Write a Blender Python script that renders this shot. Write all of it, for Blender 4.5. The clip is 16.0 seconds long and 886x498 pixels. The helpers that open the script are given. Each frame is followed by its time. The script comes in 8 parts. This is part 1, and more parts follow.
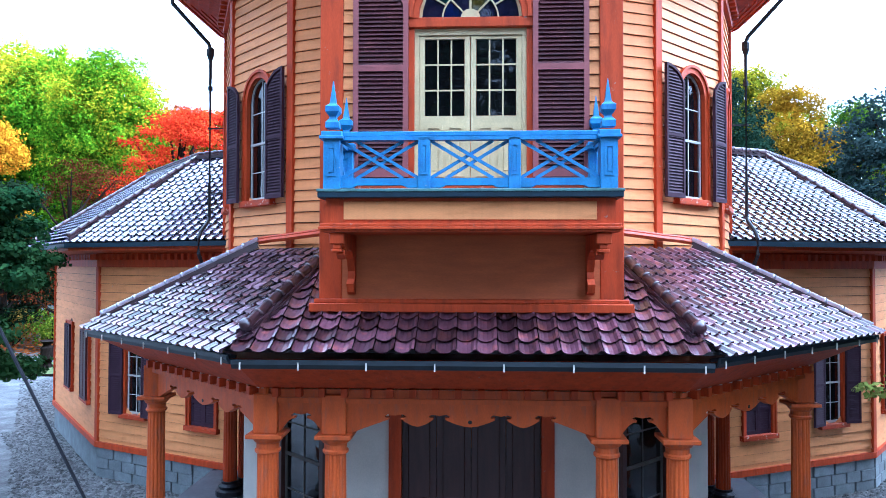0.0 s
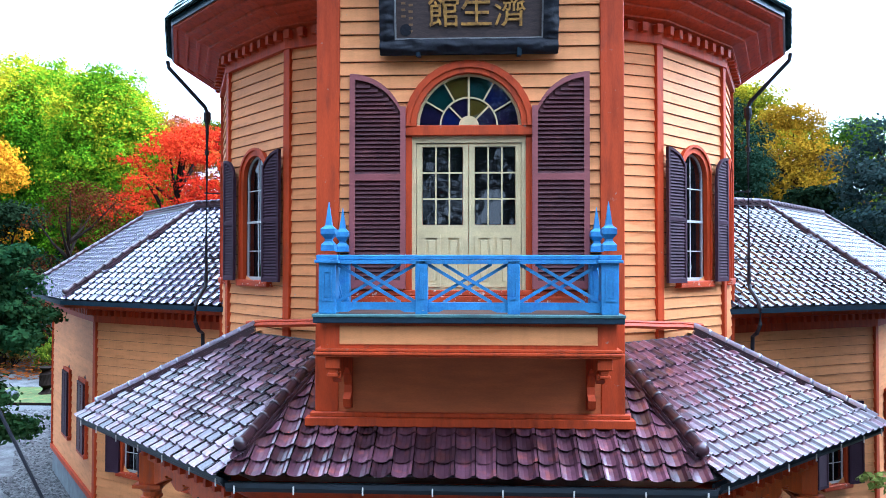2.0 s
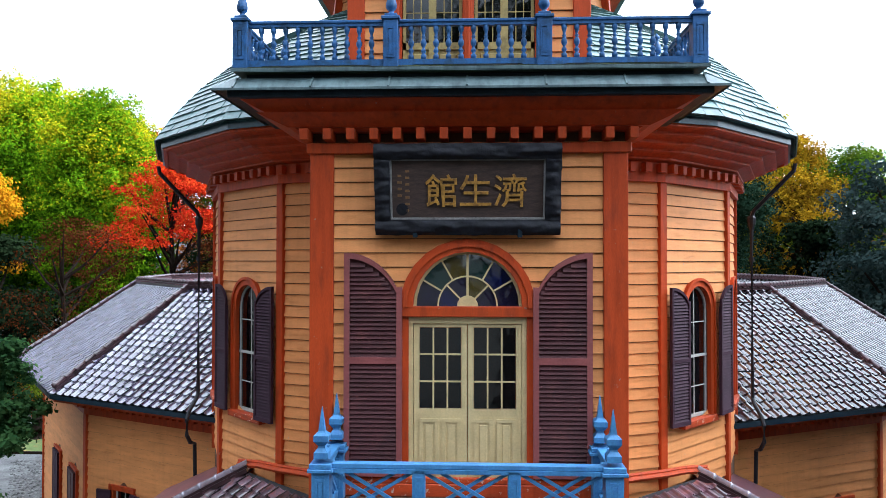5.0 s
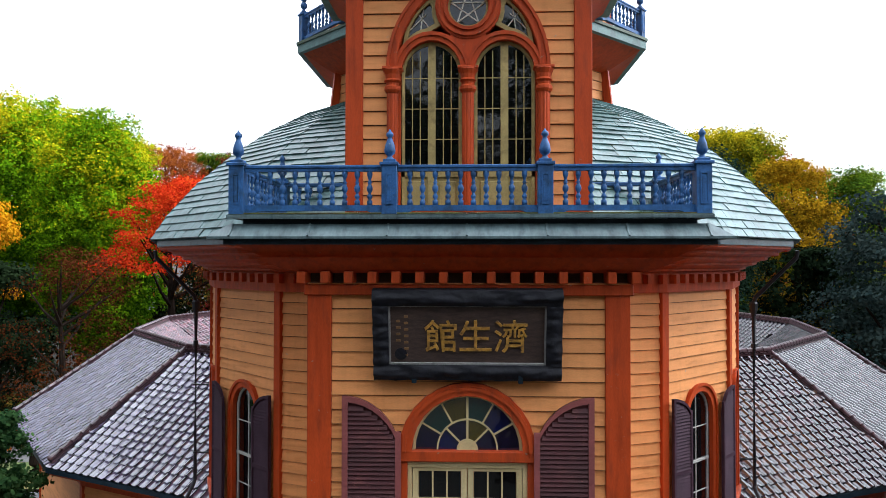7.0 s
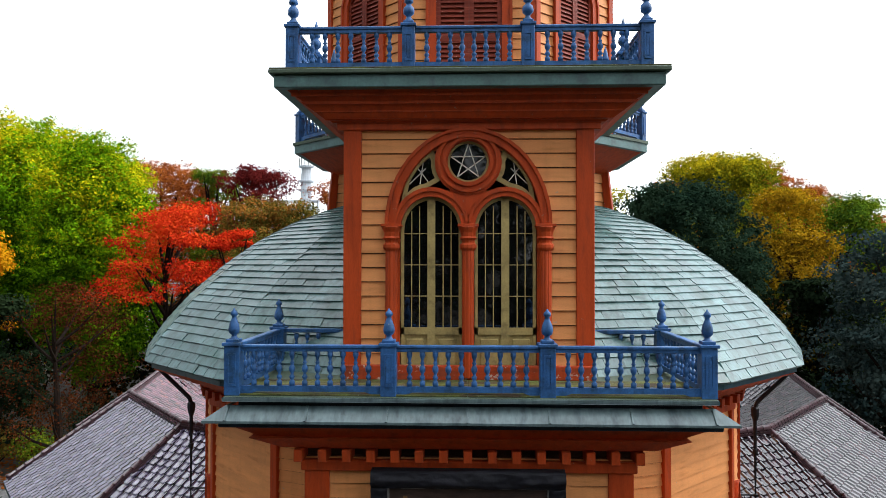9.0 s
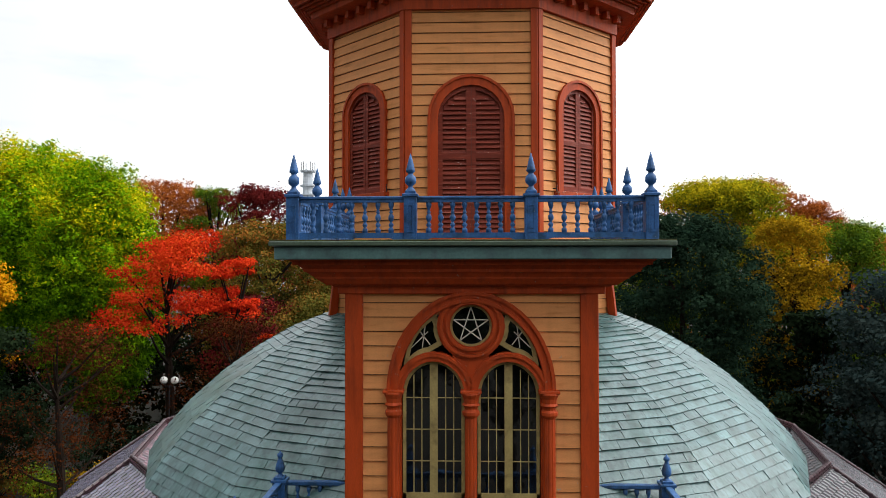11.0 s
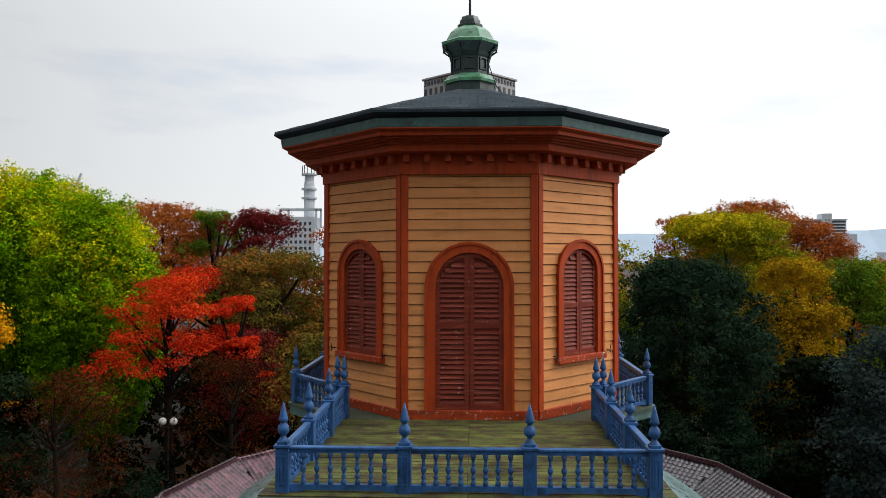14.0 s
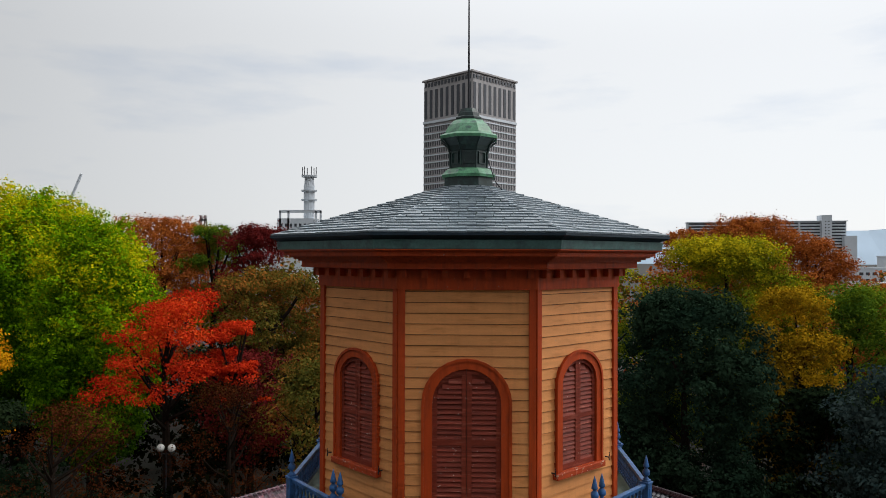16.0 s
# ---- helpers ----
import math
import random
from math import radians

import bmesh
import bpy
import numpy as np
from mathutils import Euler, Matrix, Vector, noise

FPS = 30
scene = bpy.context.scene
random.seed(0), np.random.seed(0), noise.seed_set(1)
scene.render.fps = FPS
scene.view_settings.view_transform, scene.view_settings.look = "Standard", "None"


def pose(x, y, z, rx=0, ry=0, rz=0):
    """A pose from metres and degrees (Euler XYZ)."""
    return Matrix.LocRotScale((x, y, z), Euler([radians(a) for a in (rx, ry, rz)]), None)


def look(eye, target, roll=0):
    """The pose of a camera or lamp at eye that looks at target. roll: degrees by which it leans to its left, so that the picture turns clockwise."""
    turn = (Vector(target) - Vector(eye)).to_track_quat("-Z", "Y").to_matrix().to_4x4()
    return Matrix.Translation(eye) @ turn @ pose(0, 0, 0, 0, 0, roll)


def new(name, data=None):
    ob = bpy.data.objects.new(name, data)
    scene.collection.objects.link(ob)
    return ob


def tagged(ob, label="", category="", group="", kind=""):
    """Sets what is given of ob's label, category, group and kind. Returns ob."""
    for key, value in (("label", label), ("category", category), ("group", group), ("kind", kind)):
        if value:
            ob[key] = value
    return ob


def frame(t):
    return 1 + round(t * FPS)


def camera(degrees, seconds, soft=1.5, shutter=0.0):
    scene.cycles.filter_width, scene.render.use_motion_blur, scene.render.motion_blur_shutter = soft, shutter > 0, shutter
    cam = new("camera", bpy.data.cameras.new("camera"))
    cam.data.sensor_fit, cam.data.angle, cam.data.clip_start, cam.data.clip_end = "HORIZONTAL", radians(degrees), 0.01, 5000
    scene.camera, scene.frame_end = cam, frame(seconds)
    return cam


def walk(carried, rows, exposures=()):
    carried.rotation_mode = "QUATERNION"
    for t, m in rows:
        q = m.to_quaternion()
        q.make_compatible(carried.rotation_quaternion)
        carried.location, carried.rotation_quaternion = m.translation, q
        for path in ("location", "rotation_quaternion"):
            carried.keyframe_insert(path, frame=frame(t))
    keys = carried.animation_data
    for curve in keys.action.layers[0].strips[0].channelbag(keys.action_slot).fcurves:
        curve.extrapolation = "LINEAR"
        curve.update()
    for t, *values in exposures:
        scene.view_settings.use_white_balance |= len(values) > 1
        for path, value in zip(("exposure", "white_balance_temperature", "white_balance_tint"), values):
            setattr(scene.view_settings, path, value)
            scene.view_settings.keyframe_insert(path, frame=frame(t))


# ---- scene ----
cam = camera(62.16, 16.0, soft=0.8)
# seconds, x, y, z, yaw to the right, pitch up, roll
ROWS = [
    (0.0, 0.109, -10.172, 5.882, -2.73, 1.17, 0.12),
    (0.5, 0.103, -10.142, 6.264, -2.72, 1.13, 0.04),
    (1.0, 0.110, -10.108, 6.651, -2.75, 1.10, -0.01),
    (1.5, 0.125, -10.073, 7.045, -2.78, 1.06, 0.00),
    (2.0, 0.138, -10.033, 7.444, -2.79, 1.01, 0.06),
    (2.5, 0.139, -9.982, 7.849, -2.76, 0.97, 0.10),
    (3.0, 0.129, -9.922, 8.261, -2.69, 0.95, 0.11),
    (3.5, 0.119, -9.862, 8.678, -2.62, 0.93, 0.12),
    (4.0, 0.109, -9.804, 9.094, -2.54, 0.92, 0.11),
    (6.5, 0.103, -9.633, 11.258, -2.55, 0.92, 0.02),
    (7.0, 0.094, -9.602, 11.779, -2.46, 0.92, 0.05),
    (7.5, 0.081, -9.579, 12.326, -2.35, 0.93, 0.06),
    (8.0, 0.066, -9.551, 12.886, -2.25, 0.92, 0.05),
    (8.5, 0.052, -9.503, 13.448, -2.20, 0.91, 0.03),
    (9.0, 0.037, -9.455, 14.021, -2.17, 0.90, 0.05),
    (9.5, 0.022, -9.432, 14.609, -2.11, 0.90, 0.15),
    (12.0, 0.034, -9.289, 17.410, -2.44, 0.89, -0.19),
    (12.5, 0.036, -9.217, 17.952, -2.40, 0.85, -0.20),
    (13.0, 0.045, -9.147, 18.492, -2.39, 0.81, -0.16),
    (13.5, 0.066, -9.092, 19.037, -2.40, 0.77, -0.08),
    (14.0, 0.095, -9.048, 19.591, -2.44, 0.72, -0.01),
    (14.5, 0.115, -9.012, 20.151, -2.45, 0.67, 0.05),
    (15.0, 0.118, -8.981, 20.703, -2.44, 0.62, 0.11),
    (15.5, 0.121, -8.944, 21.247, -2.43, 0.58, 0.15),
    (16.0, 0.132, -8.899, 21.788, -2.43, 0.57, 0.18),
]


def aim(row):
    t, x, y, z, yaw, pitch, roll = row
    a, b = radians(yaw), radians(pitch)
    way = Vector((math.sin(a) * math.cos(b), math.cos(a) * math.cos(b), math.sin(b)))
    return t, look((x, y, z), Vector((x, y, z)) + way, roll)


walk(cam, [aim(r) for r in ROWS],
     exposures=[(0.0, 1.45, 4300, 8), (2.0, 1.22, 4550, 7), (4.0, 0.81, 5150, 6), (7.0, 0.24, 5800, 9), (9.5, -0.12, 6150, 9), (12.5, -0.56, 6350, 10), (16.0, -1.05, 6300, 10)])

# ---------------------------------------------------------------- light
SUN_AZ, SUN_EL = 75.0, 34.0
world = bpy.data.worlds.new("sky")
scene.world = world
world.use_nodes = True
wn, wl = world.node_tree.nodes, world.node_tree.links
sky = wn.new("ShaderNodeTexSky")
sky.sky_type = 'NISHITA'
sky.sun_disc = False
sky.sun_elevation = radians(SUN_EL)
sky.sun_rotation = radians(SUN_AZ)
bg = wn["Background"]
# an overcast of soft streaked cloud over the sky
co = wn.new("ShaderNodeTexCoord")
stretch = wn.new("ShaderNodeMapping")
stretch.inputs["Scale"].default_value = (1.0, 1.0, 4.5)
wl.new(co.outputs["Generated"], stretch.inputs["Vector"])
cloud = wn.new("ShaderNodeTexNoise")
cloud.inputs["Scale"].default_value = 1.9
cloud.inputs["Detail"].default_value = 7
cloud.inputs["Roughness"].default_value = 0.55
wl.new(stretch.outputs[0], cloud.inputs["Vector"])
cover = wn.new("ShaderNodeValToRGB")
cover.color_ramp.elements[0].position, cover.color_ramp.elements[0].color = 0.30, (6.3, 6.8, 7.5, 1)
cover.color_ramp.elements[1].position, cover.color_ramp.elements[1].color = 0.47, (8.4, 8.4, 8.3, 1)
wl.new(cloud.outputs[0], cover.inputs["Fac"])
over = wn.new("ShaderNodeMix")
over.data_type = 'RGBA'
over.inputs[0].default_value = 0.92
wl.new(sky.outputs["Color"], over.inputs[6])
wl.new(cover.outputs["Color"], over.inputs[7])
# an overcast sky is brightest overhead
axes = wn.new("ShaderNodeSeparateXYZ")
wl.new(co.outputs["Generated"], axes.inputs[0])
lift = wn.new("ShaderNodeMapRange")
lift.interpolation_type = 'SMOOTHSTEP'
lift.inputs[1].default_value, lift.inputs[2].default_value = 0.25, 0.95
lift.inputs[3].default_value, lift.inputs[4].default_value = 1.0, 2.9
wl.new(axes.outputs[2], lift.inputs[0])
bright = wn.new("ShaderNodeMix")
bright.data_type = 'RGBA'
bright.blend_type = 'MULTIPLY'
bright.inputs[0].default_value = 1.0
wl.new(over.outputs[2], bright.inputs[6])
# and brighter on the side of the veiled sun
side = wn.new("ShaderNodeMapRange")
side.interpolation_type = 'SMOOTHSTEP'
side.inputs[1].default_value, side.inputs[2].default_value = -0.9, 0.95
side.inputs[3].default_value, side.inputs[4].default_value = 0.5, 1.7
toward = wn.new("ShaderNodeVectorMath")
toward.operation = 'DOT_PRODUCT'
toward.inputs[1].default_value = (0.8, 0.6, 0.0)
wl.new(co.outputs["Generated"], toward.inputs[0])
wl.new(toward.outputs["Value"], side.inputs[0])
both = wn.new("ShaderNodeMath")
both.operation = 'MULTIPLY'
wl.new(lift.outputs[0], both.inputs[0])
wl.new(side.outputs[0], both.inputs[1])
wl.new(both.outputs[0], bright.inputs[7])
wl.new(bright.outputs[2], bg.inputs["Color"])
bg.inputs["Strength"].default_value = 0.138
sun_data = bpy.data.lights.new("sun", 'SUN')
sun_data.energy, sun_data.angle, sun_data.color = 2.3, radians(25), (1.0, 0.96, 0.9)
sun = new("sun", sun_data)
sun.matrix_world = look((80, 13, 56), (0, 0, 0))


# ---------------------------------------------------------------- materials
def material(name, color, rough=0.6, metal=0.0, vary=0.15, scale=3.0, bump=0.15, grain=40.0, stretch=(1, 1, 1), spec=0.5,
             piece=0.0, second=None, second_amount=0.5, coat=0.0, chips=None, streak=0.0):
    m = bpy.data.materials.new(name)
    m.use_nodes = True
    n, l = m.node_tree.nodes, m.node_tree.links
    b = n["Principled BSDF"]
    b.inputs["Roughness"].default_value = rough
    b.inputs["Metallic"].default_value = metal
    b.inputs["Specular IOR Level"].default_value = spec
    if coat:
        b.inputs["Coat Weight"].default_value = coat
        b.inputs["Coat IOR"].default_value = 2.3
        b.inputs["Coat Roughness"].default_value = 0.09
    geo = n.new("ShaderNodeNewGeometry")
    mp = n.new("ShaderNodeMapping")
    mp.inputs["Scale"].default_value = stretch
    l.new(geo.outputs["Position"], mp.inputs["Vector"])
    big = n.new("ShaderNodeTexNoise")
    big.inputs["Scale"].default_value = scale
    big.inputs["Detail"].default_value = 4
    fine = n.new("ShaderNodeTexNoise")
    fine.inputs["Scale"].default_value = grain
    fine.inputs["Detail"].default_value = 3
    l.new(mp.outputs[0], big.inputs["Vector"])
    l.new(mp.outputs[0], fine.inputs["Vector"])
    ramp = n.new("ShaderNodeMapRange")
    ramp.inputs[1].default_value, ramp.inputs[2].default_value = 0.3, 0.7
    ramp.inputs[3].default_value, ramp.inputs[4].default_value = 1 - vary, 1 + vary
    l.new(big.outputs[0], ramp.inputs[0])
    ramp2 = n.new("ShaderNodeMapRange")
    ramp2.inputs[1].default_value, ramp2.inputs[2].default_value = 0.3, 0.7
    ramp2.inputs[3].default_value, ramp2.inputs[4].default_value = 1 - vary * 0.6, 1 + vary * 0.6
    l.new(fine.outputs[0], ramp2.inputs[0])
    mul = n.new("ShaderNodeMath")
    mul.operation = 'MULTIPLY'
    l.new(ramp.outputs[0], mul.inputs[0])
    l.new(ramp2.outputs[0], mul.inputs[1])
    last = mul.outputs[0]
    if piece:
        info = n.new("ShaderNodeObjectInfo")
        if coat:
            gl = n.new("ShaderNodeTexWhiteNoise")
            gl.noise_dimensions = '2D'
            vec = n.new("ShaderNodeCombineXYZ")
            l.new(info.outputs["Random"], vec.inputs[0])
            l.new(geo.outputs["Random Per Island"], vec.inputs[1])
            l.new(vec.outputs[0], gl.inputs["Vector"])
            gr = n.new("ShaderNodeMapRange")
            gr.inputs[3].default_value, gr.inputs[4].default_value = coat * 0.5, coat * 1.05
            l.new(gl.outputs["Value"], gr.inputs[0])
            l.new(gr.outputs[0], b.inputs["Coat Weight"])
        isl = n.new("ShaderNodeMath")
        isl.operation = 'ADD'
        l.new(info.outputs["Random"], isl.inputs[0])
        l.new(geo.outputs["Random Per Island"], isl.inputs[1])
        fr = n.new("ShaderNodeMath")
        fr.operation = 'FRACT'
        l.new(isl.outputs[0], fr.inputs[0])
        r3 = n.new("ShaderNodeMapRange")
        r3.inputs[3].default_value, r3.inputs[4].default_value = 1 - piece, 1 + piece
        l.new(fr.outputs[0], r3.inputs[0])
        m2 = n.new("ShaderNodeMath")
        m2.operation = 'MULTIPLY'
        l.new(last, m2.inputs[0])
        l.new(r3.outputs[0], m2.inputs[1])
        last = m2.outputs[0]
    base = n.new("ShaderNodeMix")
    base.data_type = 'RGBA'
    base.inputs[6].default_value = (*color, 1)
    base.inputs[7].default_value = (*(second or color), 1)
    if second:
        st = n.new("ShaderNodeTexNoise")
        st.inputs["Scale"].default_value = scale * 1.7
        st.inputs["Detail"].default_value = 6
        l.new(mp.outputs[0], st.inputs["Vector"])
        sr = n.new("ShaderNodeMapRange")
        sr.inputs[1].default_value, sr.inputs[2].default_value = 0.65 - 0.3 * second_amount, 0.85 - 0.3 * second_amount
        l.new(st.outputs[0], sr.inputs[0])
        l.new(sr.outputs[0], base.inputs[0])
    else:
        base.inputs[0].default_value = 0
    tint = n.new("ShaderNodeMix")
    tint.data_type = 'RGBA'
    tint.blend_type = 'MULTIPLY'
    tint.inputs[0].default_value = 1
    l.new(base.outputs[2], tint.inputs[6])
    l.new(last, tint.inputs[7])
    out = tint.outputs[2]
    if streak:
        # faint stains that run down the surface
        sm = n.new("ShaderNodeMapping")
        sm.inputs["Scale"].default_value = (7, 7, 0.5)
        l.new(geo.outputs["Position"], sm.inputs["Vector"])
        sn = n.new("ShaderNodeTexNoise")
        sn.inputs["Scale"].default_value = 1.6
        sn.inputs["Detail"].default_value = 5
        l.new(sm.outputs[0], sn.inputs["Vector"])
        sa = n.new("ShaderNodeMapRange")
        sa.inputs[1].default_value, sa.inputs[2].default_value = 0.5, 0.78
        sa.inputs[3].default_value, sa.inputs[4].default_value = 1.0, 1.0 - streak
        l.new(sn.outputs[0], sa.inputs[0])
        sx = n.new("ShaderNodeMix")
        sx.data_type = 'RGBA'
        sx.blend_type = 'MULTIPLY'
        sx.inputs[0].default_value = 1
        l.new(out, sx.inputs[6])
        l.new(sa.outputs[0], sx.inputs[7])
        out = sx.outputs[2]
    if chips:
        # small flakes of lost paint
        cn = n.new("ShaderNodeTexNoise")
        cn.inputs["Scale"].default_value = 11
        cn.inputs["Detail"].default_value = 8
        cn.inputs["Roughness"].default_value = 0.7
        l.new(geo.outputs["Position"], cn.inputs["Vector"])
        ca = n.new("ShaderNodeMapRange")
        ca.inputs[1].default_value, ca.inputs[2].default_value = chips[1], chips[1] + 0.025
        l.new(cn.outputs[0], ca.inputs[0])
        cx_ = n.new("ShaderNodeMix")
        cx_.data_type = 'RGBA'
        l.new(ca.outputs[0], cx_.inputs[0])
        l.new(out, cx_.inputs[6])
        cx_.inputs[7].default_value = (*chips[0], 1)
        out = cx_.outputs[2]
    l.new(out, b.inputs["Base Color"])
    if bump:
        bp = n.new("ShaderNodeBump")
        bp.inputs["Strength"].default_value = bump
        bp.inputs["Distance"].default_value = 0.01
        l.new(fine.outputs[0], bp.inputs["Height"])
        l.new(bp.outputs[0], b.inputs["Normal"])
    return m


def glass_material(name, color=(0.02, 0.02, 0.022), rough=0.04):
    m = bpy.data.materials.new(name)
    m.use_nodes = True
    n, l = m.node_tree.nodes, m.node_tree.links
    b = n["Principled BSDF"]
    b.inputs["Base Color"].default_value = (*color, 1)
    b.inputs["Roughness"].default_value = rough
    b.inputs["Transmission Weight"].default_value = 0.85
    b.inputs["IOR"].default_value = 1.8
    geo = n.new("ShaderNodeNewGeometry")
    ns = n.new("ShaderNodeTexNoise")
    ns.inputs["Scale"].default_value = 2.5
    l.new(geo.outputs["Position"], ns.inputs["Vector"])
    bp = n.new("ShaderNodeBump")
    bp.inputs["Strength"].default_value = 0.25
    bp.inputs["Distance"].default_value = 0.02
    l.new(ns.outputs[0], bp.inputs["Height"])
    l.new(bp.outputs[0], b.inputs["Normal"])
    return m


BOARD = material("painted_clapboard", (0.67, 0.277, 0.092), 0.6, spec=0.2, vary=0.10, scale=1.3, grain=30, stretch=(1, 1, 6), piece=0.05, second=(0.54, 0.205, 0.06), second_amount=0.3, streak=0.1, chips=((0.42, 0.30, 0.20), 0.665))
TRIM_WORN = material("flaking_red_brown_paint", (0.40, 0.050, 0.010), 0.6, spec=0.2, vary=0.2, scale=2.0, grain=35, stretch=(0.6, 0.6, 3), second=(0.24, 0.045, 0.016), second_amount=0.5, streak=0.3, chips=((0.50, 0.36, 0.28), 0.595))
# Deck wood; behind boards and dentils its dark tone stands for shade.
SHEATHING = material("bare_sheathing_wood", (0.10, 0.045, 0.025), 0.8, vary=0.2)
TRIM = material("red_brown_paint", (0.43, 0.055, 0.009), 0.55, spec=0.2, vary=0.14, scale=2.0, grain=35, stretch=(3, 3, 0.6), second=(0.30, 0.045, 0.012), second_amount=0.45, streak=0.3, chips=((0.30, 0.17, 0.12), 0.655))
PLAQUE = material("black_carved_wood", (0.007, 0.007, 0.011), 0.65, spec=0.3, vary=0.4, scale=8, bump=0.6, grain=25)
PLAQUE_IN = material("weathered_dark_board", (0.046, 0.026, 0.020), 0.6, vary=0.4, scale=5, bump=0.3, grain=25, stretch=(1, 1, 5))
GOLD = material("gilded_letters", (0.38, 0.195, 0.03), 0.5, vary=0.35, scale=9, bump=0.05, second=(0.10, 0.05, 0.02), second_amount=0.45)
RIM = material("worn_grey_rim", (0.22, 0.21, 0.20), 0.6, vary=0.3, scale=6)
SHUTTER = material("purple_brown_paint", (0.056, 0.010, 0.012), 0.6, spec=0.3, vary=0.25, scale=3, grain=30, second=(0.085, 0.022, 0.020), second_amount=0.4, chips=((0.19, 0.065, 0.06), 0.635))
SHUTTER_RED = material("faded_red_brown_paint", (0.19, 0.030, 0.015), 0.6, spec=0.2, vary=0.3, scale=3, grain=30, stretch=(0.4, 0.4, 6), second=(0.33, 0.095, 0.06), second_amount=0.3, chips=((0.52, 0.34, 0.28), 0.64))
SHUTTER_TRIM = material("mauve_paint", (0.23, 0.062, 0.058), 0.5, vary=0.15, scale=3)
SHUTTER_DARK = material("slate_purple_paint", (0.042, 0.021, 0.032), 0.7, spec=0.12, vary=0.18, scale=3)
CREAM = material("cream_paint", (0.56, 0.43, 0.21), 0.5, vary=0.12, scale=4, grain=40)
OLIVE_PAINT = material("olive_cream_paint", (0.36, 0.27, 0.10), 0.55, spec=0.3, vary=0.2, scale=4, grain=40, second=(0.22, 0.16, 0.06), second_amount=0.4)
BLUE = material("blue_paint", (0.072, 0.205, 0.41), 0.45, spec=0.3, vary=0.2, scale=4, grain=40, second=(0.06, 0.16, 0.38), second_amount=0.45, streak=0.2, chips=((0.25, 0.27, 0.28), 0.665))
# Darker blue than on the first balcony, for the two upper balconies.
BLUE_DEEP = material("weathered_blue_paint", (0.030, 0.10, 0.26), 0.5, spec=0.3, vary=0.25, scale=4, grain=40, second=(0.018, 0.055, 0.12), second_amount=0.5, streak=0.35, chips=((0.16, 0.20, 0.24), 0.655))
COPPER_SKIRT = material("streaked_grey_copper", (0.09, 0.13, 0.135), 0.4, vary=0.22, scale=2, grain=12, stretch=(2.5, 1, 0.5), second=(0.04, 0.065, 0.07), second_amount=0.5, streak=0.45)
COPPER = material("verdigris_copper", (0.075, 0.15, 0.14), 0.5, vary=0.25, scale=3, grain=25, second=(0.06, 0.10, 0.10), second_amount=0.55)
IRON = material("blue_black_gutter", (0.007, 0.011, 0.016), 0.45, vary=0.3, scale=4)
COPPER_DARK = material("dark_copper_gutter", (0.012, 0.024, 0.036), 0.55, spec=0.25, vary=0.3, scale=4)
COPPER_GREEN = material("green_copper", (0.085, 0.24, 0.125), 0.4, vary=0.3, scale=5, second=(0.03, 0.085, 0.06), second_amount=0.5)
SLATE = material("grey_green_slate", (0.082, 0.152, 0.150), 0.36, vary=0.22, scale=1.0, bump=0.25, grain=14, stretch=(1.5, 1.5, 0.45), piece=0.2, second=(0.026, 0.078, 0.066), second_amount=0.55, streak=0.55)
SLATE_TOP = material("dark_grey_slate", (0.19, 0.225, 0.25), 0.3, vary=0.15, scale=2, bump=0.2, grain=20, piece=0.1)
DARKSTONE = material("dark_paving_stone", (0.07, 0.075, 0.085), 0.6, vary=0.2, scale=2, grain=15)
TILE = material("glazed_dark_tile", (0.085, 0.034, 0.048), 0.3, vary=0.3, scale=4, bump=0.12, grain=18, piece=0.7, second=(0.17, 0.050, 0.040), second_amount=0.4, coat=0.12)
TILE_OLD = material("weathered_lilac_tile", (0.115, 0.070, 0.088), 0.25, vary=0.3, scale=4, bump=0.12, grain=18, piece=0.85, second=(0.17, 0.06, 0.06), second_amount=0.4, coat=0.26)
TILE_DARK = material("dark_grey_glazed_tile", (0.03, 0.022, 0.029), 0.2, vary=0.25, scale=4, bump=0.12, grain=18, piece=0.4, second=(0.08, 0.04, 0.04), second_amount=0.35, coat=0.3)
TILE_RIDGE = material("dark_ridge_tile", (0.042, 0.017, 0.021), 0.28, vary=0.3, scale=4, bump=0.12, grain=18, piece=0.3, coat=0.1)
BED = material("dark_clay_bed", (0.012, 0.009, 0.010), 0.9, vary=0.3)
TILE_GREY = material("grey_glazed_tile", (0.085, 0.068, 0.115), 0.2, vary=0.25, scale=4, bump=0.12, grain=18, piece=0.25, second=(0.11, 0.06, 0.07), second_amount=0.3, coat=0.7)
PLASTER = material("white_plaster", (0.62, 0.56, 0.48), 0.8, vary=0.08, scale=2)
STONE = material("grey_green_stone", (0.165, 0.18, 0.185), 0.8, vary=0.2, scale=3, bump=0.4, grain=25, piece=0.12)
SASH = material("grey_white_sash_paint", (0.42, 0.40, 0.37), 0.6, vary=0.1, scale=4)
GRAVEL = material("grey_gravel", (0.10, 0.098, 0.095), 0.9, vary=0.5, scale=1.2, bump=1.0, grain=12, second=(0.075, 0.073, 0.07), second_amount=0.5)
EARTH = material("leafy_ground", (0.014, 0.013, 0.007), 0.95, vary=0.4, scale=0.25, bump=0.6, grain=8, second=(0.07, 0.022, 0.007), second_amount=0.3)
PIPE = material("dark_iron_pipe", (0.014, 0.014, 0.018), 0.5, spec=0.25, vary=0.2)
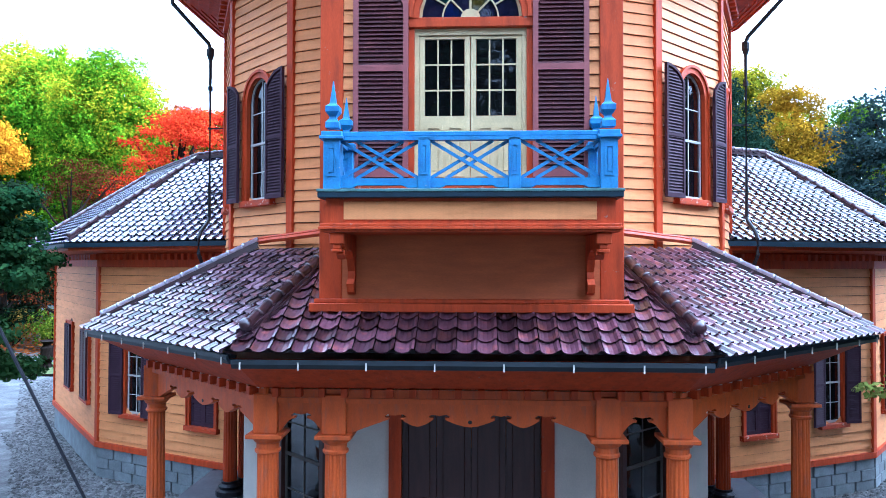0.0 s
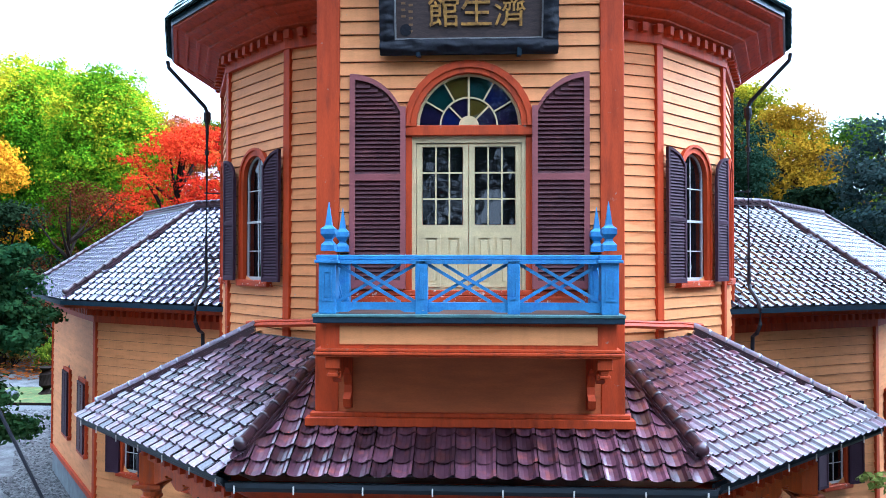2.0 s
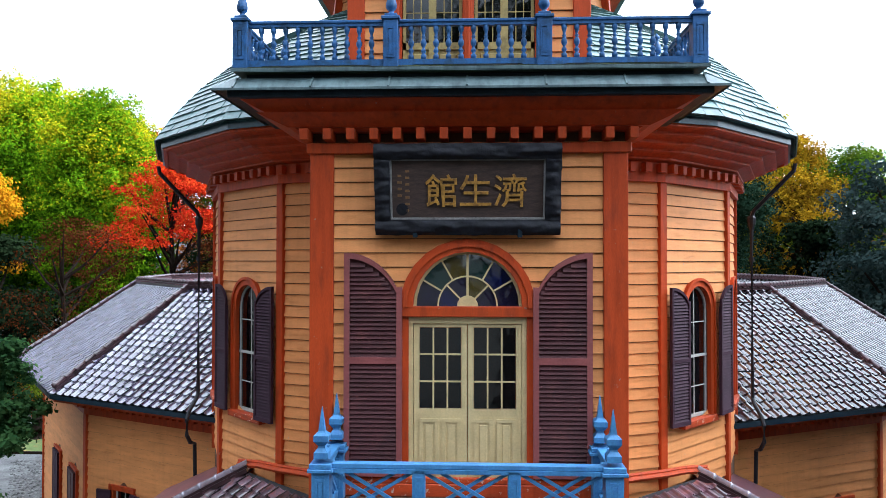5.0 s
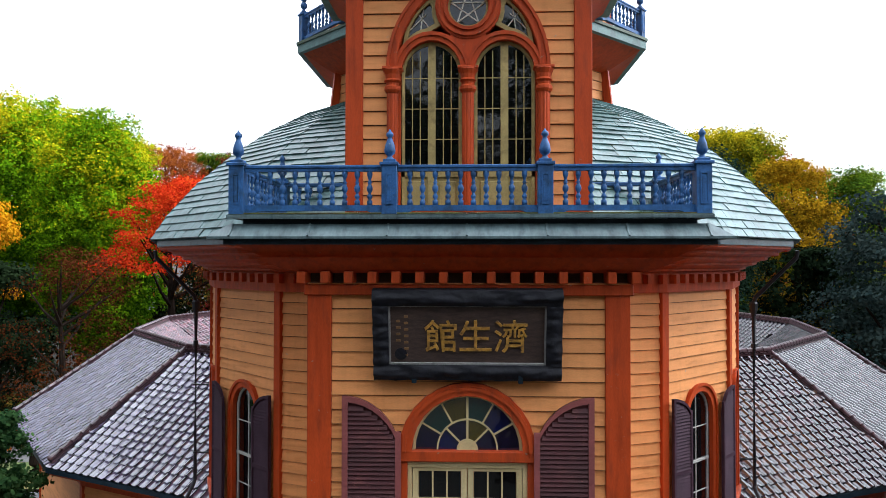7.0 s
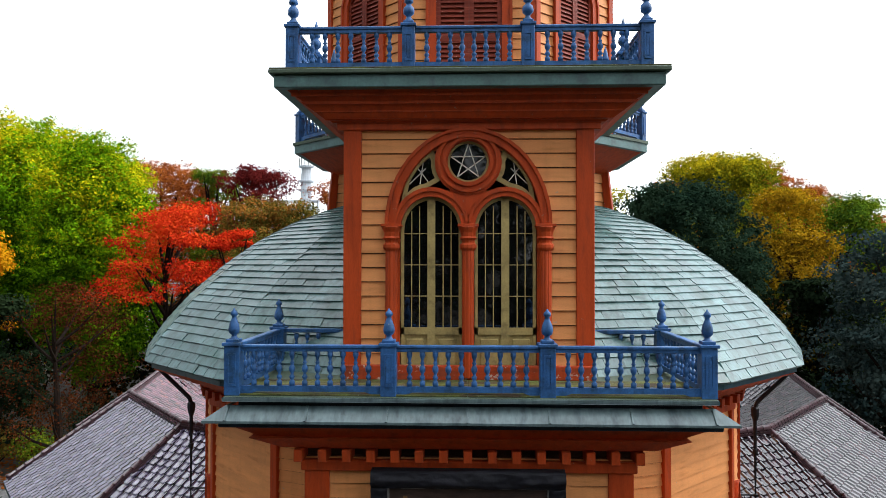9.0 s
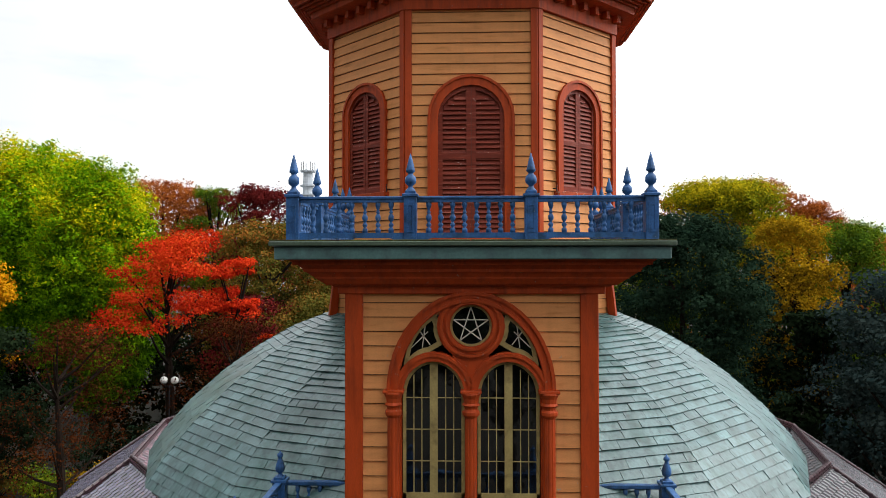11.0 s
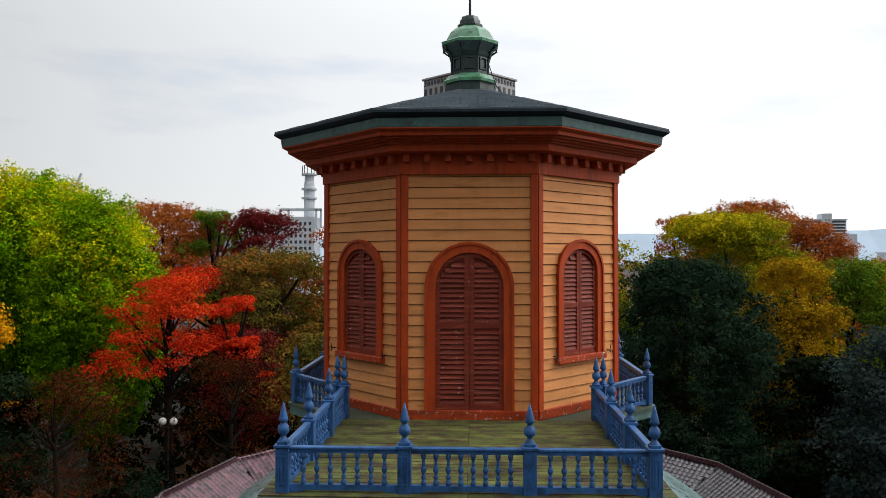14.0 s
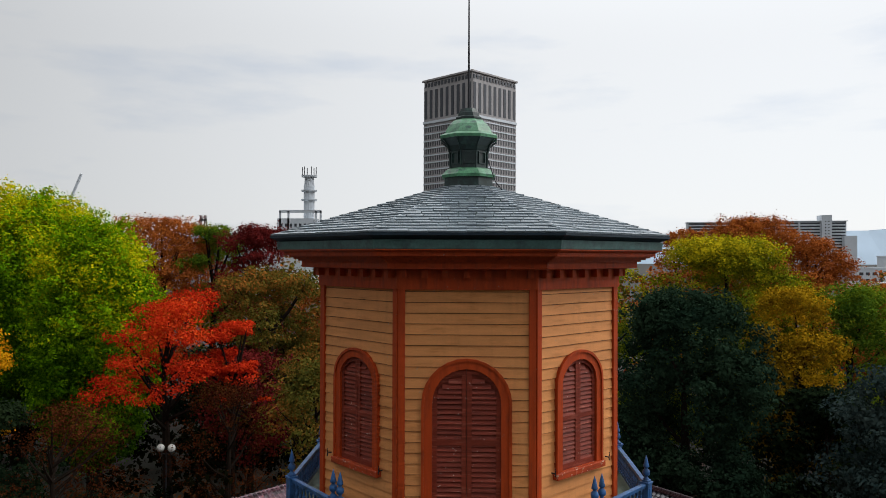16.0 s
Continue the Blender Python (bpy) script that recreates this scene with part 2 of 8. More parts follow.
# Deeper than the clapboards: balcony shade is partly in this colour.
OCHRE = material("ochre_painted_panel", (0.44, 0.105, 0.018), 0.6, vary=0.14, scale=2, grain=30, stretch=(1, 1, 5))
VERGE = material("pale_glazed_ridge", (0.27, 0.24, 0.28), 0.25, vary=0.2, scale=5, bump=0.1, grain=18, piece=0.15, coat=0.8)
DARKROOM = material("dim_interior", (0.10, 0.085, 0.07), 0.8, vary=0.2)
BARK = material("bark", (0.016, 0.011, 0.008), 0.95, spec=0.05, vary=0.35, scale=3, bump=0.8, grain=12, stretch=(1, 1, 0.3))
DECK = material("mossy_deck", (0.085, 0.095, 0.022), 0.7, spec=0.25, vary=0.45, scale=1.6, bump=0.4, grain=22, stretch=(1, 1.6, 1), piece=0.3, second=(0.050, 0.034, 0.018), second_amount=0.75, chips=((0.20, 0.19, 0.12), 0.64))
DECK_EDGE = material("green_deck_edge", (0.05, 0.075, 0.045), 0.6, vary=0.3, scale=3)
TEAL = material("teal_copper_gutter", (0.035, 0.075, 0.095), 0.3, vary=0.25, scale=4, second=(0.015, 0.03, 0.04), second_amount=0.4)
GLASS = glass_material("window_glass")


# ---------------------------------------------------------------- mesh tools
def box(bm, x0, x1, y0, y1, z0, z1, bevel=0.0):
    v = [bm.verts.new(c) for c in ((x0, y0, z0), (x1, y0, z0), (x1, y1, z0), (x0, y1, z0), (x0, y0, z1), (x1, y0, z1), (x1, y1, z1), (x0, y1, z1))]
    f = [bm.faces.new([v[i] for i in q]) for q in ((3, 2, 1, 0), (4, 5, 6, 7), (0, 1, 5, 4), (1, 2, 6, 5), (2, 3, 7, 6), (3, 0, 4, 7))]
    if bevel:
        bmesh.ops.bevel(bm, geom=list({e for q in f for e in q.edges}), offset=bevel, segments=1, affect='EDGES')
    return bm


def prism(bm, pts, y0, y1):
    """A polygon in x, z carried from y0 to y1."""
    a = [bm.verts.new((x, y0, z)) for x, z in pts]
    b = [bm.verts.new((x, y1, z)) for x, z in pts]
    bm.faces.new(a)
    bm.faces.new(b[::-1])
    for i in range(len(pts)):
        j = (i + 1) % len(pts)
        bm.faces.new((a[j], a[i], b[i], b[j]))
    return bm


def flat_prism(bm, pts, z0, z1):
    """A polygon in x, y carried from z0 to z1."""
    a = [bm.verts.new((x, y, z0)) for x, y in pts]
    b = [bm.verts.new((x, y, z1)) for x, y in pts]
    bm.faces.new(a[::-1])
    bm.faces.new(b)
    for i in range(len(pts)):
        j = (i + 1) % len(pts)
        bm.faces.new((a[i], a[j], b[j], b[i]))
    return bm


def band(bm, inner, outer, y0, y1):
    """The strip between two lines of points in x, z, carried from y0 to y1."""
    k = len(inner)
    rows = [[bm.verts.new((p[0], y, p[1])) for p in line] for line, y in ((inner, y0), (outer, y0), (outer, y1), (inner, y1))]
    closed = inner[0] == inner[-1]
    for i in range(k - 1):
        for a in range(4):
            q, r = rows[a], rows[(a + 1) % 4]
            bm.faces.new((q[i], q[i + 1], r[i + 1], r[i]))
    if not closed:
        bm.faces.new([rows[a][0] for a in range(4)])
        bm.faces.new([rows[a][-1] for a in range(3, -1, -1)])
    return bm


def lathe(bm, profile, seg=10, cx=0.0, cy=0.0, turn=0.0):
    """Turned shape: profile of (radius, z) from the bottom up."""
    rings = []
    for r, z in profile:
        rings.append([bm.verts.new((cx + max(r, 0.0005) * math.cos(2 * math.pi * (i + turn) / seg), cy + max(r, 0.0005) * math.sin(2 * math.pi * (i + turn) / seg), z)) for i in range(seg)])
    for a, b in zip(rings, rings[1:]):
        for i in range(seg):
            bm.faces.new((a[i], a[(i + 1) % seg], b[(i + 1) % seg], b[i]))
    bm.faces.new(rings[0][::-1])
    bm.faces.new(rings[-1])
    return bm


def tube(bm, pts, r, seg=8):
    """A round bar through points."""
    pts = [Vector(p) for p in pts]
    rings = []
    for i, p in enumerate(pts):
        d = (pts[min(i + 1, len(pts) - 1)] - pts[max(i - 1, 0)]).normalized()
        u = d.cross(Vector((0, 0, 1)))
        if u.length < 0.01:
            u = Vector((1, 0, 0))
        u.normalize()
        w = d.cross(u)
        rr = r[i] if isinstance(r, (list, tuple)) else r
        rings.append([bm.verts.new(p + rr * (math.cos(2 * math.pi * k / seg) * u + math.sin(2 * math.pi * k / seg) * w)) for k in range(seg)])
    for a, b in zip(rings, rings[1:]):
        for i in range(seg):
            bm.faces.new((a[i], a[(i + 1) % seg], b[(i + 1) % seg], b[i]))
    bm.faces.new(rings[0][::-1])
    bm.faces.new(rings[-1])
    return bm


def bar(bm, a, b, w, h):
    """A square bar between two points."""
    a, b = Vector(a), Vector(b)
    d = (b - a).normalized()
    u = d.cross(Vector((0, 0, 1)))
    if u.length < 0.01:
        u = Vector((1, 0, 0))
    u.normalize()
    t = u.cross(d)
    q = []
    for p in (a, b):
        q.append([bm.verts.new(p + sx * u * w / 2 + sz * t * h / 2) for sx, sz in ((-1, -1), (1, -1), (1, 1), (-1, 1))])
    bm.faces.new(q[0])
    bm.faces.new(q[1][::-1])
    for i in range(4):
        j = (i + 1) % 4
        bm.faces.new((q[0][j], q[0][i], q[1][i], q[1][j]))
    return bm


def mesh_of(name, bm, mat, smooth=False):
    bmesh.ops.recalc_face_normals(bm, faces=bm.faces)
    me = bpy.data.meshes.new(name)
    bm.to_mesh(me)
    bm.free()
    me.materials.append(mat)
    if smooth:
        for p in me.polygons:
            p.use_smooth = True
    return me


def part(name, bm, mat, parent=None, label="", smooth=False):
    ob = new(name, mesh_of(name, bm, mat, smooth))
    ob.parent = parent
    if label:
        tagged(ob, label)
    return ob


def share(name, me, parent, m):
    ob = new(name, me)
    ob.parent = parent
    ob.matrix_local = m
    return ob


def thing(name, m=None, label="", category="", group="", kind=""):
    ob = new(name)
    if m is not None:
        ob.matrix_world = m
    return tagged(ob, label, category, group, kind)


def B():
    return bmesh.new()


# ---------------------------------------------------------------- plan
CY = 7.86                      # middle of the tower


def ngon(n, apothem, cx=0.0, cy=CY, turn=0.0):
    """Corners of a regular polygon with one flat side towards -y."""
    r = apothem / math.cos(math.pi / n)
    return [(cx + r * math.sin(math.pi * (2 * k + 1) / n + turn), cy - r * math.cos(math.pi * (2 * k + 1) / n + turn)) for k in range(n)]


def side_pose(n, apothem, k, cx=0.0, cy=CY):
    """The pose of side k (0 is the front): x along the side, y inward, z up."""
    a = 2 * math.pi * k / n
    return Matrix.Translation((cx + apothem * math.sin(a), cy - apothem * math.cos(a), 0)) @ Matrix.Rotation(a, 4, 'Z')


def side_width(n, apothem):
    return 2 * apothem * math.tan(math.pi / n)


# ---------------------------------------------------------------- walls and boards
def rise_of(op):
    return op.get("rise", op["w"] / 2)


def half_at(op, z, grow=0.0):
    """Half the width of an opening at height z, or None where the wall is whole."""
    h, zs, rise = op["w"] / 2 + grow, op["zs"], rise_of(op) + grow
    if z < op["zb"] - grow or z > zs + rise:
        return None
    if z <= zs or rise < 0.02:
        return h
    return h * math.sqrt(max(0.0, 1 - ((z - zs) / rise) ** 2))


def arch_line(op, grow=0.0, n=14):
    """The outline of an opening from its lower left corner round its head to its lower right corner."""
    h, rise = op["w"] / 2 + grow, rise_of(op) + grow
    head = [(op["cx"] - h * math.cos(math.pi * i / n), op["zs"] + rise * math.sin(math.pi * i / n)) for i in range(n + 1)]
    if rise_of(op) < 0.02:
        head = [(op["cx"] - h, op["zs"] + grow), (op["cx"] + h, op["zs"] + grow)]
    return [(op["cx"] - h, op["zb"])] + head + [(op["cx"] + h, op["zb"])]


def wall_slab(bm, x0, x1, z0, z1, ops, y0=0.03, y1=0.2):
    """A wall with its openings cut through."""
    ops = sorted(ops, key=lambda o: o["cx"])
    x = x0
    for op in ops:
        a, b = op["cx"] - op["w"] / 2, op["cx"] + op["w"] / 2
        box(bm, x, a, y0, y1, z0, z1)
        if op["zb"] > z0 + 0.01:
            box(bm, a, b, y0, y1, z0, op["zb"])
        prism(bm, arch_line(op)[1:-1] + [(b, z1), (a, z1)], y0, y1)
        x = b
    box(bm, x, x1, y0, y1, z0, z1)


def boards(wall, x0, x1, z0, z1, step, ops=(), mat=None, depth=0.03):
    """Lapped boards on a wall, each one a part, ending at the openings."""
    z = z0
    jig = random.Random(int(step * 1000) + int(z1 * 37))
    while z < z1 - 0.04:
        zt = min(z + step, z1)
        spans = [((x0, x0), (x1, x1))]
        for op in ops:
            hb, ht = half_at(op, z + 0.001), half_at(op, zt)
            if hb is None and ht is None:
                continue
            hb, ht = (hb or 0) + 0.02, (ht or 0) + 0.02
            cut = []
            for (a0, a1), (b0, b1) in spans:
                l0, l1, r0, r1 = op["cx"] - hb, op["cx"] - ht, op["cx"] + hb, op["cx"] + ht
                if l0 > a0 and r0 < b0:
                    cut += [((a0, a1), (l0, l1)), ((r0, r1), (b0, b1))]
                else:
                    cut.append(((a0, a1), (b0, b1)))
            spans = cut
        for (a0, a1), (b0, b1) in spans:
            if b0 - a0 < 0.03:
                continue
            bm = B()
            w = jig.uniform(-0.003, 0.003)
            v = [bm.verts.new(c) for c in ((a0, 0.03 - depth + w, z), (b0, 0.03 - depth - w, z), (b1, 0.026, zt - 0.012), (a1, 0.026, zt - 0.012),
                                           (a0, 0.03, z), (b0, 0.03, z))]
            bm.faces.new((v[0], v[1], v[2], v[3]))
            bm.faces.new((v[0], v[4], v[5], v[1]))
            bm.faces.new((v[0], v[3], v[4]))
            bm.faces.new((v[1], v[5], v[2]))
            part("board", bm, mat or BOARD, wall)
        z += step


def wall(name, m, x0, x1, z0, z1, step=0.2, ops=(), label="", board_z0=None, mat=None, thick=0.2):
    bm = B()
    wall_slab(bm, x0, x1, z0, z1, ops, 0.03, thick)
    ob = part(name, bm, mat or (SHEATHING if step else BOARD))
    ob.matrix_world = m
    tagged(ob, label or "cream-orange painted clapboard wall", "wall", kind="structure")
    if step:
        boards(ob, x0, x1, z0 if board_z0 is None else board_z0, z1, step, ops)
    return ob


COUNT = {"window": 0, "door": 0}


def numbered(kind):
    COUNT[kind] += 1
    return f"{kind}_{COUNT[kind]}"


def louvres(leaf, x0, x1, z0, z1, y, mat, step=0.05, head=None):
    """Slats of a shutter, each a part; head(x) gives the top of the leaf there."""
    z = z0
    tip = max(0.016, step * 0.38)
    while z < z1 - 0.02:
        a, b = x0, x1
        if head is not None:
            ok = [x0 + (x1 - x0) * i / 24 for i in range(25) if head(x0 + (x1 - x0) * i / 24) > z + step]
            if not ok:
                break
            a, b = min(ok), max(ok)
        if b - a > 0.04:
            bm = B()
            v = [bm.verts.new(c) for c in ((a, y - tip, z), (b, y - tip, z), (b, y + 0.012, z + step * 0.95), (a, y + 0.012, z + step * 0.95),
                                           (a, y - tip + 0.012, z - 0.006), (b, y - tip + 0.012, z - 0.006))]
            bm.faces.new((v[0], v[1], v[2], v[3]))
            bm.faces.new((v[4], v[5], v[1], v[0]))
            part("slat", bm, mat, leaf)
        z += step


def shutter(parent, x0, x1, z0, z1, y, mat, frame_mat=None, mid=None, head=None, stile=0.055, step=0.05, name="shutter"):
    """A louvred leaf between x0 and x1; head(x) bends its top."""
    fm = frame_mat or mat
    top = head or (lambda x: z1)
    n = 12
    out = max(0.02, step * 0.38 + 0.006)
    bm = B()
    xs = [x0 + (x1 - x0) * i / n for i in range(n + 1)]
    back = [(x0, z0)] + [(x, top(x)) for x in xs] + [(x1, z0)]
    prism(bm, back[::-1], y + 0.012, y + 0.03)
    leaf = part(name, bm, mat, parent)
    bm = B()
    box(bm, x0, x0 + stile, y - out, y + 0.012, z0, top(x0 + stile))
    box(bm, x1 - stile, x1, y - out, y + 0.012, z0, top(x1 - stile))
    box(bm, x0 + stile, x1 - stile, y - out, y + 0.012, z0, z0 + stile * 1.5)
    if mid:
        box(bm, x0 + stile, x1 - stile, y - out, y + 0.012, mid - stile * 0.6, mid + stile * 0.6)
    band(bm, [(x, top(x) - stile) for x in xs], [(x, top(x)) for x in xs], y - out - 0.001, y + 0.012)
    part("frame", bm, fm, leaf)
    hd = lambda x: top(x) - stile
    if mid:
        louvres(leaf, x0 + stile, x1 - stile, z0 + stile * 1.5, mid - stile * 0.6, y - 0.002, mat, step)
        louvres(leaf, x0 + stile, x1 - stile, mid + stile * 0.6, z1, y - 0.002, mat, step, hd)
    else:
        louvres(leaf, x0 + stile, x1 - stile, z0 + stile * 1.5, z1, y - 0.002, mat, step, hd)
    return leaf


def pane(parent, bm, label=""):
    ob = part("pane", bm, GLASS, parent, label)
    ob.visible_shadow = False
    return ob


def sash_window(m, op, label, sh=None, sh_mat=None, closed=False, sill=True, trim_w=0.13, meeting=None, angle=0.0, mid_rail=0.5, stile=0.06, slat=0.058, hang=0.0):
    """An arched sash window with trim, sill and a pair of open shutters of width sh, or closed shutters."""
    win = thing(numbered("window"), m, label, "window", kind="structure")
    bm = B()
    band(bm, arch_line(op, 0.0), arch_line(op, trim_w), -0.045, 0.1)
    part("window_frame", bm, TRIM, win, "red-brown moulded surround")
    bm = B()
    band(bm, arch_line(op, trim_w - 0.03), arch_line(op, trim_w + 0.02), -0.075, -0.04)
    part("moulding", bm, TRIM, win)
    cx, h, zb, zs = op["cx"], op["w"] / 2, op["zb"], op["zs"]
    rise = rise_of(op)
    if sill:
        bm = B()
        box(bm, cx - h - trim_w - 0.05, cx + h + trim_w + 0.05, -0.11, 0.1, zb - 0.12, zb, 0.01)
        part("window_sill", bm, TRIM_WORN, win)
    if closed:
        hd = lambda x: zs + rise * math.sqrt(max(0.0, 1 - ((x - cx) / (h + 0.001)) ** 2)) if rise > 0.02 else zs
        for a, b in ((cx - h, cx - 0.004), (cx + 0.004, cx + h)):
            shutter(win, a, b, zb, zs + rise, 0.045, sh_mat or SHUTTER_RED, mid=zb + (zs - zb) * mid_rail, head=hd, stile=stile, step=slat)
        bm = B()
        prism(bm, arch_line(op)[::-1], 0.1, 0.14)
        part("backing", bm, DARKROOM, win)
        return win
    mid = meeting if meeting else zb + (zs + rise - zb) * 0.5
    bm = B()
    band(bm, arch_line(op, -0.04), arch_line(op, 0.0), 0.05, 0.1)
    box(bm, cx - h, cx + h, 0.05, 0.1, zb, zb + 0.06)
    box(bm, cx - h, cx + h, 0.04, 0.1, mid - 0.022, mid + 0.022)
    part("sash", bm, SASH, win, "off-white sash")
    bm = B()
    box(bm, cx - 0.009, cx + 0.009, 0.06, 0.09, zb, zs + rise - 0.02)
    for z in (zb + (mid - zb) * 0.5, mid + (zs + rise - mid) * 0.48):
        box(bm, cx - h, cx + h, 0.062, 0.088, z - 0.009, z + 0.009)
    part("glazing_bar", bm, SASH, win)
    bm = B()
    prism(bm, arch_line(op, -0.02)[::-1], 0.072, 0.078)
    pane(win, bm)
    if sh:
        for s in (-1, 1):
            hinge = cx + s * (h + 0.05 + 0.5 * hang)
            leaf = thing("shutter", None)
            leaf.parent = win
            leaf.matrix_local = Matrix.Translation((hinge, -0.07 - 0.5 * hang, 0)) @ Matrix.Rotation(-s * radians(angle), 4, 'Z')
            x0, x1 = (0.0, sh) if s > 0 else (-sh, 0.0)
            hd = lambda x: zs + rise * math.sqrt(max(0.0, 1 - (1 - min(1.0, abs(x) / sh)) ** 2))
            shutter(leaf, x0, x1, zb - 0.02, zs + rise, -0.02, sh_mat or SHUTTER_DARK, mid=mid, head=hd, stile=0.05, step=0.055, name="leaf")
    return win


def corner_posts(name, pts, z0, z1, w, label="red-brown corner post"):
    """Square corner boards at polygon corners."""
    for x, y, a in pts:
        bm = B()
        box(bm, -w / 2, w / 2, -0.035, w - 0.035, z0, z1, 0.008)
        ob = part(name, bm, TRIM)
        ob.matrix_world = Matrix.Translation((x, y, 0)) @ Matrix.Rotation(a, 4, 'Z')
        tagged(ob, label, "corner post", "corner posts", "structure")


def polygon_ring(bm, n, a0, a1, z0, z1, k0, k1, cy=CY, cx=0.0):
    """A band round sides k0 to k1 of a polygon, from apothem a0 inside to a1 outside, z0 to z1 (four heights for sloped bands)."""
    zi0, zo0, zi1, zo1 = z0[0], z0[1], z1[0], z1[1]
    for k in range(k0, k1 + 1):
        def P(a, j, z):
            r = a / math.cos(math.pi / n)
            t = math.pi * (2 * k + j) / n
            return bm.verts.new((cx + r * math.sin(t), cy - r * math.cos(t), z))
        v = [P(a0, -1, zi0), P(a1, -1, zo0), P(a1, 1, zo0), P(a0, 1, zi0), P(a0, -1, zi1), P(a1, -1, zo1), P(a1, 1, zo1), P(a0, 1, zi1)]
        for q in ((0, 1, 2, 3), (7, 6, 5, 4), (1, 5, 6, 2), (3, 7, 4, 0)):
            bm.faces.new([v[i] for i in q])
        if k == k0:
            bm.faces.new([v[i] for i in (0, 4, 5, 1)])
        if k == k1:
            bm.faces.new([v[i] for i in (2, 6, 7, 3)])


def ring_part(name, n, a0, a1, z0, z1, mat, label, k0=None, k1=None, cy=CY, cx=0.0, category="trim"):
    bm = B()
    z0 = z0 if isinstance(z0, tuple) else (z0, z0)
    z1 = z1 if isinstance(z1, tuple) else (z1, z1)
    polygon_ring(bm, n, a0, a1, z0, z1, 0 if k0 is None else k0, n - 1 if k1 is None else k1, cy, cx)
    ob = part(name, bm, mat)
    return tagged(ob, label, category, kind="structure")


def dentils(parent, n, apothem, sides, z0, z1, step, w, out, cy=CY, mat=None, cx=0.0, skip=None):
    """Small blocks in a row under an eave, each a part."""
    bm = B()
    box(bm, -w / 2, w / 2, -out, 0.0, z0, z1)
    me = mesh_of("dentil", bm, mat or TRIM)
    for k in sides:
        width = side_width(n, apothem + out)
        count = int(width / step)
        for i in range(count):
            x = (i + 0.5 - count / 2) * width / count
            if skip and skip(k, x):
                continue
            share("dentil", me, parent, side_pose(n, apothem, k, cx, cy) @ Matrix.Translation((x, 0, 0)))


# ================================================================ the ground
bm = B()
bmesh.ops.create_grid(bm, x_segments=60, y_segments=60, size=2500)
for v in bm.verts:
    v.co.z = 0.0
ground = part("ground", bm, EARTH)
tagged(ground, "dark park ground strewn with fallen autumn leaves", "ground", kind="structure")
# Stops at y = -3, unseen, so dark earth bounces less light up.
bm = B()
flat_prism(bm, [(-60, -3), (60, -3), (60, 5), (28, 9), (10, 24), (-10, 27), (-60, 27)], 0.0, 0.012)
gravel = part("gravel_yard", bm, GRAVEL)
tagged(gravel, "pale grey gravel forecourt round the building", "gravel", kind="structure")

# ================================================================ second storey: sixteen-sided drum
AP2 = 5.8
Z2B = 11.3
W2 = side_width(16, AP2)
WIN2 = dict(cx=0.0, w=0.86, zb=7.1, zs=9.03, rise=0.43)
for k in range(-8, 8):
    m = side_pose(16, AP2, k)
    near = abs(k) in (1, 2, 3, 4)
    ops = [WIN2] if abs(k) in (2, 3) else []
    wall(f"wall_drum_{k + 9}", m, -W2 / 2, W2 / 2, 0.0 if abs(k) > 4 else 5.0, Z2B, 0.1933 if near else 0, ops, board_z0=5.851,
         label="curved drum wall of cream-orange painted clapboards")
    if abs(k) == 2:
        sash_window(m, WIN2, "narrow arched sash window with open dark louvred shutters", sh=0.53, meeting=8.2, angle=-5, hang=0.15)
    elif abs(k) == 3:
        sash_window(m, WIN2, "narrow arched window closed by faded red-brown louvred shutters", closed=True)
R2 = AP2 / math.cos(math.pi / 16)
posts = []
for k in range(-5, 5):
    a = math.pi * (2 * k + 1) / 16
    posts.append((R2 * math.sin(a), CY - R2 * math.cos(a), a))
corner_posts("corner_post", [p for p in posts if abs(p[0]) > 2.3], 5.7, Z2B, 0.16)
frieze = ring_part("frieze_drum", 16, AP2 - 0.1, AP2 + 0.07, 11.25, 11.6, TRIM, "red-brown frieze under the drum's eave")
dentils(frieze, 16, AP2 + 0.07, (-4, -3, -2, -1, 1, 2, 3, 4), 11.4, 11.55, 0.27, 0.115, 0.13, skip=lambda k, x: abs(k) == 1 and x * k < -0.3)
ring_part("soffit_drum", 16, AP2, 6.85, (11.55, 12.05), (11.65, 12.13), TRIM, "red-brown boarded sloping soffit")
for o in (0.12, 0.34, 0.56, 0.78, 1.0):
    z = 11.55 + 0.50 * o / 1.12
    ring_part("soffit_rib", 16, AP2 + o, AP2 + o + 0.07, (z - 0.02, z + 0.005), (z + 0.12, z + 0.15), TRIM, "red-brown soffit moulding")
ring_part("gutter_drum", 16, 6.83, 6.91, (12.05, 12.04), (12.15, 12.17), TEAL, "dark blue-green copper eave gutter")
bm = B()
flat_prism(bm, ngon(16, AP2 - 0.05), 6.7, 6.8)
tagged(part("floor_upper", bm, DARKROOM), "dim wooden upper floor", "floor", kind="structure")

# ================================================================ dome of slates
DOME = [(7.01, 12.16), (6.72, 12.62), (6.18, 13.25), (5.5, 13.87), (4.78, 14.40), (4.04, 14.82), (3.32, 15.11), (2.75, 15.26)]


def dome_at(s):
    """The point (apothem, z) a length s up the curve from the eave."""
    for (a, z), (b, y) in zip(DOME, DOME[1:]):
        d = math.hypot(b - a, y - z)
        if s <= d:
            f = s / d
            return a + (b - a) * f, z + (y - z) * f
        s -= d
    return DOME[-1]


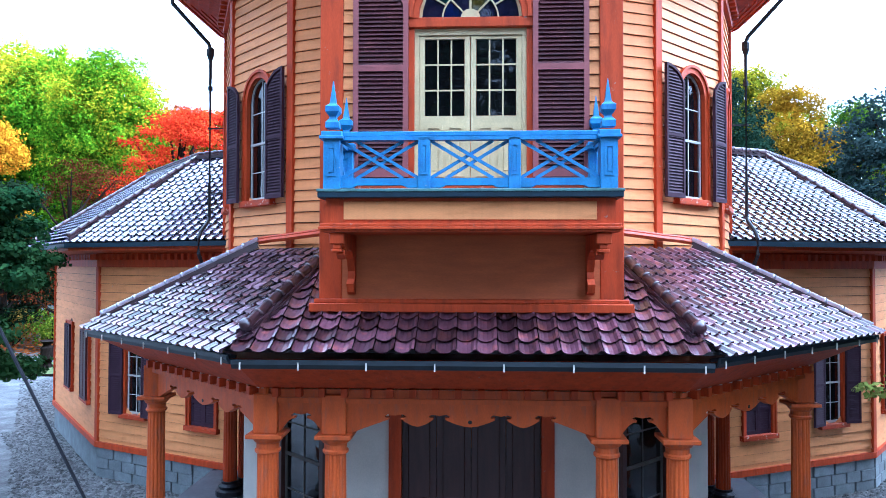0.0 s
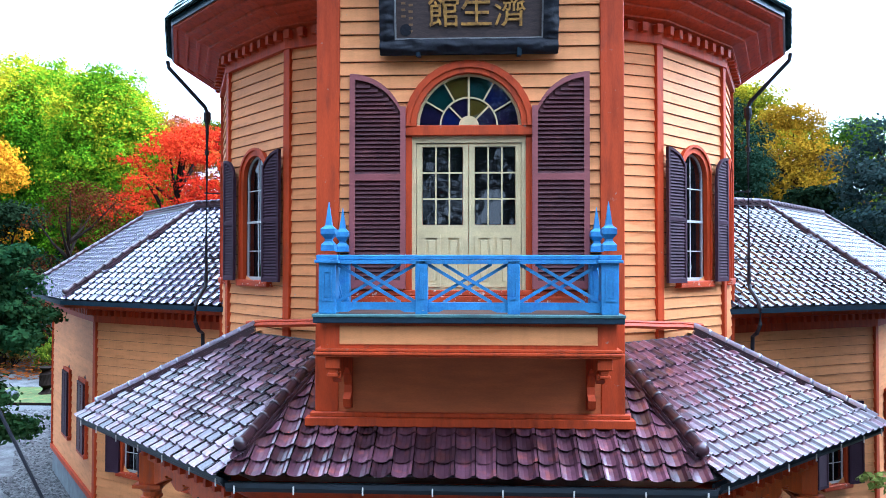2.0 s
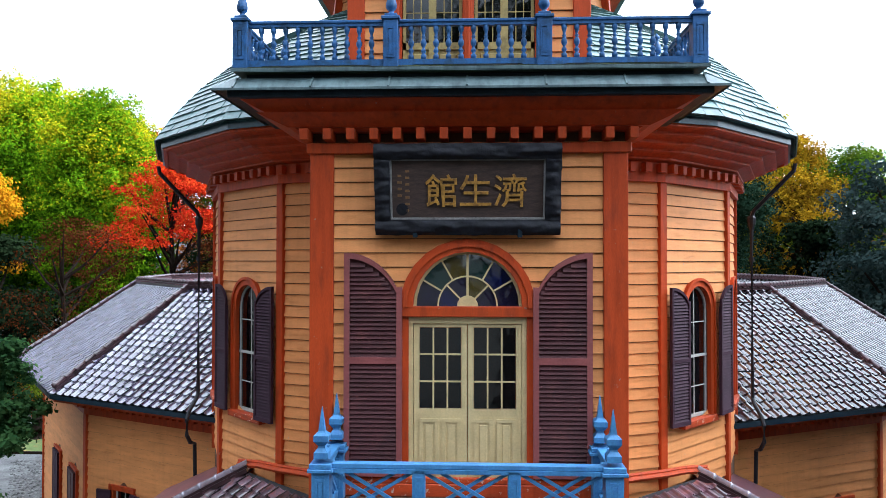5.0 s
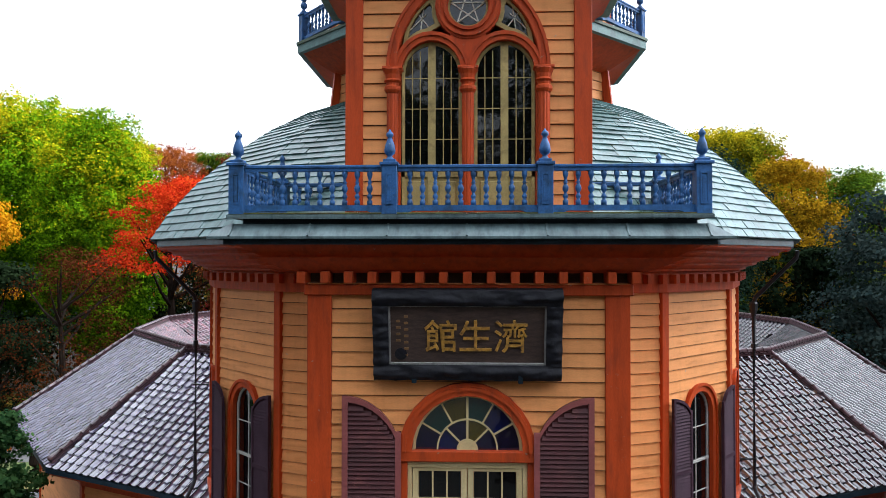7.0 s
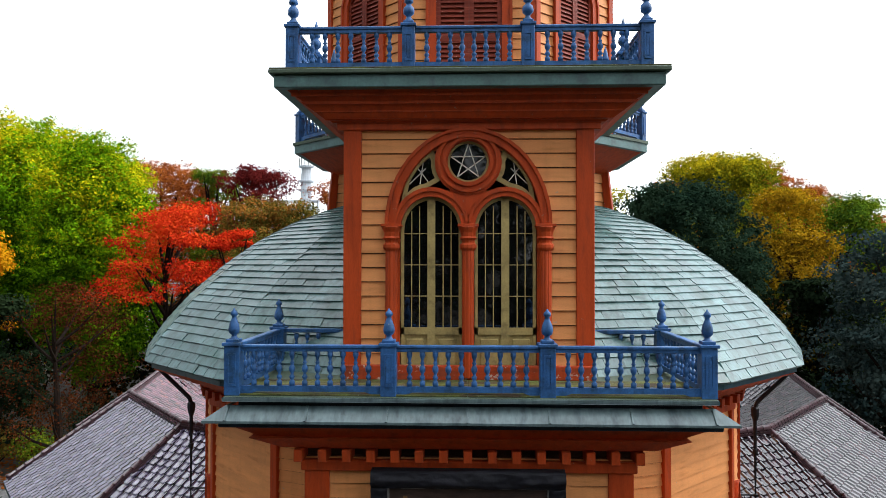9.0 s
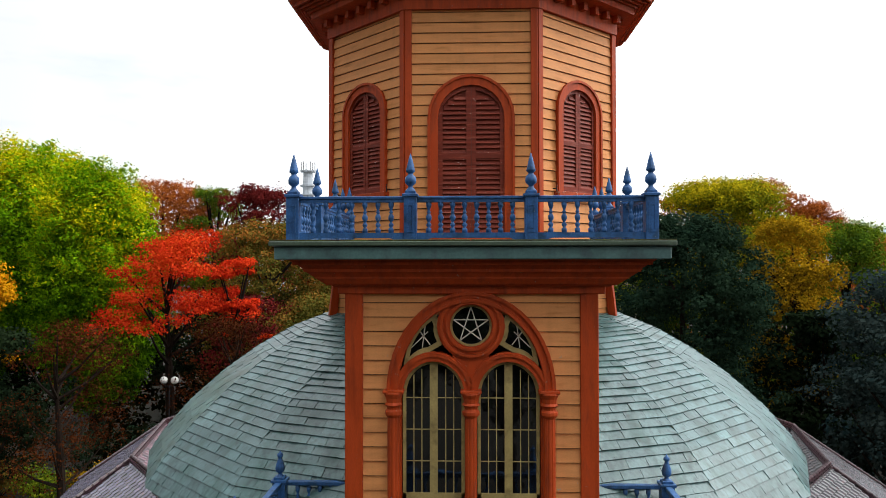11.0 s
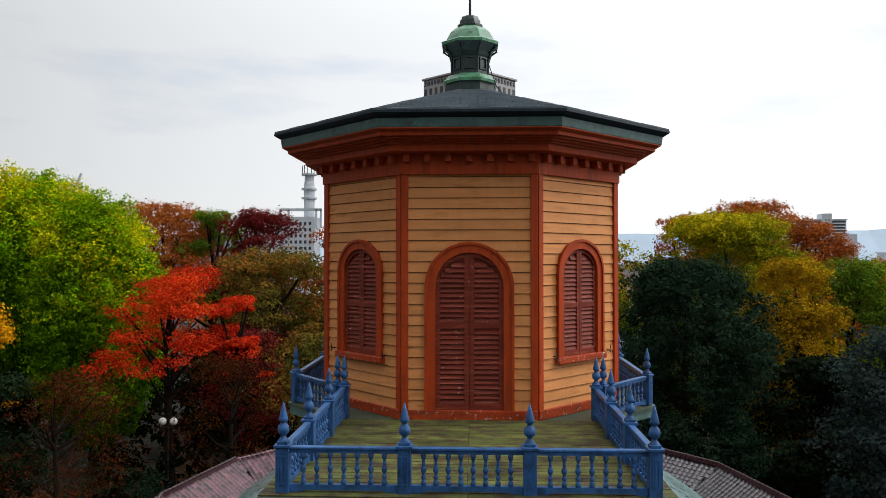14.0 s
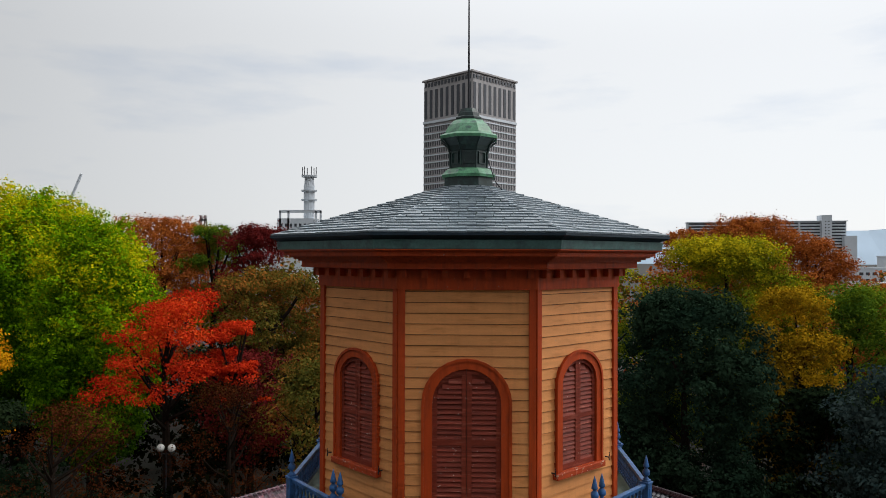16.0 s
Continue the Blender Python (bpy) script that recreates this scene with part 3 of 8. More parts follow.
bm = B()
for k in range(16):
    t0, t1 = math.pi * (2 * k - 1) / 16, math.pi * (2 * k + 1) / 16
    prev = None
    for a, z in DOME:
        r = (a - 0.02) / math.cos(math.pi / 16)
        cur = [bm.verts.new((r * math.sin(t), CY - r * math.cos(t), z - 0.02)) for t in (t0, t1)]
        if prev:
            bm.faces.new((prev[0], prev[1], cur[1], cur[0]))
        prev = cur
roof_dome = part("roof_dome", bm, SLATE)
tagged(roof_dome, "bell-shaped many-sided roof of grey-green slates", "roof", kind="structure")

# ================================================================ front bay
BAY = 2.1
DOOR2 = dict(cx=0.0, w=1.56, zb=6.8, zs=9.28, rise=0.79)
mf = Matrix.Identity(4)
wall("wall_bay", mf, -BAY, BAY, 4.9, 11.5, 0.1889, [DOOR2], board_z0=6.811, label="flat front bay of cream-orange clapboards")
for s in (-1, 1):
    bm = B()
    wall_slab(bm, 0.2, 2.3, 4.9, 11.5, [], 0.0, 0.15)
    ob = part("wall_bay_side", bm, BOARD)
    ob.matrix_world = Matrix.Translation((s * BAY, 0, 0)) @ Matrix.Rotation(s * math.pi / 2, 4, 'Z') @ Matrix.Diagonal((s, 1, 1, 1))
    tagged(ob, "side wall of the front bay", "wall", kind="structure")
corner_posts("bay_post", [(-1.94, 0, 0), (1.94, 0, 0)], 5.3, 11.35, 0.32, "broad red-brown post of the front bay")

# cornice of the bay and the deck on it
def slab(name, x, y0, y1, z0, z1, mat, label, category="trim"):
    bm = B()
    box(bm, -x, x, y0, y1, z0, z1, 0.012)
    return tagged(part(name, bm, mat), label, category, kind="structure")


def hopper(name, x0, ya, x1, yb, yback, z0, z1, mat, label):
    """A sloping soffit from a wall out to an edge."""
    bm = B()
    lo = [bm.verts.new(c) for c in ((-x0, ya, z0), (x0, ya, z0), (x0, yback, z0), (-x0, yback, z0))]
    hi = [bm.verts.new(c) for c in ((-x1, yb, z1), (x1, yb, z1), (x1, yback, z1), (-x1, yback, z1))]
    bm.faces.new(lo[::-1])
    bm.faces.new(hi)
    for i in range(4):
        j = (i + 1) % 4
        bm.faces.new((lo[i], lo[j], hi[j], hi[i]))
    return tagged(part(name, bm, mat), label, "trim", kind="structure")


fr = slab("frieze_bay", 2.14, -0.07, 0.3, 11.33, 11.47, TRIM, "red-brown frieze of the bay")
# The dark wood here carries the shade between the dentils.
slab("frieze_recess", 2.14, 0.09, 0.3, 11.473, 11.66, SHEATHING, "recess between the dentils of the bay, darkened as shade")
bm = B()
box(bm, -0.055, 0.055, -0.2, 0.149, 11.49, 11.64, 0.006)
me = mesh_of("dentil", bm, TRIM)
for i in range(15):
    share("dentil", me, fr, Matrix.Translation(((i - 7) * 0.305, -0.06, 0)))
hopper("soffit_bay", 2.2, -0.08, 2.95, -0.5, 1.9, 11.62, 12.0, TRIM, "red-brown moulded soffit under the balcony")
hopper("soffit_bay_step", 2.35, -0.2, 2.72, -0.4, 1.9, 11.66, 11.82, TRIM, "red-brown soffit moulding")
slab("gutter_bay", 3.05, -0.56, 1.7, 11.98, 12.1, COPPER_DARK, "dark copper gutter of the balcony")
bm = B()
for pts in ([(-3.22, -0.66, 12.08), (3.22, -0.66, 12.08), (2.98, -0.48, 12.24), (-2.98, -0.48, 12.24)],
            [(3.22, -0.66, 12.08), (3.22, 1.9, 12.08), (2.98, 1.9, 12.24), (2.98, -0.48, 12.24)],
            [(-3.22, 1.9, 12.08), (-3.22, -0.66, 12.08), (-2.98, -0.48, 12.24), (-2.98, 1.9, 12.24)]):
    bm.faces.new([bm.verts.new(p) for p in pts])
    lo = [bm.verts.new((p[0], p[1], p[2] - 0.03)) for p in pts[:2]]
    bm.faces.new([bm.verts.new(pts[1]), bm.verts.new(pts[0]), lo[0], lo[1]])
skirt = part("skirt_roof", bm, COPPER_SKIRT)
seam = B()
prism(seam, [(-0.012, 0.0), (0.012, 0.0), (0.012, 0.02), (-0.012, 0.02)], -0.115, 0.115)
seam_me = mesh_of("seam", seam, COPPER_SKIRT)
for i in range(7):
    share("seam", seam_me, skirt, Matrix.Translation(((i - 3) * 0.98, -0.575, 12.155)) @ Matrix.Rotation(math.atan2(0.16, 0.18), 4, 'X'))
tagged(skirt, "weathered blue-green copper skirt round the balcony", "roof", kind="structure")
# Set back and dark, so a dark gap shows below the deck edge.
slab("balcony_core_mid", 2.85, -0.4, 2.4, 12.1, 12.31, COPPER_DARK, "dark set-back core under the middle balcony")
slab("deck_edge_mid", 3.0, -0.575, -0.563, 12.3, 12.355, COPPER_SKIRT, "pale copper edge of the middle balcony")
slab("balcony_floor_mid", 2.99, -0.56, 2.6, 12.31, 12.36, DECK_EDGE, "mossy boards of the middle balcony", "floor")

# ================================================================ neck: bay and octagon under the lantern storey
NB = 1.76
YN = 0.85
wall("wall_neck_bay", Matrix.Translation((0, YN, 0)), -NB, NB, 12.3, 15.95, 0.2006,
                 [dict(cx=0.0, w=2.06, zb=12.3, zs=14.5, rise=1.2)], board_z0=12.323, label="neck bay of cream-orange clapboards")
for s in (-1, 1):
    bm = B()
    box(bm, -0.1, 0.1, YN + 0.05, 5.4, 12.3, 15.95)
    ob = part("wall_neck_side", bm, BOARD)
    ob.location.x = s * (NB - 0.12)
    tagged(ob, "side wall of the neck bay", "wall", kind="structure")
corner_posts("neck_post", [(-1.63, YN, 0), (1.63, YN, 0)], 12.36, 15.88, 0.25, "red-brown post of the neck bay")
slab("frieze_neck", 1.85, YN - 0.06, YN + 0.3, 15.85, 16.0, TRIM, "red-brown frieze of the neck bay")
hopper("soffit_neck", 1.9, YN - 0.08, 2.5, 0.36, 4.0, 15.95, 16.36, TRIM, "red-brown moulded soffit under the top balcony")
hopper("soffit_neck_step", 2.0, YN - 0.18, 2.3, 0.52, 4.0, 15.99, 16.2, TRIM, "red-brown soffit moulding")
APN = 2.95
for k in (-3, -2, -1, 1, 2, 3, 4):
    m = side_pose(8, APN, k)
    w = side_width(8, APN) / 2
    wall(f"wall_neck_{k + 4}", m, -w, w, 14.7, 15.95, 0.2 if abs(k) < 3 else 0, label="neck wall of cream-orange clapboards")
rn = APN / math.cos(math.pi / 8)
for k in (-3, -2, 1, 2):
    a = math.pi * (2 * k + 1) / 8
    bm = B()
    bar(bm, (1.045 * rn * math.sin(a), CY - 1.045 * rn * math.cos(a), 14.7), (rn * math.sin(a), CY - rn * math.cos(a), 15.95), 0.16, 0.16)
    tagged(part("neck_corner", bm, TRIM), "red-brown flared corner board", "corner post", kind="structure")
# decks of the top balcony
APR = 3.81
ring_part("soffit_ring", 8, APN, 3.7, (15.9, 16.35), (16.0, 16.42), TRIM, "red-brown soffit of the ring balcony")
ring_part("fascia_ring", 8, 3.62, APR - 0.03, 16.33, 16.5, COPPER, "verdigris copper edge of the ring balcony")
tagged(ring_part("floor_ring", 8, 2.9, APR, 16.5, 16.56, DECK_EDGE, "mossy boards of the ring balcony"), category="floor")
slab("fascia_top", 2.6, 0.24, 4.2, 16.33, 16.5, COPPER, "verdigris copper edge of the top balcony")
slab("balcony_floor_top", 2.66, 0.18, 4.7, 16.505, 16.57, DECK_EDGE, "mossy green boards of the top balcony", "floor")

# ================================================================ lantern storey: octagon
AP4 = 3.09
W4 = side_width(8, AP4)
Z4 = 21.2
DOOR4 = dict(cx=0.0, w=1.28, zb=16.72, zs=19.06, rise=0.64)
WIN4 = dict(cx=0.0, w=1.09, zb=17.68, zs=19.32, rise=0.46)
for k in range(-4, 4):
    m = side_pose(8, AP4, k)
    ops = [DOOR4] if k == 0 else [WIN4] if abs(k) in (1, 2) else []
    wall(f"wall_lantern_{k + 5}", m, -W4 / 2, W4 / 2, 16.5, Z4, 0.20025 if abs(k) < 3 else 0, ops, board_z0=16.678 if k > 0 else 16.728,
         label="octagonal top storey of cream-orange clapboards")
    if abs(k) in (1, 2):
        sash_window(m, WIN4, "arched window closed by faded red-brown louvred shutters", closed=True, trim_w=0.17, mid_rail=0.6, stile=0.075, slat=0.085)
    if k == 0:
        w = sash_window(m, DOOR4, "tall arched doorway closed by red-brown louvred shutters", closed=True, trim_w=0.18, sill=False, mid_rail=0.69, stile=0.09, slat=0.0935)
    if abs(k) < 3:
        bm = B()
        box(bm, -W4 / 2, W4 / 2, -0.05, 0.05, 16.56, 16.74, 0.01)
        ob = part("baseboard", bm, TRIM_WORN)
        ob.matrix_world = m
        tagged(ob, "red-brown base board", "trim", kind="structure")
for k in range(-3, 3):
    a = math.pi * (2 * k + 1) / 8
    for d in (-1, 1):
        m = side_pose(8, AP4, k if d < 0 else k + 1)
        bm = B()
        x = W4 / 2 if d < 0 else -W4 / 2
        box(bm, min(x, x + d * 0.13), max(x, x + d * 0.13), -0.035, 0.03, 16.72, Z4, 0.006)
        ob = part("corner_board", bm, TRIM)
        ob.matrix_world = m
        tagged(ob, "red-brown corner board of the octagon", "corner post", "corner posts", "structure")
fr4 = ring_part("frieze_lantern", 8, AP4 - 0.1, AP4 + 0.06, Z4 - 0.03, Z4 + 0.37, TRIM, "red-brown frieze of the top storey")
dentils(fr4, 8, AP4 + 0.06, (-2, -1, 0, 1, 2), Z4 + 0.19, Z4 + 0.34, 0.345, 0.115, 0.14)
ring_part("soffit_lantern_low", 8, AP4, AP4 + 0.4, (Z4 + 0.33, Z4 + 0.36), (Z4 + 0.42, Z4 + 0.5), TRIM, "red-brown stepped soffit")
ring_part("soffit_lantern", 8, AP4 + 0.1, 3.94, (Z4 + 0.4, Z4 + 0.7), (Z4 + 0.5, Z4 + 0.8), TRIM, "red-brown boarded soffit")
for i in range(4):
    a0 = AP4 + 0.42 + 0.09 * i
    z = Z4 + 0.41 + 0.28 * (a0 - AP4 - 0.1) / 0.71
    ring_part("soffit_step", 8, a0, a0 + 0.05, z - 0.05, z + 0.1, TRIM, "red-brown stepped soffit moulding")
bm = B()
for k in range(8):
    def rim(a, j, z):
        r, t = a / math.cos(math.pi / 8), math.pi * (2 * k + j) / 8
        return bm.verts.new((r * math.sin(t), CY - r * math.cos(t), z))
    profile = ((3.86, 0.70), (3.93, 0.70), (3.95, 0.73), (3.97, 0.88), (3.86, 0.88))
    ends = [[rim(a, j, Z4 + z) for a, z in profile] for j in (-1, 1)]
    for i in range(5):
        q = (i + 1) % 5
        bm.faces.new((ends[0][i], ends[1][i], ends[1][q], ends[0][q]))
tagged(part("fascia_lantern", bm, COPPER), "verdigris copper fascia of the top roof", "trim", kind="structure")
ring_part("fascia_bed", 8, 3.8, 3.855, Z4 + 0.7, Z4 + 0.86, TRIM, "red-brown board behind the copper fascia")
ring_part("gutter_lantern", 8, 3.9, 4.1, (Z4 + 0.87, Z4 + 0.955), (Z4 + 0.98, Z4 + 1.0), COPPER_DARK, "dark copper drip edge")
bm = B()
rr = 4.08 / math.cos(math.pi / 8)
for k in range(8):
    t0, t1 = math.pi * (2 * k - 1) / 8, math.pi * (2 * k + 1) / 8
    q = [bm.verts.new((r * math.sin(t), CY - r * math.cos(t), z)) for r, t, z in ((rr, t0, 22.18), (rr, t1, 22.18), (0.46, t1, 23.34), (0.46, t0, 23.34))]
    bm.faces.new(q)
roof_top = part("roof_lantern", bm, SLATE_TOP)
tagged(roof_top, "low eight-sided roof of grey slates", "roof", kind="structure")
# finial
fin = thing("roof_finial", Matrix.Translation((0, CY, 0)), "green copper roof finial with a tall lightning rod", "finial")
FIN_DARK = material("blackened_copper", (0.012, 0.028, 0.026), 0.4, vary=0.35, scale=5, second=(0.03, 0.07, 0.055), second_amount=0.4)
bm = B()
lathe(bm, [(0.73, 23.06), (0.73, 23.14), (0.6, 23.16), (0.58, 23.58)], 8, turn=0.5)
part("base", bm, FIN_DARK, fin, "blackened copper base")
bm = B()
lathe(bm, [(0.64, 23.56), (0.65, 23.62), (0.6, 23.66), (0.53, 23.74), (0.44, 23.78)], 8, turn=0.5)
part("ledge", bm, COPPER_GREEN, fin)
bm = B()
lathe(bm, [(0.45, 23.76), (0.44, 24.16), (0.47, 24.2), (0.49, 24.28), (0.6, 24.4), (0.66, 24.46)], 8, turn=0.5)
drum = part("drum", bm, FIN_DARK, fin, "blackened copper drum")
for k in range(8):
    a = math.pi * (k + 0.5) / 4
    bm = B()
    c, s = math.cos(a), math.sin(a)
    tube(bm, [(0.45 * c, 0.45 * s, 23.78), (0.46 * c, 0.46 * s, 24.12), (0.52 * c, 0.52 * s, 24.3), (0.68 * c, 0.68 * s, 24.42)], 0.022, 5)
    part("bracket", bm, FIN_DARK, drum)
    m = Matrix.Rotation(math.pi * k / 4, 4, 'Z') @ Matrix.Translation((0, -0.41, 0))
    bm = B()
    o = [(-0.11, 23.86), (-0.11, 24.14), (0.11, 24.14), (0.11, 23.86), (-0.11, 23.86)]
    q = [(x * 0.72, 24.0 + (z - 24.0) * 0.78) for x, z in o]
    band(bm, q, o, -0.03, 0.01)
    ob = part("window_frame", bm, FIN_DARK, drum)
    ob.matrix_local = m
bm = B()
lathe(bm, [(0.69, 24.44), (0.7, 24.5), (0.66, 24.53), (0.58, 24.56), (0.53, 24.66), (0.47, 24.76), (0.37, 24.85), (0.29, 24.9)], 8, turn=0.5)
part("cap", bm, COPPER_GREEN, fin)
bm = B()
lathe(bm, [(0.31, 24.9), (0.31, 24.94), (0.26, 24.97), (0.25, 25.05), (0.22, 25.06), (0.2, 25.14), (0.1, 25.16)], 8, turn=0.5)
part("cap_collar", bm, FIN_DARK, fin)
bm = B()
lathe(bm, [(0.03, 25.12), (0.022, 26.2), (0.014, 28.0), (0.008, 30.5)], 8)
part("rod", bm, PIPE, fin)
bm = B()
tube(bm, [(0.42, -0.25, 24.0), (0.6, -0.4, 23.45), (0.95, -0.6, 22.98)], 0.011, 5)
part("cable", bm, PIPE, fin)

# ================================================================ porch
EX, EY, EZ = 3.07, -0.73, 4.78          # eave corner of the porch front
FX, FY = 6.84, 2.72                      # outer eave corner
SL = 0.59


def porch_z(px, py):
    """Height of the porch roof over a point (x >= 0)."""
    px = abs(px)
    d = Vector((FX - EX, FY - EY)).normalized()
    side = (px - EX) * -d.y + (py - EY) * d.x
    return EZ + SL * min(py - EY, side)


HX, HY = 2.1, 1.62
TX, TY = 3.95, 3.25
roof_porch = {}
for nm, poly in (("front", [(-EX, EY), (EX, EY), (HX, HY), (-HX, HY)]), ("left", [(-FX, FY), (-EX, EY), (-HX, HY), (-TX, TY)]), ("right", [(EX, EY), (FX, FY), (TX, TY), (HX, HY)])):
    bm = B()
    lo = [bm.verts.new((x, y, porch_z(x, y) - 0.05)) for x, y in poly]
    hi = [bm.verts.new((x, y, porch_z(x, y) - 0.01)) for x, y in poly]
    bm.faces.new(lo[::-1])
    bm.faces.new(hi)
    for i in range(4):
        j = (i + 1) % 4
        bm.faces.new((lo[i], lo[j], hi[j], hi[i]))
    roof_porch[nm] = tagged(part("roof_porch_" + nm, bm, BED), "porch roof of glazed purple-brown pantiles", "roof", kind="structure")
for s in (-1, 1):
    bm = B()
    pts = [(s * FX, FY, porch_z(FX, FY)), (s * TX, TY, porch_z(TX, TY)), (s * TX, 6.2, porch_z(TX, TY)), (s * FX, 6.6, porch_z(FX, FY))]
    bm.faces.new([bm.verts.new(p) for p in pts])
    bm.faces.new([bm.verts.new((p[0], p[1], p[2] - 0.06)) for p in pts][::-1])
    tagged(part("roof_porch_back", bm, TILE), "rear slope of the porch roof", "roof", kind="structure")

# ================================================================ wings: the fourteen-sided ring
SW, YW, CXW = 7.45, 6.48, 0.05
APW = SW / 2 / math.tan(math.pi / 14)
CW = YW + APW
ZWB, ZWT, ZWE, ZWR = 0.86, 5.8, 6.43, 9.05
for k in range(14):
    kk = k if k <= 7 else k - 14
    m = side_pose(14, APW, kk, cx=CXW, cy=CW)
    if kk == 0:
        continue
    ops = []
    shut = []
    if abs(kk) == 1:
        ops = [dict(cx=kk * 2.21, w=0.66, zb=1.86, zs=3.92, rise=0.0)]
        shut = [dict(cx=-kk * 0.3, w=0.84, zb=1.8, zs=3.0, rise=0.0)]
    if abs(kk) == 2:
        shut = [dict(cx=c * kk / 2, w=0.9, zb=1.95, zs=3.92, rise=0.0) for c in (0.5, -2.2)]
    wall(f"wall_wing_{k + 1}", m, -SW / 2, SW / 2, ZWB, ZWT, 0.235 if abs(kk) <= 2 else 0, ops + shut, label="low wing wall of cream-orange clapboards")
    if ops:
        sash_window(m, ops[0], "sash window of the wing with open dark shutters", sh=0.44, meeting=2.88, angle=10)
    for o2 in shut:
        win = sash_window(m, o2, "wing window closed by dark louvred shutters", closed=True, sh_mat=SHUTTER_DARK if abs(kk) == 1 else SHUTTER, trim_w=0.1)
        if abs(kk) == 2:
            for x0 in (o2["cx"] - 0.46, o2["cx"] + 0.01):
                shutter(win, x0, x0 + 0.45, 1.93, 3.94, -0.1, SHUTTER_DARK if o2["cx"] * kk > 0 else SHUTTER)
bm = B()
FOUND = ring_part("foundation", 14, APW - 0.6, APW - 0.02, 0.0, ZWB, STONE, "grey-green stone block foundation", 1, 13, cx=CXW, cy=CW, category="foundation")
ring_part("frieze_wing", 14, APW - 0.1, APW + 0.05, ZWT - 0.02, ZWT + 0.4, TRIM, "red-brown frieze of the wing", 1, 13, cx=CXW, cy=CW)
ring_part("base_trim", 14, APW - 0.1, APW + 0.06, ZWB - 0.02, ZWB + 0.13, TRIM, "red-brown base board of the wing", 1, 13, cx=CXW, cy=CW)
ring_part("soffit_wing", 14, APW - 0.05, APW + 0.8, (ZWT + 0.35, ZWT + 0.42), (ZWT + 0.45, ZWT + 0.52), TRIM, "red-brown soffit of the wing eave", 1, 13, cx=CXW, cy=CW)
ring_part("gutter_wing", 14, APW + 0.76, APW + 0.9, ZWE - 0.13, ZWE - 0.02, COPPER_DARK, "dark eave gutter of the wing", 1, 13, cx=CXW, cy=CW)
WING_ROOF = {}
for k in range(1, 14):
    kk = k if k <= 7 else k - 14
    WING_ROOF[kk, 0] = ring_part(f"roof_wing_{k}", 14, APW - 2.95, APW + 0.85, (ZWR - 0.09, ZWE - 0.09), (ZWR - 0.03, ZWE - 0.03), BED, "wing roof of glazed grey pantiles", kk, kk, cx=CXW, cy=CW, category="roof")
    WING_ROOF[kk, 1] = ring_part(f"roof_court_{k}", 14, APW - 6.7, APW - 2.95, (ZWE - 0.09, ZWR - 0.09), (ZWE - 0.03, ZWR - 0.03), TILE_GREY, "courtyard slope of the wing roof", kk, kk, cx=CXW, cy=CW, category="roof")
for k in (-3, -2, 1, 2):
    rr = APW / math.cos(math.pi / 14)
    a = math.pi * (2 * k + 1) / 14
    corner_posts("wing_post", [(CXW + rr * math.sin(a), CW - rr * math.cos(a), a)], ZWB, ZWT, 0.16)


# ================================================================ railings
def post_mesh(w, z0, z1, mat=None):
    bm = B()
    h = w / 2
    box(bm, -h, h, -h, h, z0, z1, 0.006)
    return mesh_of("post", bm, mat or BLUE)


def panel_mesh(w, z0, z1, mat=None):
    """A raised panel and its rim for the face of a post."""
    bm = B()
    a, b = w * 0.16, w * 0.27
    y = -w / 2
    outer = [(-b, z0), (-b, z1), (b, z1), (b, z0), (-b, z0)]
    inner = [(-a, z0 + 0.03), (-a, z1 - 0.03), (a, z1 - 0.03), (a, z0 + 0.03), (-a, z0 + 0.03)]
    band(bm, inner, outer, y - 0.012, y + 0.004)
    box(bm, -a * 0.75, a * 0.75, y - 0.008, y + 0.004, z0 + 0.045, z1 - 0.045)
    return mesh_of("panel", bm, mat or BLUE)


def baluster_mesh(z0, z1, r):
    h = z1 - z0
    prof = [(1.0, 0.0), (1.0, 0.14), (0.5, 0.17), (0.95, 0.24), (1.0, 0.27), (0.55, 0.33), (0.5, 0.36), (1.05, 0.44), (1.1, 0.52), (0.75, 0.58), (0.5, 0.62), (0.85, 0.66), (0.5, 0.70), (0.55, 0.76), (0.9, 0.84), (1.0, 0.86), (1.0, 1.0)]
    bm = B()
    lathe(bm, [(r * p, z0 + h * q) for p, q in prof], 8)
    return mesh_of("baluster", bm, BLUE_DEEP, True)


URN = [(0.9, 0), (0.9, 0.03), (0.45, 0.1), (0.35, 0.16), (0.75, 0.24), (0.85, 0.34), (0.72, 0.5), (0.42, 0.66), (0.32, 0.74), (0.55, 0.8), (0.5, 0.88), (0.2, 0.94), (0.08, 1.0)]
SPEAR = [(0.85, 0), (0.75, 0.06), (0.4, 0.13), (0.38, 0.17), (0.85, 0.24), (0.9, 0.32), (0.8, 0.4), (0.4, 0.47), (0.42, 0.5), (0.75, 0.54), (0.68, 0.6), (0.36, 0.82), (0.06, 1.0)]
PYRAMID = [(0.85, 0), (0.85, 0.12), (0.45, 0.2), (0.42, 0.24), (0.88, 0.34), (0.88, 0.45), (0.5, 0.5), (0.4, 0.53), (0.04, 1.0)]


def finial_mesh(prof, r, h, seg, mat=None):
    bm = B()
    lathe(bm, [(r * p, h * q) for p, q in prof], seg, turn=0.5 if seg == 4 else 0)
    return mesh_of("finial", bm, mat or BLUE, seg > 4)


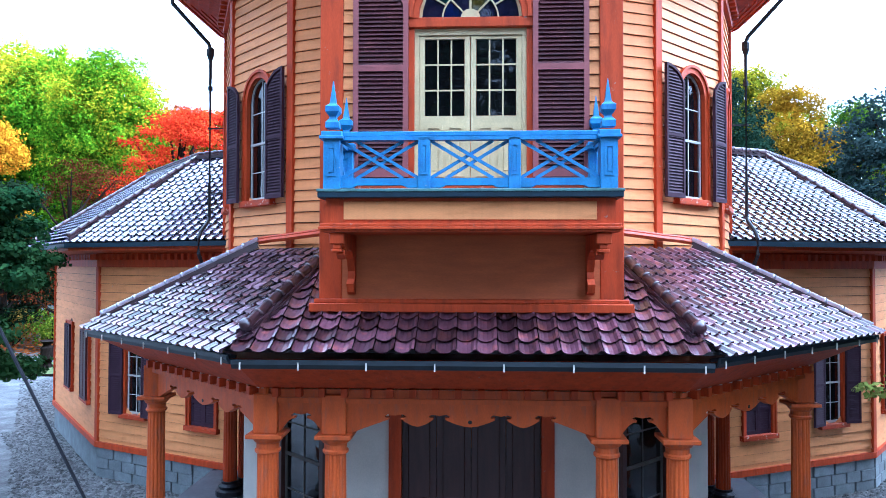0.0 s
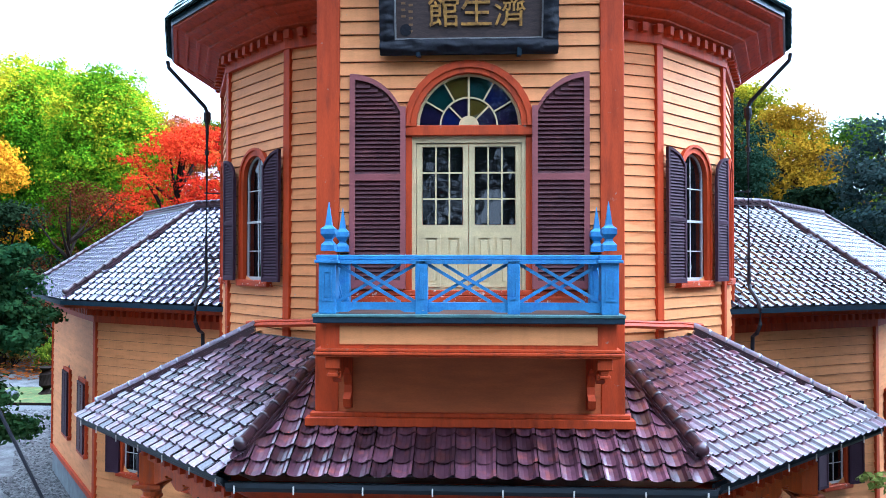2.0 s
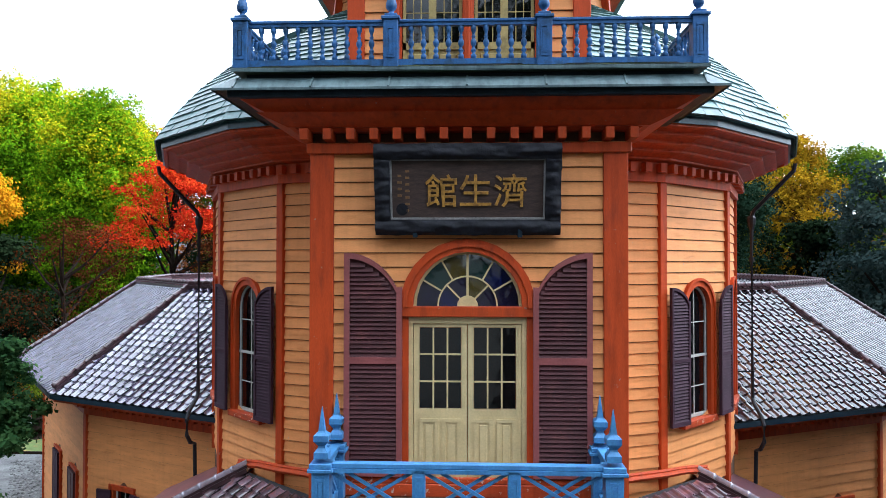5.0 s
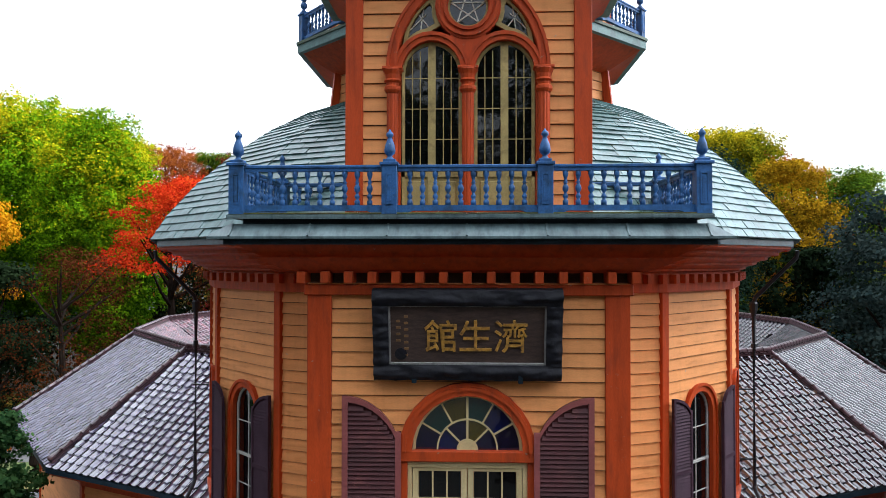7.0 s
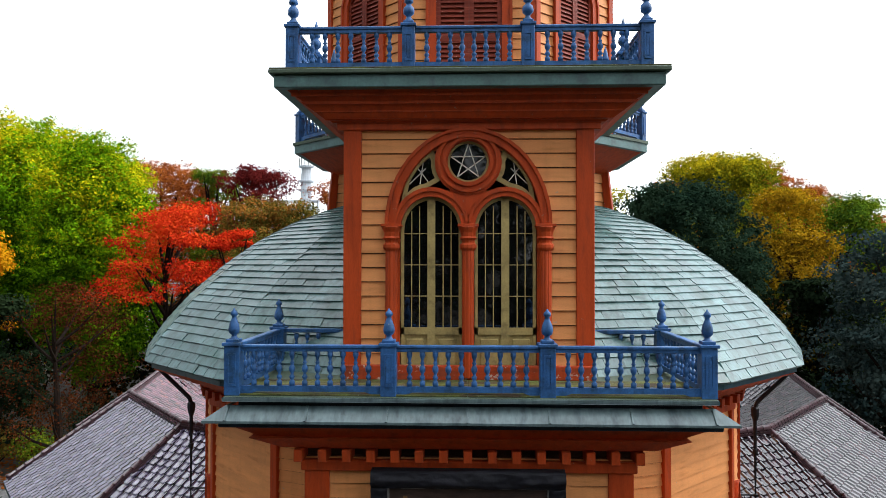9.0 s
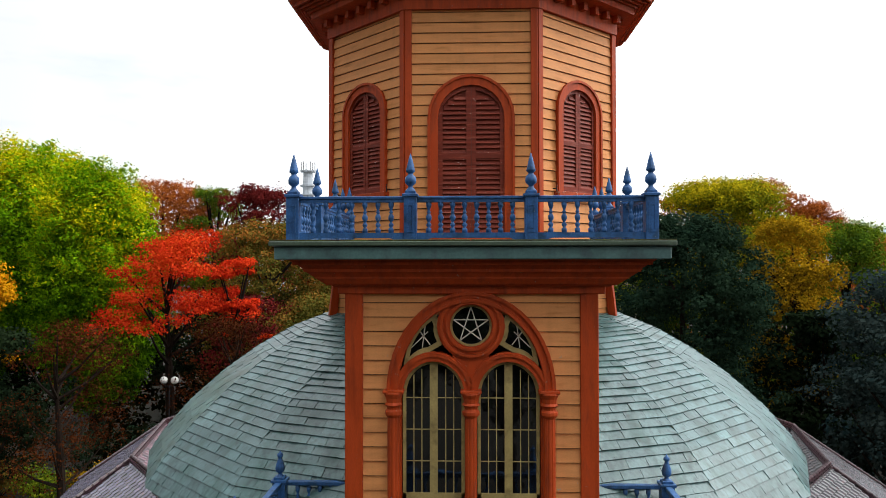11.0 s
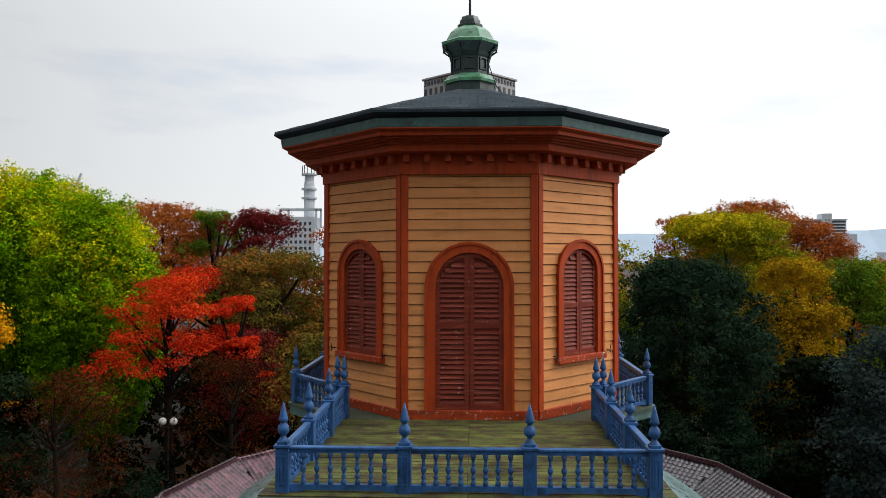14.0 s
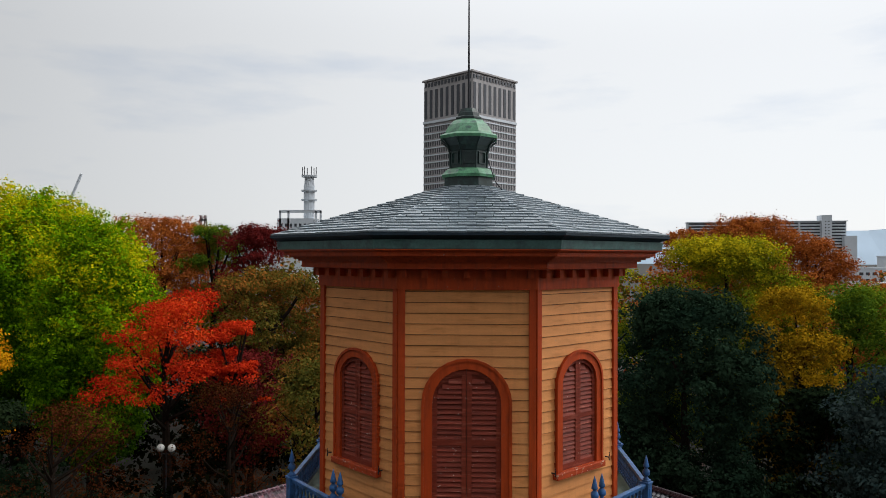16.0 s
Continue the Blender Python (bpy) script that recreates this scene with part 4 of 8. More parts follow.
def make_post(rail, me_post, me_panel, me_fin, x, y, ztop, a, cap):
    m = Matrix.Translation((x, y, 0)) @ Matrix.Rotation(a, 4, 'Z')
    p = share("post", me_post, rail, m)
    share("panel", me_panel, p, Matrix.Identity(4))
    share("cap", cap, p, Matrix.Translation((0, 0, ztop)))
    if me_fin:
        share("finial", me_fin, p, Matrix.Translation((0, 0, ztop + 0.05)))
    return p


def railing(name, runs, z0, ztop, post_w, fin, fin_r, fin_h, gap, label, seg=10, bal_r=0.035):
    """A balustrade: runs are lists of post places; posts are shared where runs meet."""
    rail = thing(name, None, label, "railing")
    mp, mpan = post_mesh(post_w, z0, ztop, BLUE_DEEP), panel_mesh(post_w, z0 + 0.12, ztop - 0.1, BLUE_DEEP)
    mf2 = finial_mesh(fin, fin_r, fin_h, seg, BLUE_DEEP)
    bm = B()
    box(bm, -post_w * 0.62, post_w * 0.62, -post_w * 0.62, post_w * 0.62, -0.01, 0.03, 0.006)
    box(bm, -post_w * 0.42, post_w * 0.42, -post_w * 0.42, post_w * 0.42, 0.03, 0.07, 0.006)
    cap = mesh_of("cap", bm, BLUE_DEEP)
    mb = baluster_mesh(z0 + 0.11, ztop - 0.07, bal_r)
    done = set()
    for run in runs:
        for (x0, y0), (x1, y1) in zip(run, run[1:]):
            a = math.atan2(y1 - y0, x1 - x0)
            L = math.hypot(x1 - x0, y1 - y0)
            for x, y in ((x0, y0), (x1, y1)):
                if (round(x, 2), round(y, 2)) not in done:
                    done.add((round(x, 2), round(y, 2)))
                    make_post(rail, mp, mpan, mf2, x, y, ztop, a, cap)
            m = Matrix.Translation((x0, y0, 0)) @ Matrix.Rotation(a, 4, 'Z')
            bm = B()
            h = post_w / 2
            box(bm, h, L - h, -0.05, 0.05, ztop - 0.04, ztop, 0.008)
            box(bm, h, L - h, -0.035, 0.035, ztop - 0.08, ztop - 0.038)
            r = part("top_rail", bm, BLUE_DEEP, rail)
            r.matrix_local = m
            bm = B()
            prism(bm, [(h, z0 + 0.02), (h + 0.12, z0 + 0.02), (h + 0.2, z0 + 0.045), (L - h - 0.2, z0 + 0.045), (L - h - 0.12, z0 + 0.02), (L - h, z0 + 0.02), (L - h, z0 + 0.115), (h, z0 + 0.115)], -0.035, 0.035)
            r = part("bottom_rail", bm, BLUE_DEEP, rail)
            r.matrix_local = m
            n = max(1, round((L - post_w) / gap) - 1)
            for i in range(n):
                share("baluster", mb, rail, m @ Matrix.Translation((h + (L - post_w) * (i + 1) / (n + 1), 0, 0)))
    return rail


# middle balcony
X3, Y3, YB3 = 2.9, -0.42, 1.72
railing("balcony_railing", [[(-X3, Y3), (-0.97, Y3), (0.97, Y3), (X3, Y3)], [(-X3, YB3), (-X3, Y3)], [(X3, Y3), (X3, YB3)]],
        12.36, 12.98, 0.19, URN, 0.085, 0.4, 0.165, "blue painted balustrade with turned balusters and urn finials")
rail_b = thing("balcony_railing", None, "short blue balustrade against the neck wall", "railing")
mb = baluster_mesh(12.47, 12.91, 0.035)
for s in (-1, 1):
    bm = B()
    box(bm, min(s * 1.78, s * 2.81), max(s * 1.78, s * 2.81), YB3 - 0.05, YB3 + 0.05, 12.92, 12.98, 0.008)
    part("top_rail", bm, BLUE_DEEP, rail_b)
    bm = B()
    box(bm, min(s * 1.78, s * 2.81), max(s * 1.78, s * 2.81), YB3 - 0.035, YB3 + 0.035, 12.39, 12.47)
    part("bottom_rail", bm, BLUE_DEEP, rail_b)
    for i in range(5):
        share("baluster", mb, rail_b, Matrix.Translation((s * (1.95 + i * 0.17), YB3, 0)))

# top balcony and its ring
X4, Y4 = 2.37, 0.38
ring_x, ring_y = 3.66, CY - 1.52
railing("balcony_railing", [[(-X4, Y4), (-0.8, Y4), (0.8, Y4), (X4, Y4)],
                            [(-X4, 4.84), (-X4, 3.35), (-X4, 1.86), (-X4, Y4)], [(X4, Y4), (X4, 1.86), (X4, 3.35), (X4, 4.84)]],
        16.57, 17.17, 0.17, SPEAR, 0.085, 0.52, 0.165, "blue painted balustrade with turned balusters and spear finials")
railing("balcony_railing", [[(-X4 - 0.16, 5.0), (-ring_x, ring_y), (-ring_x, CY + 1.5)], [(X4 + 0.16, 5.0), (ring_x, ring_y), (ring_x, CY + 1.5)],
                            [(-ring_x, CY + 1.52), (-1.52, CY + 3.66)], [(ring_x, CY + 1.52), (1.52, CY + 3.66)]],
        16.57, 17.17, 0.17, SPEAR, 0.085, 0.52, 0.165, "blue painted balustrade round the octagon")

# ================================================================ first balcony
bal = thing("front_balcony", None, "red-brown boxed balcony with a cream panel on scrolled brackets", "balcony")
bm = B()
box(bm, -1.80, 1.80, -1.06, 0.02, 6.36, 6.72)
part("box", bm, TRIM, bal)
bm = B()
box(bm, -1.57, 1.57, -1.075, -1.05, 6.43, 6.66, 0.008)
part("panel", bm, BOARD, bal, "cream-orange panel")
# The dark edge doubles as the shadow band under the copper lip.
bm = B()
box(bm, -1.88, 1.88, -1.18, 0.0, 6.7, 6.785, 0.01)
part("edge", bm, COPPER_DARK, bal, "dark copper edge doubling as a shadow band")
bm = B()
box(bm, -1.78, 1.78, -1.08, 0.0, 6.786, 6.808)
part("deck", bm, SHEATHING, bal, "bare brown deck boards")
bm = B()
box(bm, -1.89, 1.89, -1.19, -1.081, 6.772, 6.81, 0.006)
for s in (-1, 1):
    box(bm, min(s * 1.781, s * 1.89), max(s * 1.781, s * 1.89), -1.0805, 0.0, 6.772, 6.81, 0.006)
part("lip", bm, COPPER, bal, "blue-green copper lip")
bm = B()
for z, o in ((6.28, 0.03), (6.31, 0.06), (6.35, 0.04)):
    box(bm, -1.82 - o, 1.82 + o, -1.08 - o, 0.0, z, z + 0.035, 0.006)
part("moulding", bm, TRIM, bal)
for s in (-1, 1):
    bm = B()
    curve = [(0.0, 6.27), (-0.98, 6.27), (-0.98, 6.14), (-0.9, 6.08), (-0.95, 6.0), (-0.86, 5.94), (-0.78, 6.02), (-0.6, 6.08), (-0.4, 6.05), (-0.22, 5.94), (-0.12, 5.78), (-0.14, 5.68), (-0.24, 5.61), (-0.2, 5.5), (-0.1, 5.46), (0.0, 5.46)]
    prism(bm, curve, -0.05, 0.05)
    bm.transform(Matrix.Translation((s * 1.63, 0, 0)) @ Matrix(((0, 1, 0, 0), (1, 0, 0, 0), (0, 0, 1, 0), (0, 0, 0, 1))))
    part("bracket", bm, TRIM, bal)
    bm = B()
    box(bm, s * 1.66 - 0.095, s * 1.66 + 0.095, -1.06, -0.92, 6.13, 6.27, 0.012)
    box(bm, s * 1.66 - 0.05, s * 1.66 + 0.05, -1.03, -0.94, 6.07, 6.13, 0.008)
    box(bm, s * 1.66 - 0.07, s * 1.66 + 0.07, -1.045, -0.93, 6.03, 6.07, 0.008)
    part("pendant", bm, TRIM, bal)
bm = B()
box(bm, -2.22, 2.22, -0.14, 0.03, 5.22, 5.34, 0.01)
box(bm, -2.16, 2.16, -0.09, 0.03, 5.34, 5.4, 0.01)
tagged(part("base_moulding", bm, TRIM), "red-brown base moulding over the porch roof", "trim", kind="structure")
bm = B()
box(bm, -1.78, 1.78, -0.02, 0.02, 5.4, 6.3)
tagged(part("apron_panel", bm, OCHRE), "ochre boarded panel below the balcony, shade in its colour", "panel", kind="structure")

rail2 = thing("balcony_railing", None, "blue painted railing with crossed lattice and pyramid finials", "railing")
RX, RY = 1.71, -1.04
mp = post_mesh(0.21, 6.81, 7.53)
mpan = panel_mesh(0.21, 6.97, 7.35)
mps = post_mesh(0.15, 6.81, 7.46)
mpans = panel_mesh(0.15, 6.99, 7.38)
mfp = finial_mesh(PYRAMID, 0.14, 0.6, 4)
bm = B()
box(bm, -0.15, 0.15, -0.15, 0.15, -0.1, -0.06, 0.006)
box(bm, -0.13, 0.13, -0.13, 0.13, -0.06, 0.0, 0.006)
cap = mesh_of("cap", bm, BLUE)
for s in (-1, 1):
    make_post(rail2, mp, mpan, mfp, s * RX, RY, 7.53, 0, cap)
    make_post(rail2, mp, mpan, mfp, s * RX, -0.12, 7.53, 0, cap)
    p = share("post", mps, rail2, Matrix.Translation((s * 0.56, RY, 0)))
    share("panel", mpans, p, Matrix.Identity(4))


def lattice(m, L):
    bm = B()
    prism(bm, [(0, 6.83), (0.14, 6.83), (0.2, 6.86), (L - 0.2, 6.86), (L - 0.14, 6.83), (L, 6.83), (L, 6.95), (0, 6.95)], -0.04, 0.04)
    r = part("bottom_rail", bm, BLUE, rail2)
    r.matrix_local = m
    o = min(0.2, L * 0.2)
    for x0, x1, y in ((0, L - o, -0.012), (o, L, -0.012), (L - o, 0, 0.012), (L, o, 0.012)):
        bm = B()
        a, b = Vector((x0, y, 7.42)), Vector((x1, y, 6.95))
        bar(bm, a, b, 0.024, 0.04)
        r = part("lattice_bar", bm, BLUE, rail2)
        r.matrix_local = m


for x0, x1 in ((-RX + 0.1, -0.63), (-0.49, 0.49), (0.63, RX - 0.1)):
    lattice(Matrix.Translation((x0, RY, 0)), x1 - x0)
bm = B()
box(bm, -RX + 0.1, RX - 0.1, RY - 0.06, RY + 0.06, 7.47, 7.53, 0.008)
box(bm, -RX + 0.1, RX - 0.1, RY - 0.075, RY + 0.045, 7.42, 7.468)
part("top_rail", bm, BLUE, rail2)
for s in (-1, 1):
    bm = B()
    box(bm, s * RX - 0.06, s * RX + 0.06, RY + 0.1, -0.22, 7.47, 7.53, 0.008)
    box(bm, s * RX - 0.045, s * RX + 0.045, RY + 0.1, -0.22, 7.42, 7.468)
    part("top_rail", bm, BLUE, rail2)
    lattice(Matrix.Translation((s * RX, RY + 0.1, 0)) @ Matrix.Rotation(math.pi / 2, 4, 'Z'), 0.72)

# ================================================================ balcony door, fanlight and shutters
door = thing("door_1", None, "cream glazed double door under a coloured fanlight", "door", kind="structure")
bm = B()
line_in = arch_line(dict(cx=0, w=1.44, zb=9.28, zs=9.3, rise=0.73))[1:-1]
line_out = arch_line(dict(cx=0, w=1.78, zb=9.28, zs=9.3, rise=0.9))[1:-1]
band(bm, line_in, line_out, -0.06, 0.1)
part("arch_trim", bm, TRIM, door)
bm = B()
band(bm, arch_line(dict(cx=0, w=1.6, zb=9.28, zs=9.3, rise=0.8))[1:-1], arch_line(dict(cx=0, w=1.7, zb=9.28, zs=9.3, rise=0.85))[1:-1], -0.085, -0.05)
part("arch_moulding", bm, TRIM, door)
bm = B()
box(bm, -0.91, 0.91, -0.05, 0.12, 9.17, 9.31, 0.01)
part("transom", bm, TRIM, door)
bm = B()
for s in (-1, 1):
    box(bm, min(s * 0.79, s * 0.72), max(s * 0.79, s * 0.72), 0.03, 0.14, 6.81, 9.08)
box(bm, -0.79, 0.79, 0.026, 0.14, 9.08, 9.19)
part("door_frame", bm, CREAM, door, "cream frame")
for s in (-1, 1):
    bm = B()
    box(bm, min(s * 0.78, s * 0.9), max(s * 0.78, s * 0.9), -0.012, 0.1, 6.81, 9.2)
    part("jamb", bm, TRIM, door, "red-brown jamb")
STAINED = [glass_material("blue_glass", (0.010, 0.016, 0.10)), glass_material("yellow_glass", (0.12, 0.09, 0.015)), glass_material("green_glass", (0.015, 0.055, 0.05)), glass_material("violet_glass", (0.02, 0.016, 0.05))]
for ob_m in STAINED:
    ob_m.node_tree.nodes["Principled BSDF"].inputs["Transmission Weight"].default_value = 0.6


def fan_pt(f, a):
    return (0.70 * f * math.cos(a), 9.31 + 0.71 * f * math.sin(a))


order_out, order_in = (3, 0, 2, 1, 2, 3), (3, 1, 3, 0)
for i in range(6):
    a0, a1 = math.pi * i / 6, math.pi * (i + 1) / 6
    bm = B()
    pts = [fan_pt(0.56, a0 + (a1 - a0) * j / 4) for j in range(5)] + [fan_pt(1.0, a1 + (a0 - a1) * j / 4) for j in range(5)]
    prism(bm, pts, 0.06, 0.066)
    ob = part("stained_pane", bm, STAINED[order_out[i]], door)
    ob.visible_shadow = False
for i in range(4):
    a0, a1 = math.pi * i / 4, math.pi * (i + 1) / 4
    bm = B()
    pts = [fan_pt(0.2, a0 + (a1 - a0) * j / 4) for j in range(5)] + [fan_pt(0.56, a1 + (a0 - a1) * j / 4) for j in range(5)]
    prism(bm, pts, 0.06, 0.066)
    ob = part("stained_pane", bm, STAINED[order_in[i]], door)
    ob.visible_shadow = False
bm = B()
band(bm, [fan_pt(0.545, math.pi * i / 16) for i in range(17)], [fan_pt(0.575, math.pi * i / 16) for i in range(17)], 0.04, 0.075)
band(bm, [fan_pt(0.97, math.pi * i / 16) for i in range(17)], [fan_pt(1.03, math.pi * i / 16) for i in range(17)], 0.035, 0.08)
for i in range(1, 6):
    a = math.pi * i / 6
    p, q = fan_pt(0.56, a), fan_pt(1.0, a)
    bar(bm, (p[0], 0.055, p[1]), (q[0], 0.055, q[1]), 0.03, 0.022)
for i in range(1, 4):
    a = math.pi * i / 4
    p, q = fan_pt(0.15, a), fan_pt(0.56, a)
    bar(bm, (p[0], 0.055, p[1]), (q[0], 0.055, q[1]), 0.03, 0.022)
part("fan_bars", bm, CREAM, door)
bm = B()
prism(bm, [fan_pt(0.2, math.pi * i / 10) for i in range(11)], 0.03, 0.08)
part("fan_hub", bm, CREAM, door)
for s in (-1, 1):
    x0, x1 = (-0.715, -0.005) if s < 0 else (0.005, 0.715)
    bm = B()
    gx0, gx1, gz0, gz1 = x0 + 0.075, x1 - 0.075, 7.95, 9.03
    box(bm, x0, gx0, 0.05, 0.1, 6.83, 9.07)
    box(bm, gx1, x1, 0.05, 0.1, 6.83, 9.07)
    box(bm, gx0, gx1, 0.05, 0.1, gz1, 9.07)
    box(bm, gx0, gx1, 0.05, 0.1, 6.83, gz0)
    leaf = part("door_leaf", bm, CREAM, door)
    bm = B()
    for i in (1, 2):
        x = gx0 + (gx1 - gx0) * i / 3
        box(bm, x - 0.011, x + 0.011, 0.055, 0.095, gz0, gz1)
        z = gz0 + (gz1 - gz0) * i / 3
        box(bm, gx0, gx1, 0.057, 0.093, z - 0.011, z + 0.011)
    part("glazing_bar", bm, CREAM, leaf)
    for i in range(3):
        for j in range(3):
            bm = B()
            xa, za = gx0 + (gx1 - gx0) * i / 3, gz0 + (gz1 - gz0) * j / 3
            box(bm, xa + 0.008, xa + (gx1 - gx0) / 3 - 0.008, 0.07, 0.075, za + 0.008, za + (gz1 - gz0) / 3 - 0.008)
            pane(leaf, bm)
    for i in range(2):
        xa = x0 + 0.08 + i * 0.3
        bm = B()
        o = [(xa, 7.1), (xa, 7.82), (xa + 0.25, 7.82), (xa + 0.25, 7.1), (xa, 7.1)]
        q = [(xa + 0.045, 7.145), (xa + 0.045, 7.775), (xa + 0.205, 7.775), (xa + 0.205, 7.145), (xa + 0.045, 7.145)]
        band(bm, q, o, 0.032, 0.055)
        box(bm, xa + 0.075, xa + 0.175, 0.04, 0.055, 7.18, 7.74, 0.006)
        part("door_panel", bm, CREAM, leaf)
    x0, x1 = (-1.63, -0.86) if s < 0 else (0.86, 1.63)
    outer, inner = s * 1.63, s * 0.86
    hd = lambda x, outer=outer, inner=inner: 9.22 + 0.80 * math.sqrt(max(0.0, 1 - min(1.0, abs((x - outer) / (inner - outer))) ** 2.0))
    shutter(door, x0, x1, 7.08, 10.02, -0.055, SHUTTER, SHUTTER_TRIM, mid=8.6, head=hd, stile=0.075, step=0.059)
bm = B()
box(bm, -1.75, 1.75, -0.05, 0.03, 6.81, 6.98, 0.012)
box(bm, -1.75, 1.75, -0.035, 0.03, 6.98, 7.06, 0.012)
tagged(part("baseboard", bm, TRIM_WORN), "red-brown base board with flaking paint", "trim", kind="structure")

# ================================================================ signboard
board_m = Matrix.Translation((0.0, -0.1, 10.26)) @ Matrix.Rotation(radians(11), 4, 'X')
plaque = thing("signboard", board_m, "black carved framed signboard with three gilded characters", "sign")
FADED = material("faded_gilding", (0.20, 0.105, 0.035), 0.6, vary=0.3)
rng = random.Random(5)
SWd, SHt, FRm = 1.2, 1.18, 0.2
bm = B()
box(bm, -SWd + 0.1, SWd - 0.1, 0.0, 0.06, 0.08, SHt - 0.08)
part("board", bm, PLAQUE_IN, plaque, "weathered dark brown board")


def carved(bm, x0, x1, z0, z1, along):
    """A frame bar with an uneven carved face and edge."""
    n = 90 if along == 'x' else 44
    rows = []
    for i in range(n + 1):
        f = i / n
        row = []
        for j in range(13):
            g = j / 12
            x, z = (x0 + (x1 - x0) * f, z0 + (z1 - z0) * g) if along == 'x' else (x0 + (x1 - x0) * g, z0 + (z1 - z0) * f)
            h = 0.04 * math.sin(math.pi * g) + 0.03 * noise.noise((x * 4, z * 13, 1.3)) + 0.012 * noise.noise((x * 11, z * 19, 4))
            e = 0.012 * noise.noise((x * 6, z * 6, 9)) if j in (0, 12) else 0
            row.append(bm.verts.new((x + (e if along != 'x' else 0), -0.07 - max(0, h), z + (e if along == 'x' else 0))))
        rows.append(row)
    for a, b in zip(rows, rows[1:]):
        for j in range(12):
            bm.faces.new((a[j], b[j], b[j + 1], a[j + 1]))
    box(bm, min(x0, x1), max(x0, x1), -0.068, 0.08, min(z0, z1), max(z0, z1))


for spec in ((-SWd, SWd, 0, FRm, 'x'), (-SWd, SWd, SHt - FRm, SHt, 'x'), (-SWd, -SWd + FRm, FRm, SHt - FRm, 'z'), (SWd - FRm, SWd, FRm, SHt - FRm, 'z')):
    bm = B()
    carved(bm, *spec)
    part("frame_bar", bm, PLAQUE, plaque, smooth=True)
bm = B()
xi, zi = SWd - FRm, FRm
band(bm, [(-xi + 0.02, zi + 0.02), (-xi + 0.02, SHt - zi - 0.02), (xi - 0.02, SHt - zi - 0.02), (xi - 0.02, zi + 0.02), (-xi + 0.02, zi + 0.02)],
     [(-xi, zi), (-xi, SHt - zi), (xi, SHt - zi), (xi, zi), (-xi, zi)], -0.04, 0.0)
part("inner_rim", bm, RIM, plaque, "thin grey inner rim")
for ch, x in (("\u9928", -0.33), ("\u751f", 0.105), ("\u6fdf", 0.56)):
    cu = bpy.data.curves.new("character", 'FONT')
    cu.body, cu.size, cu.align_x, cu.align_y, cu.extrude, cu.offset = ch, 0.45, 'CENTER', 'CENTER', 0.012, 0.0025
    tmp = bpy.data.objects.new("character", cu)
    scene.collection.objects.link(tmp)
    bpy.context.view_layer.update()
    me = bpy.data.meshes.new_from_object(tmp.evaluated_get(bpy.context.evaluated_depsgraph_get()))
    bpy.data.objects.remove(tmp)
    me.materials.clear()
    me.materials.append(GOLD)
    ob = share("character", me, plaque, Matrix.Translation((x, -0.016, SHt * 0.455)) @ Matrix.Rotation(math.pi / 2, 4, 'X'))
for x, n, z in ((-0.78, 7, 0.84), (-0.88, 4, 0.78)):
    for i in range(n):
        bm = B()
        w = rng.uniform(0.018, 0.03)
        box(bm, x - w, x + w, -0.008, 0.0, z - i * 0.085 - 0.03, z - i * 0.085)
        part("small_mark", bm, FADED, plaque)
bm = B()
lathe(bm, [(0.08, 0), (0.08, 0.008)], 14)
bm.transform(Matrix.Translation((-0.85, 0.0, 0.33)) @ Matrix.Rotation(math.pi / 2, 4, 'X'))
part("seal", bm, PLAQUE, plaque, "dark round seal")
for s in (-1, 1):
    bm = B()
    box(bm, s * 0.68 - 0.03, s * 0.68 + 0.03, -0.1, 0.1, -0.03, 0.09, 0.006)
    part("hook", bm, COPPER_DARK, plaque)

# ================================================================ twin windows of the neck
twin = thing(numbered("window"), Matrix.Translation((0, YN, 0)), "twin arched cream casements under a round star window in a carved red-brown arch", "window", kind="structure")
big = dict(cx=0.0, w=2.02, zb=14.4, zs=14.5, rise=1.23)
bm = B()
band(bm, arch_line(big, 0.0, 24), arch_line(big, 0.16, 24), -0.07, 0.08)
part("arch_trim", bm, TRIM, twin)
bm = B()
band(bm, arch_line(big, 0.11, 24), arch_line(big, 0.15, 24), -0.1, -0.06)
band(bm, arch_line(big, 0.01, 24), arch_line(big, 0.05, 24), -0.095, -0.06)
part("arch_moulding", bm, TRIM, twin)
NW = 0.43
subs = [dict(cx=s * 0.52, w=2 * NW, zb=12.36, zs=14.45, rise=0.47) for s in (-1, 1)]
CZ, CR = 15.41, 0.29
for s, op in zip((-1, 1), subs):
    bm = B()
    band(bm, arch_line(op)[1:-1], arch_line(op, 0.13)[1:-1], -0.06, 0.09)
    part("sub_arch", bm, TRIM, twin)
    bm = B()
    band(bm, arch_line(op, 0.07)[1:-1], arch_line(op, 0.11)[1:-1], -0.085, -0.05)
    part("sub_arch_moulding", bm, TRIM, twin)
# tracery plate with a round hole and two side lights
bm = B()
circ = [(CR * math.cos(2 * math.pi * i / 28), CZ + CR * math.sin(2 * math.pi * i / 28)) for i in range(29)]
circ[-1] = circ[0]
c2 = [(0.47 / CR * x, CZ + (z - CZ) * 0.47 / CR) for x, z in circ]
c2[-1] = c2[0]
band(bm, circ, c2, -0.045, 0.09)
part("roundel", bm, TRIM, twin)
bm = B()
band(bm, [(1.06 * x, CZ + (z - CZ) * 1.06) for x, z in circ[:-1]] + [(1.06 * circ[0][0], CZ)], [(1.2 * x, CZ + (z - CZ) * 1.2) for x, z in circ[:-1]] + [(1.2 * circ[0][0], CZ)], -0.08, -0.04)
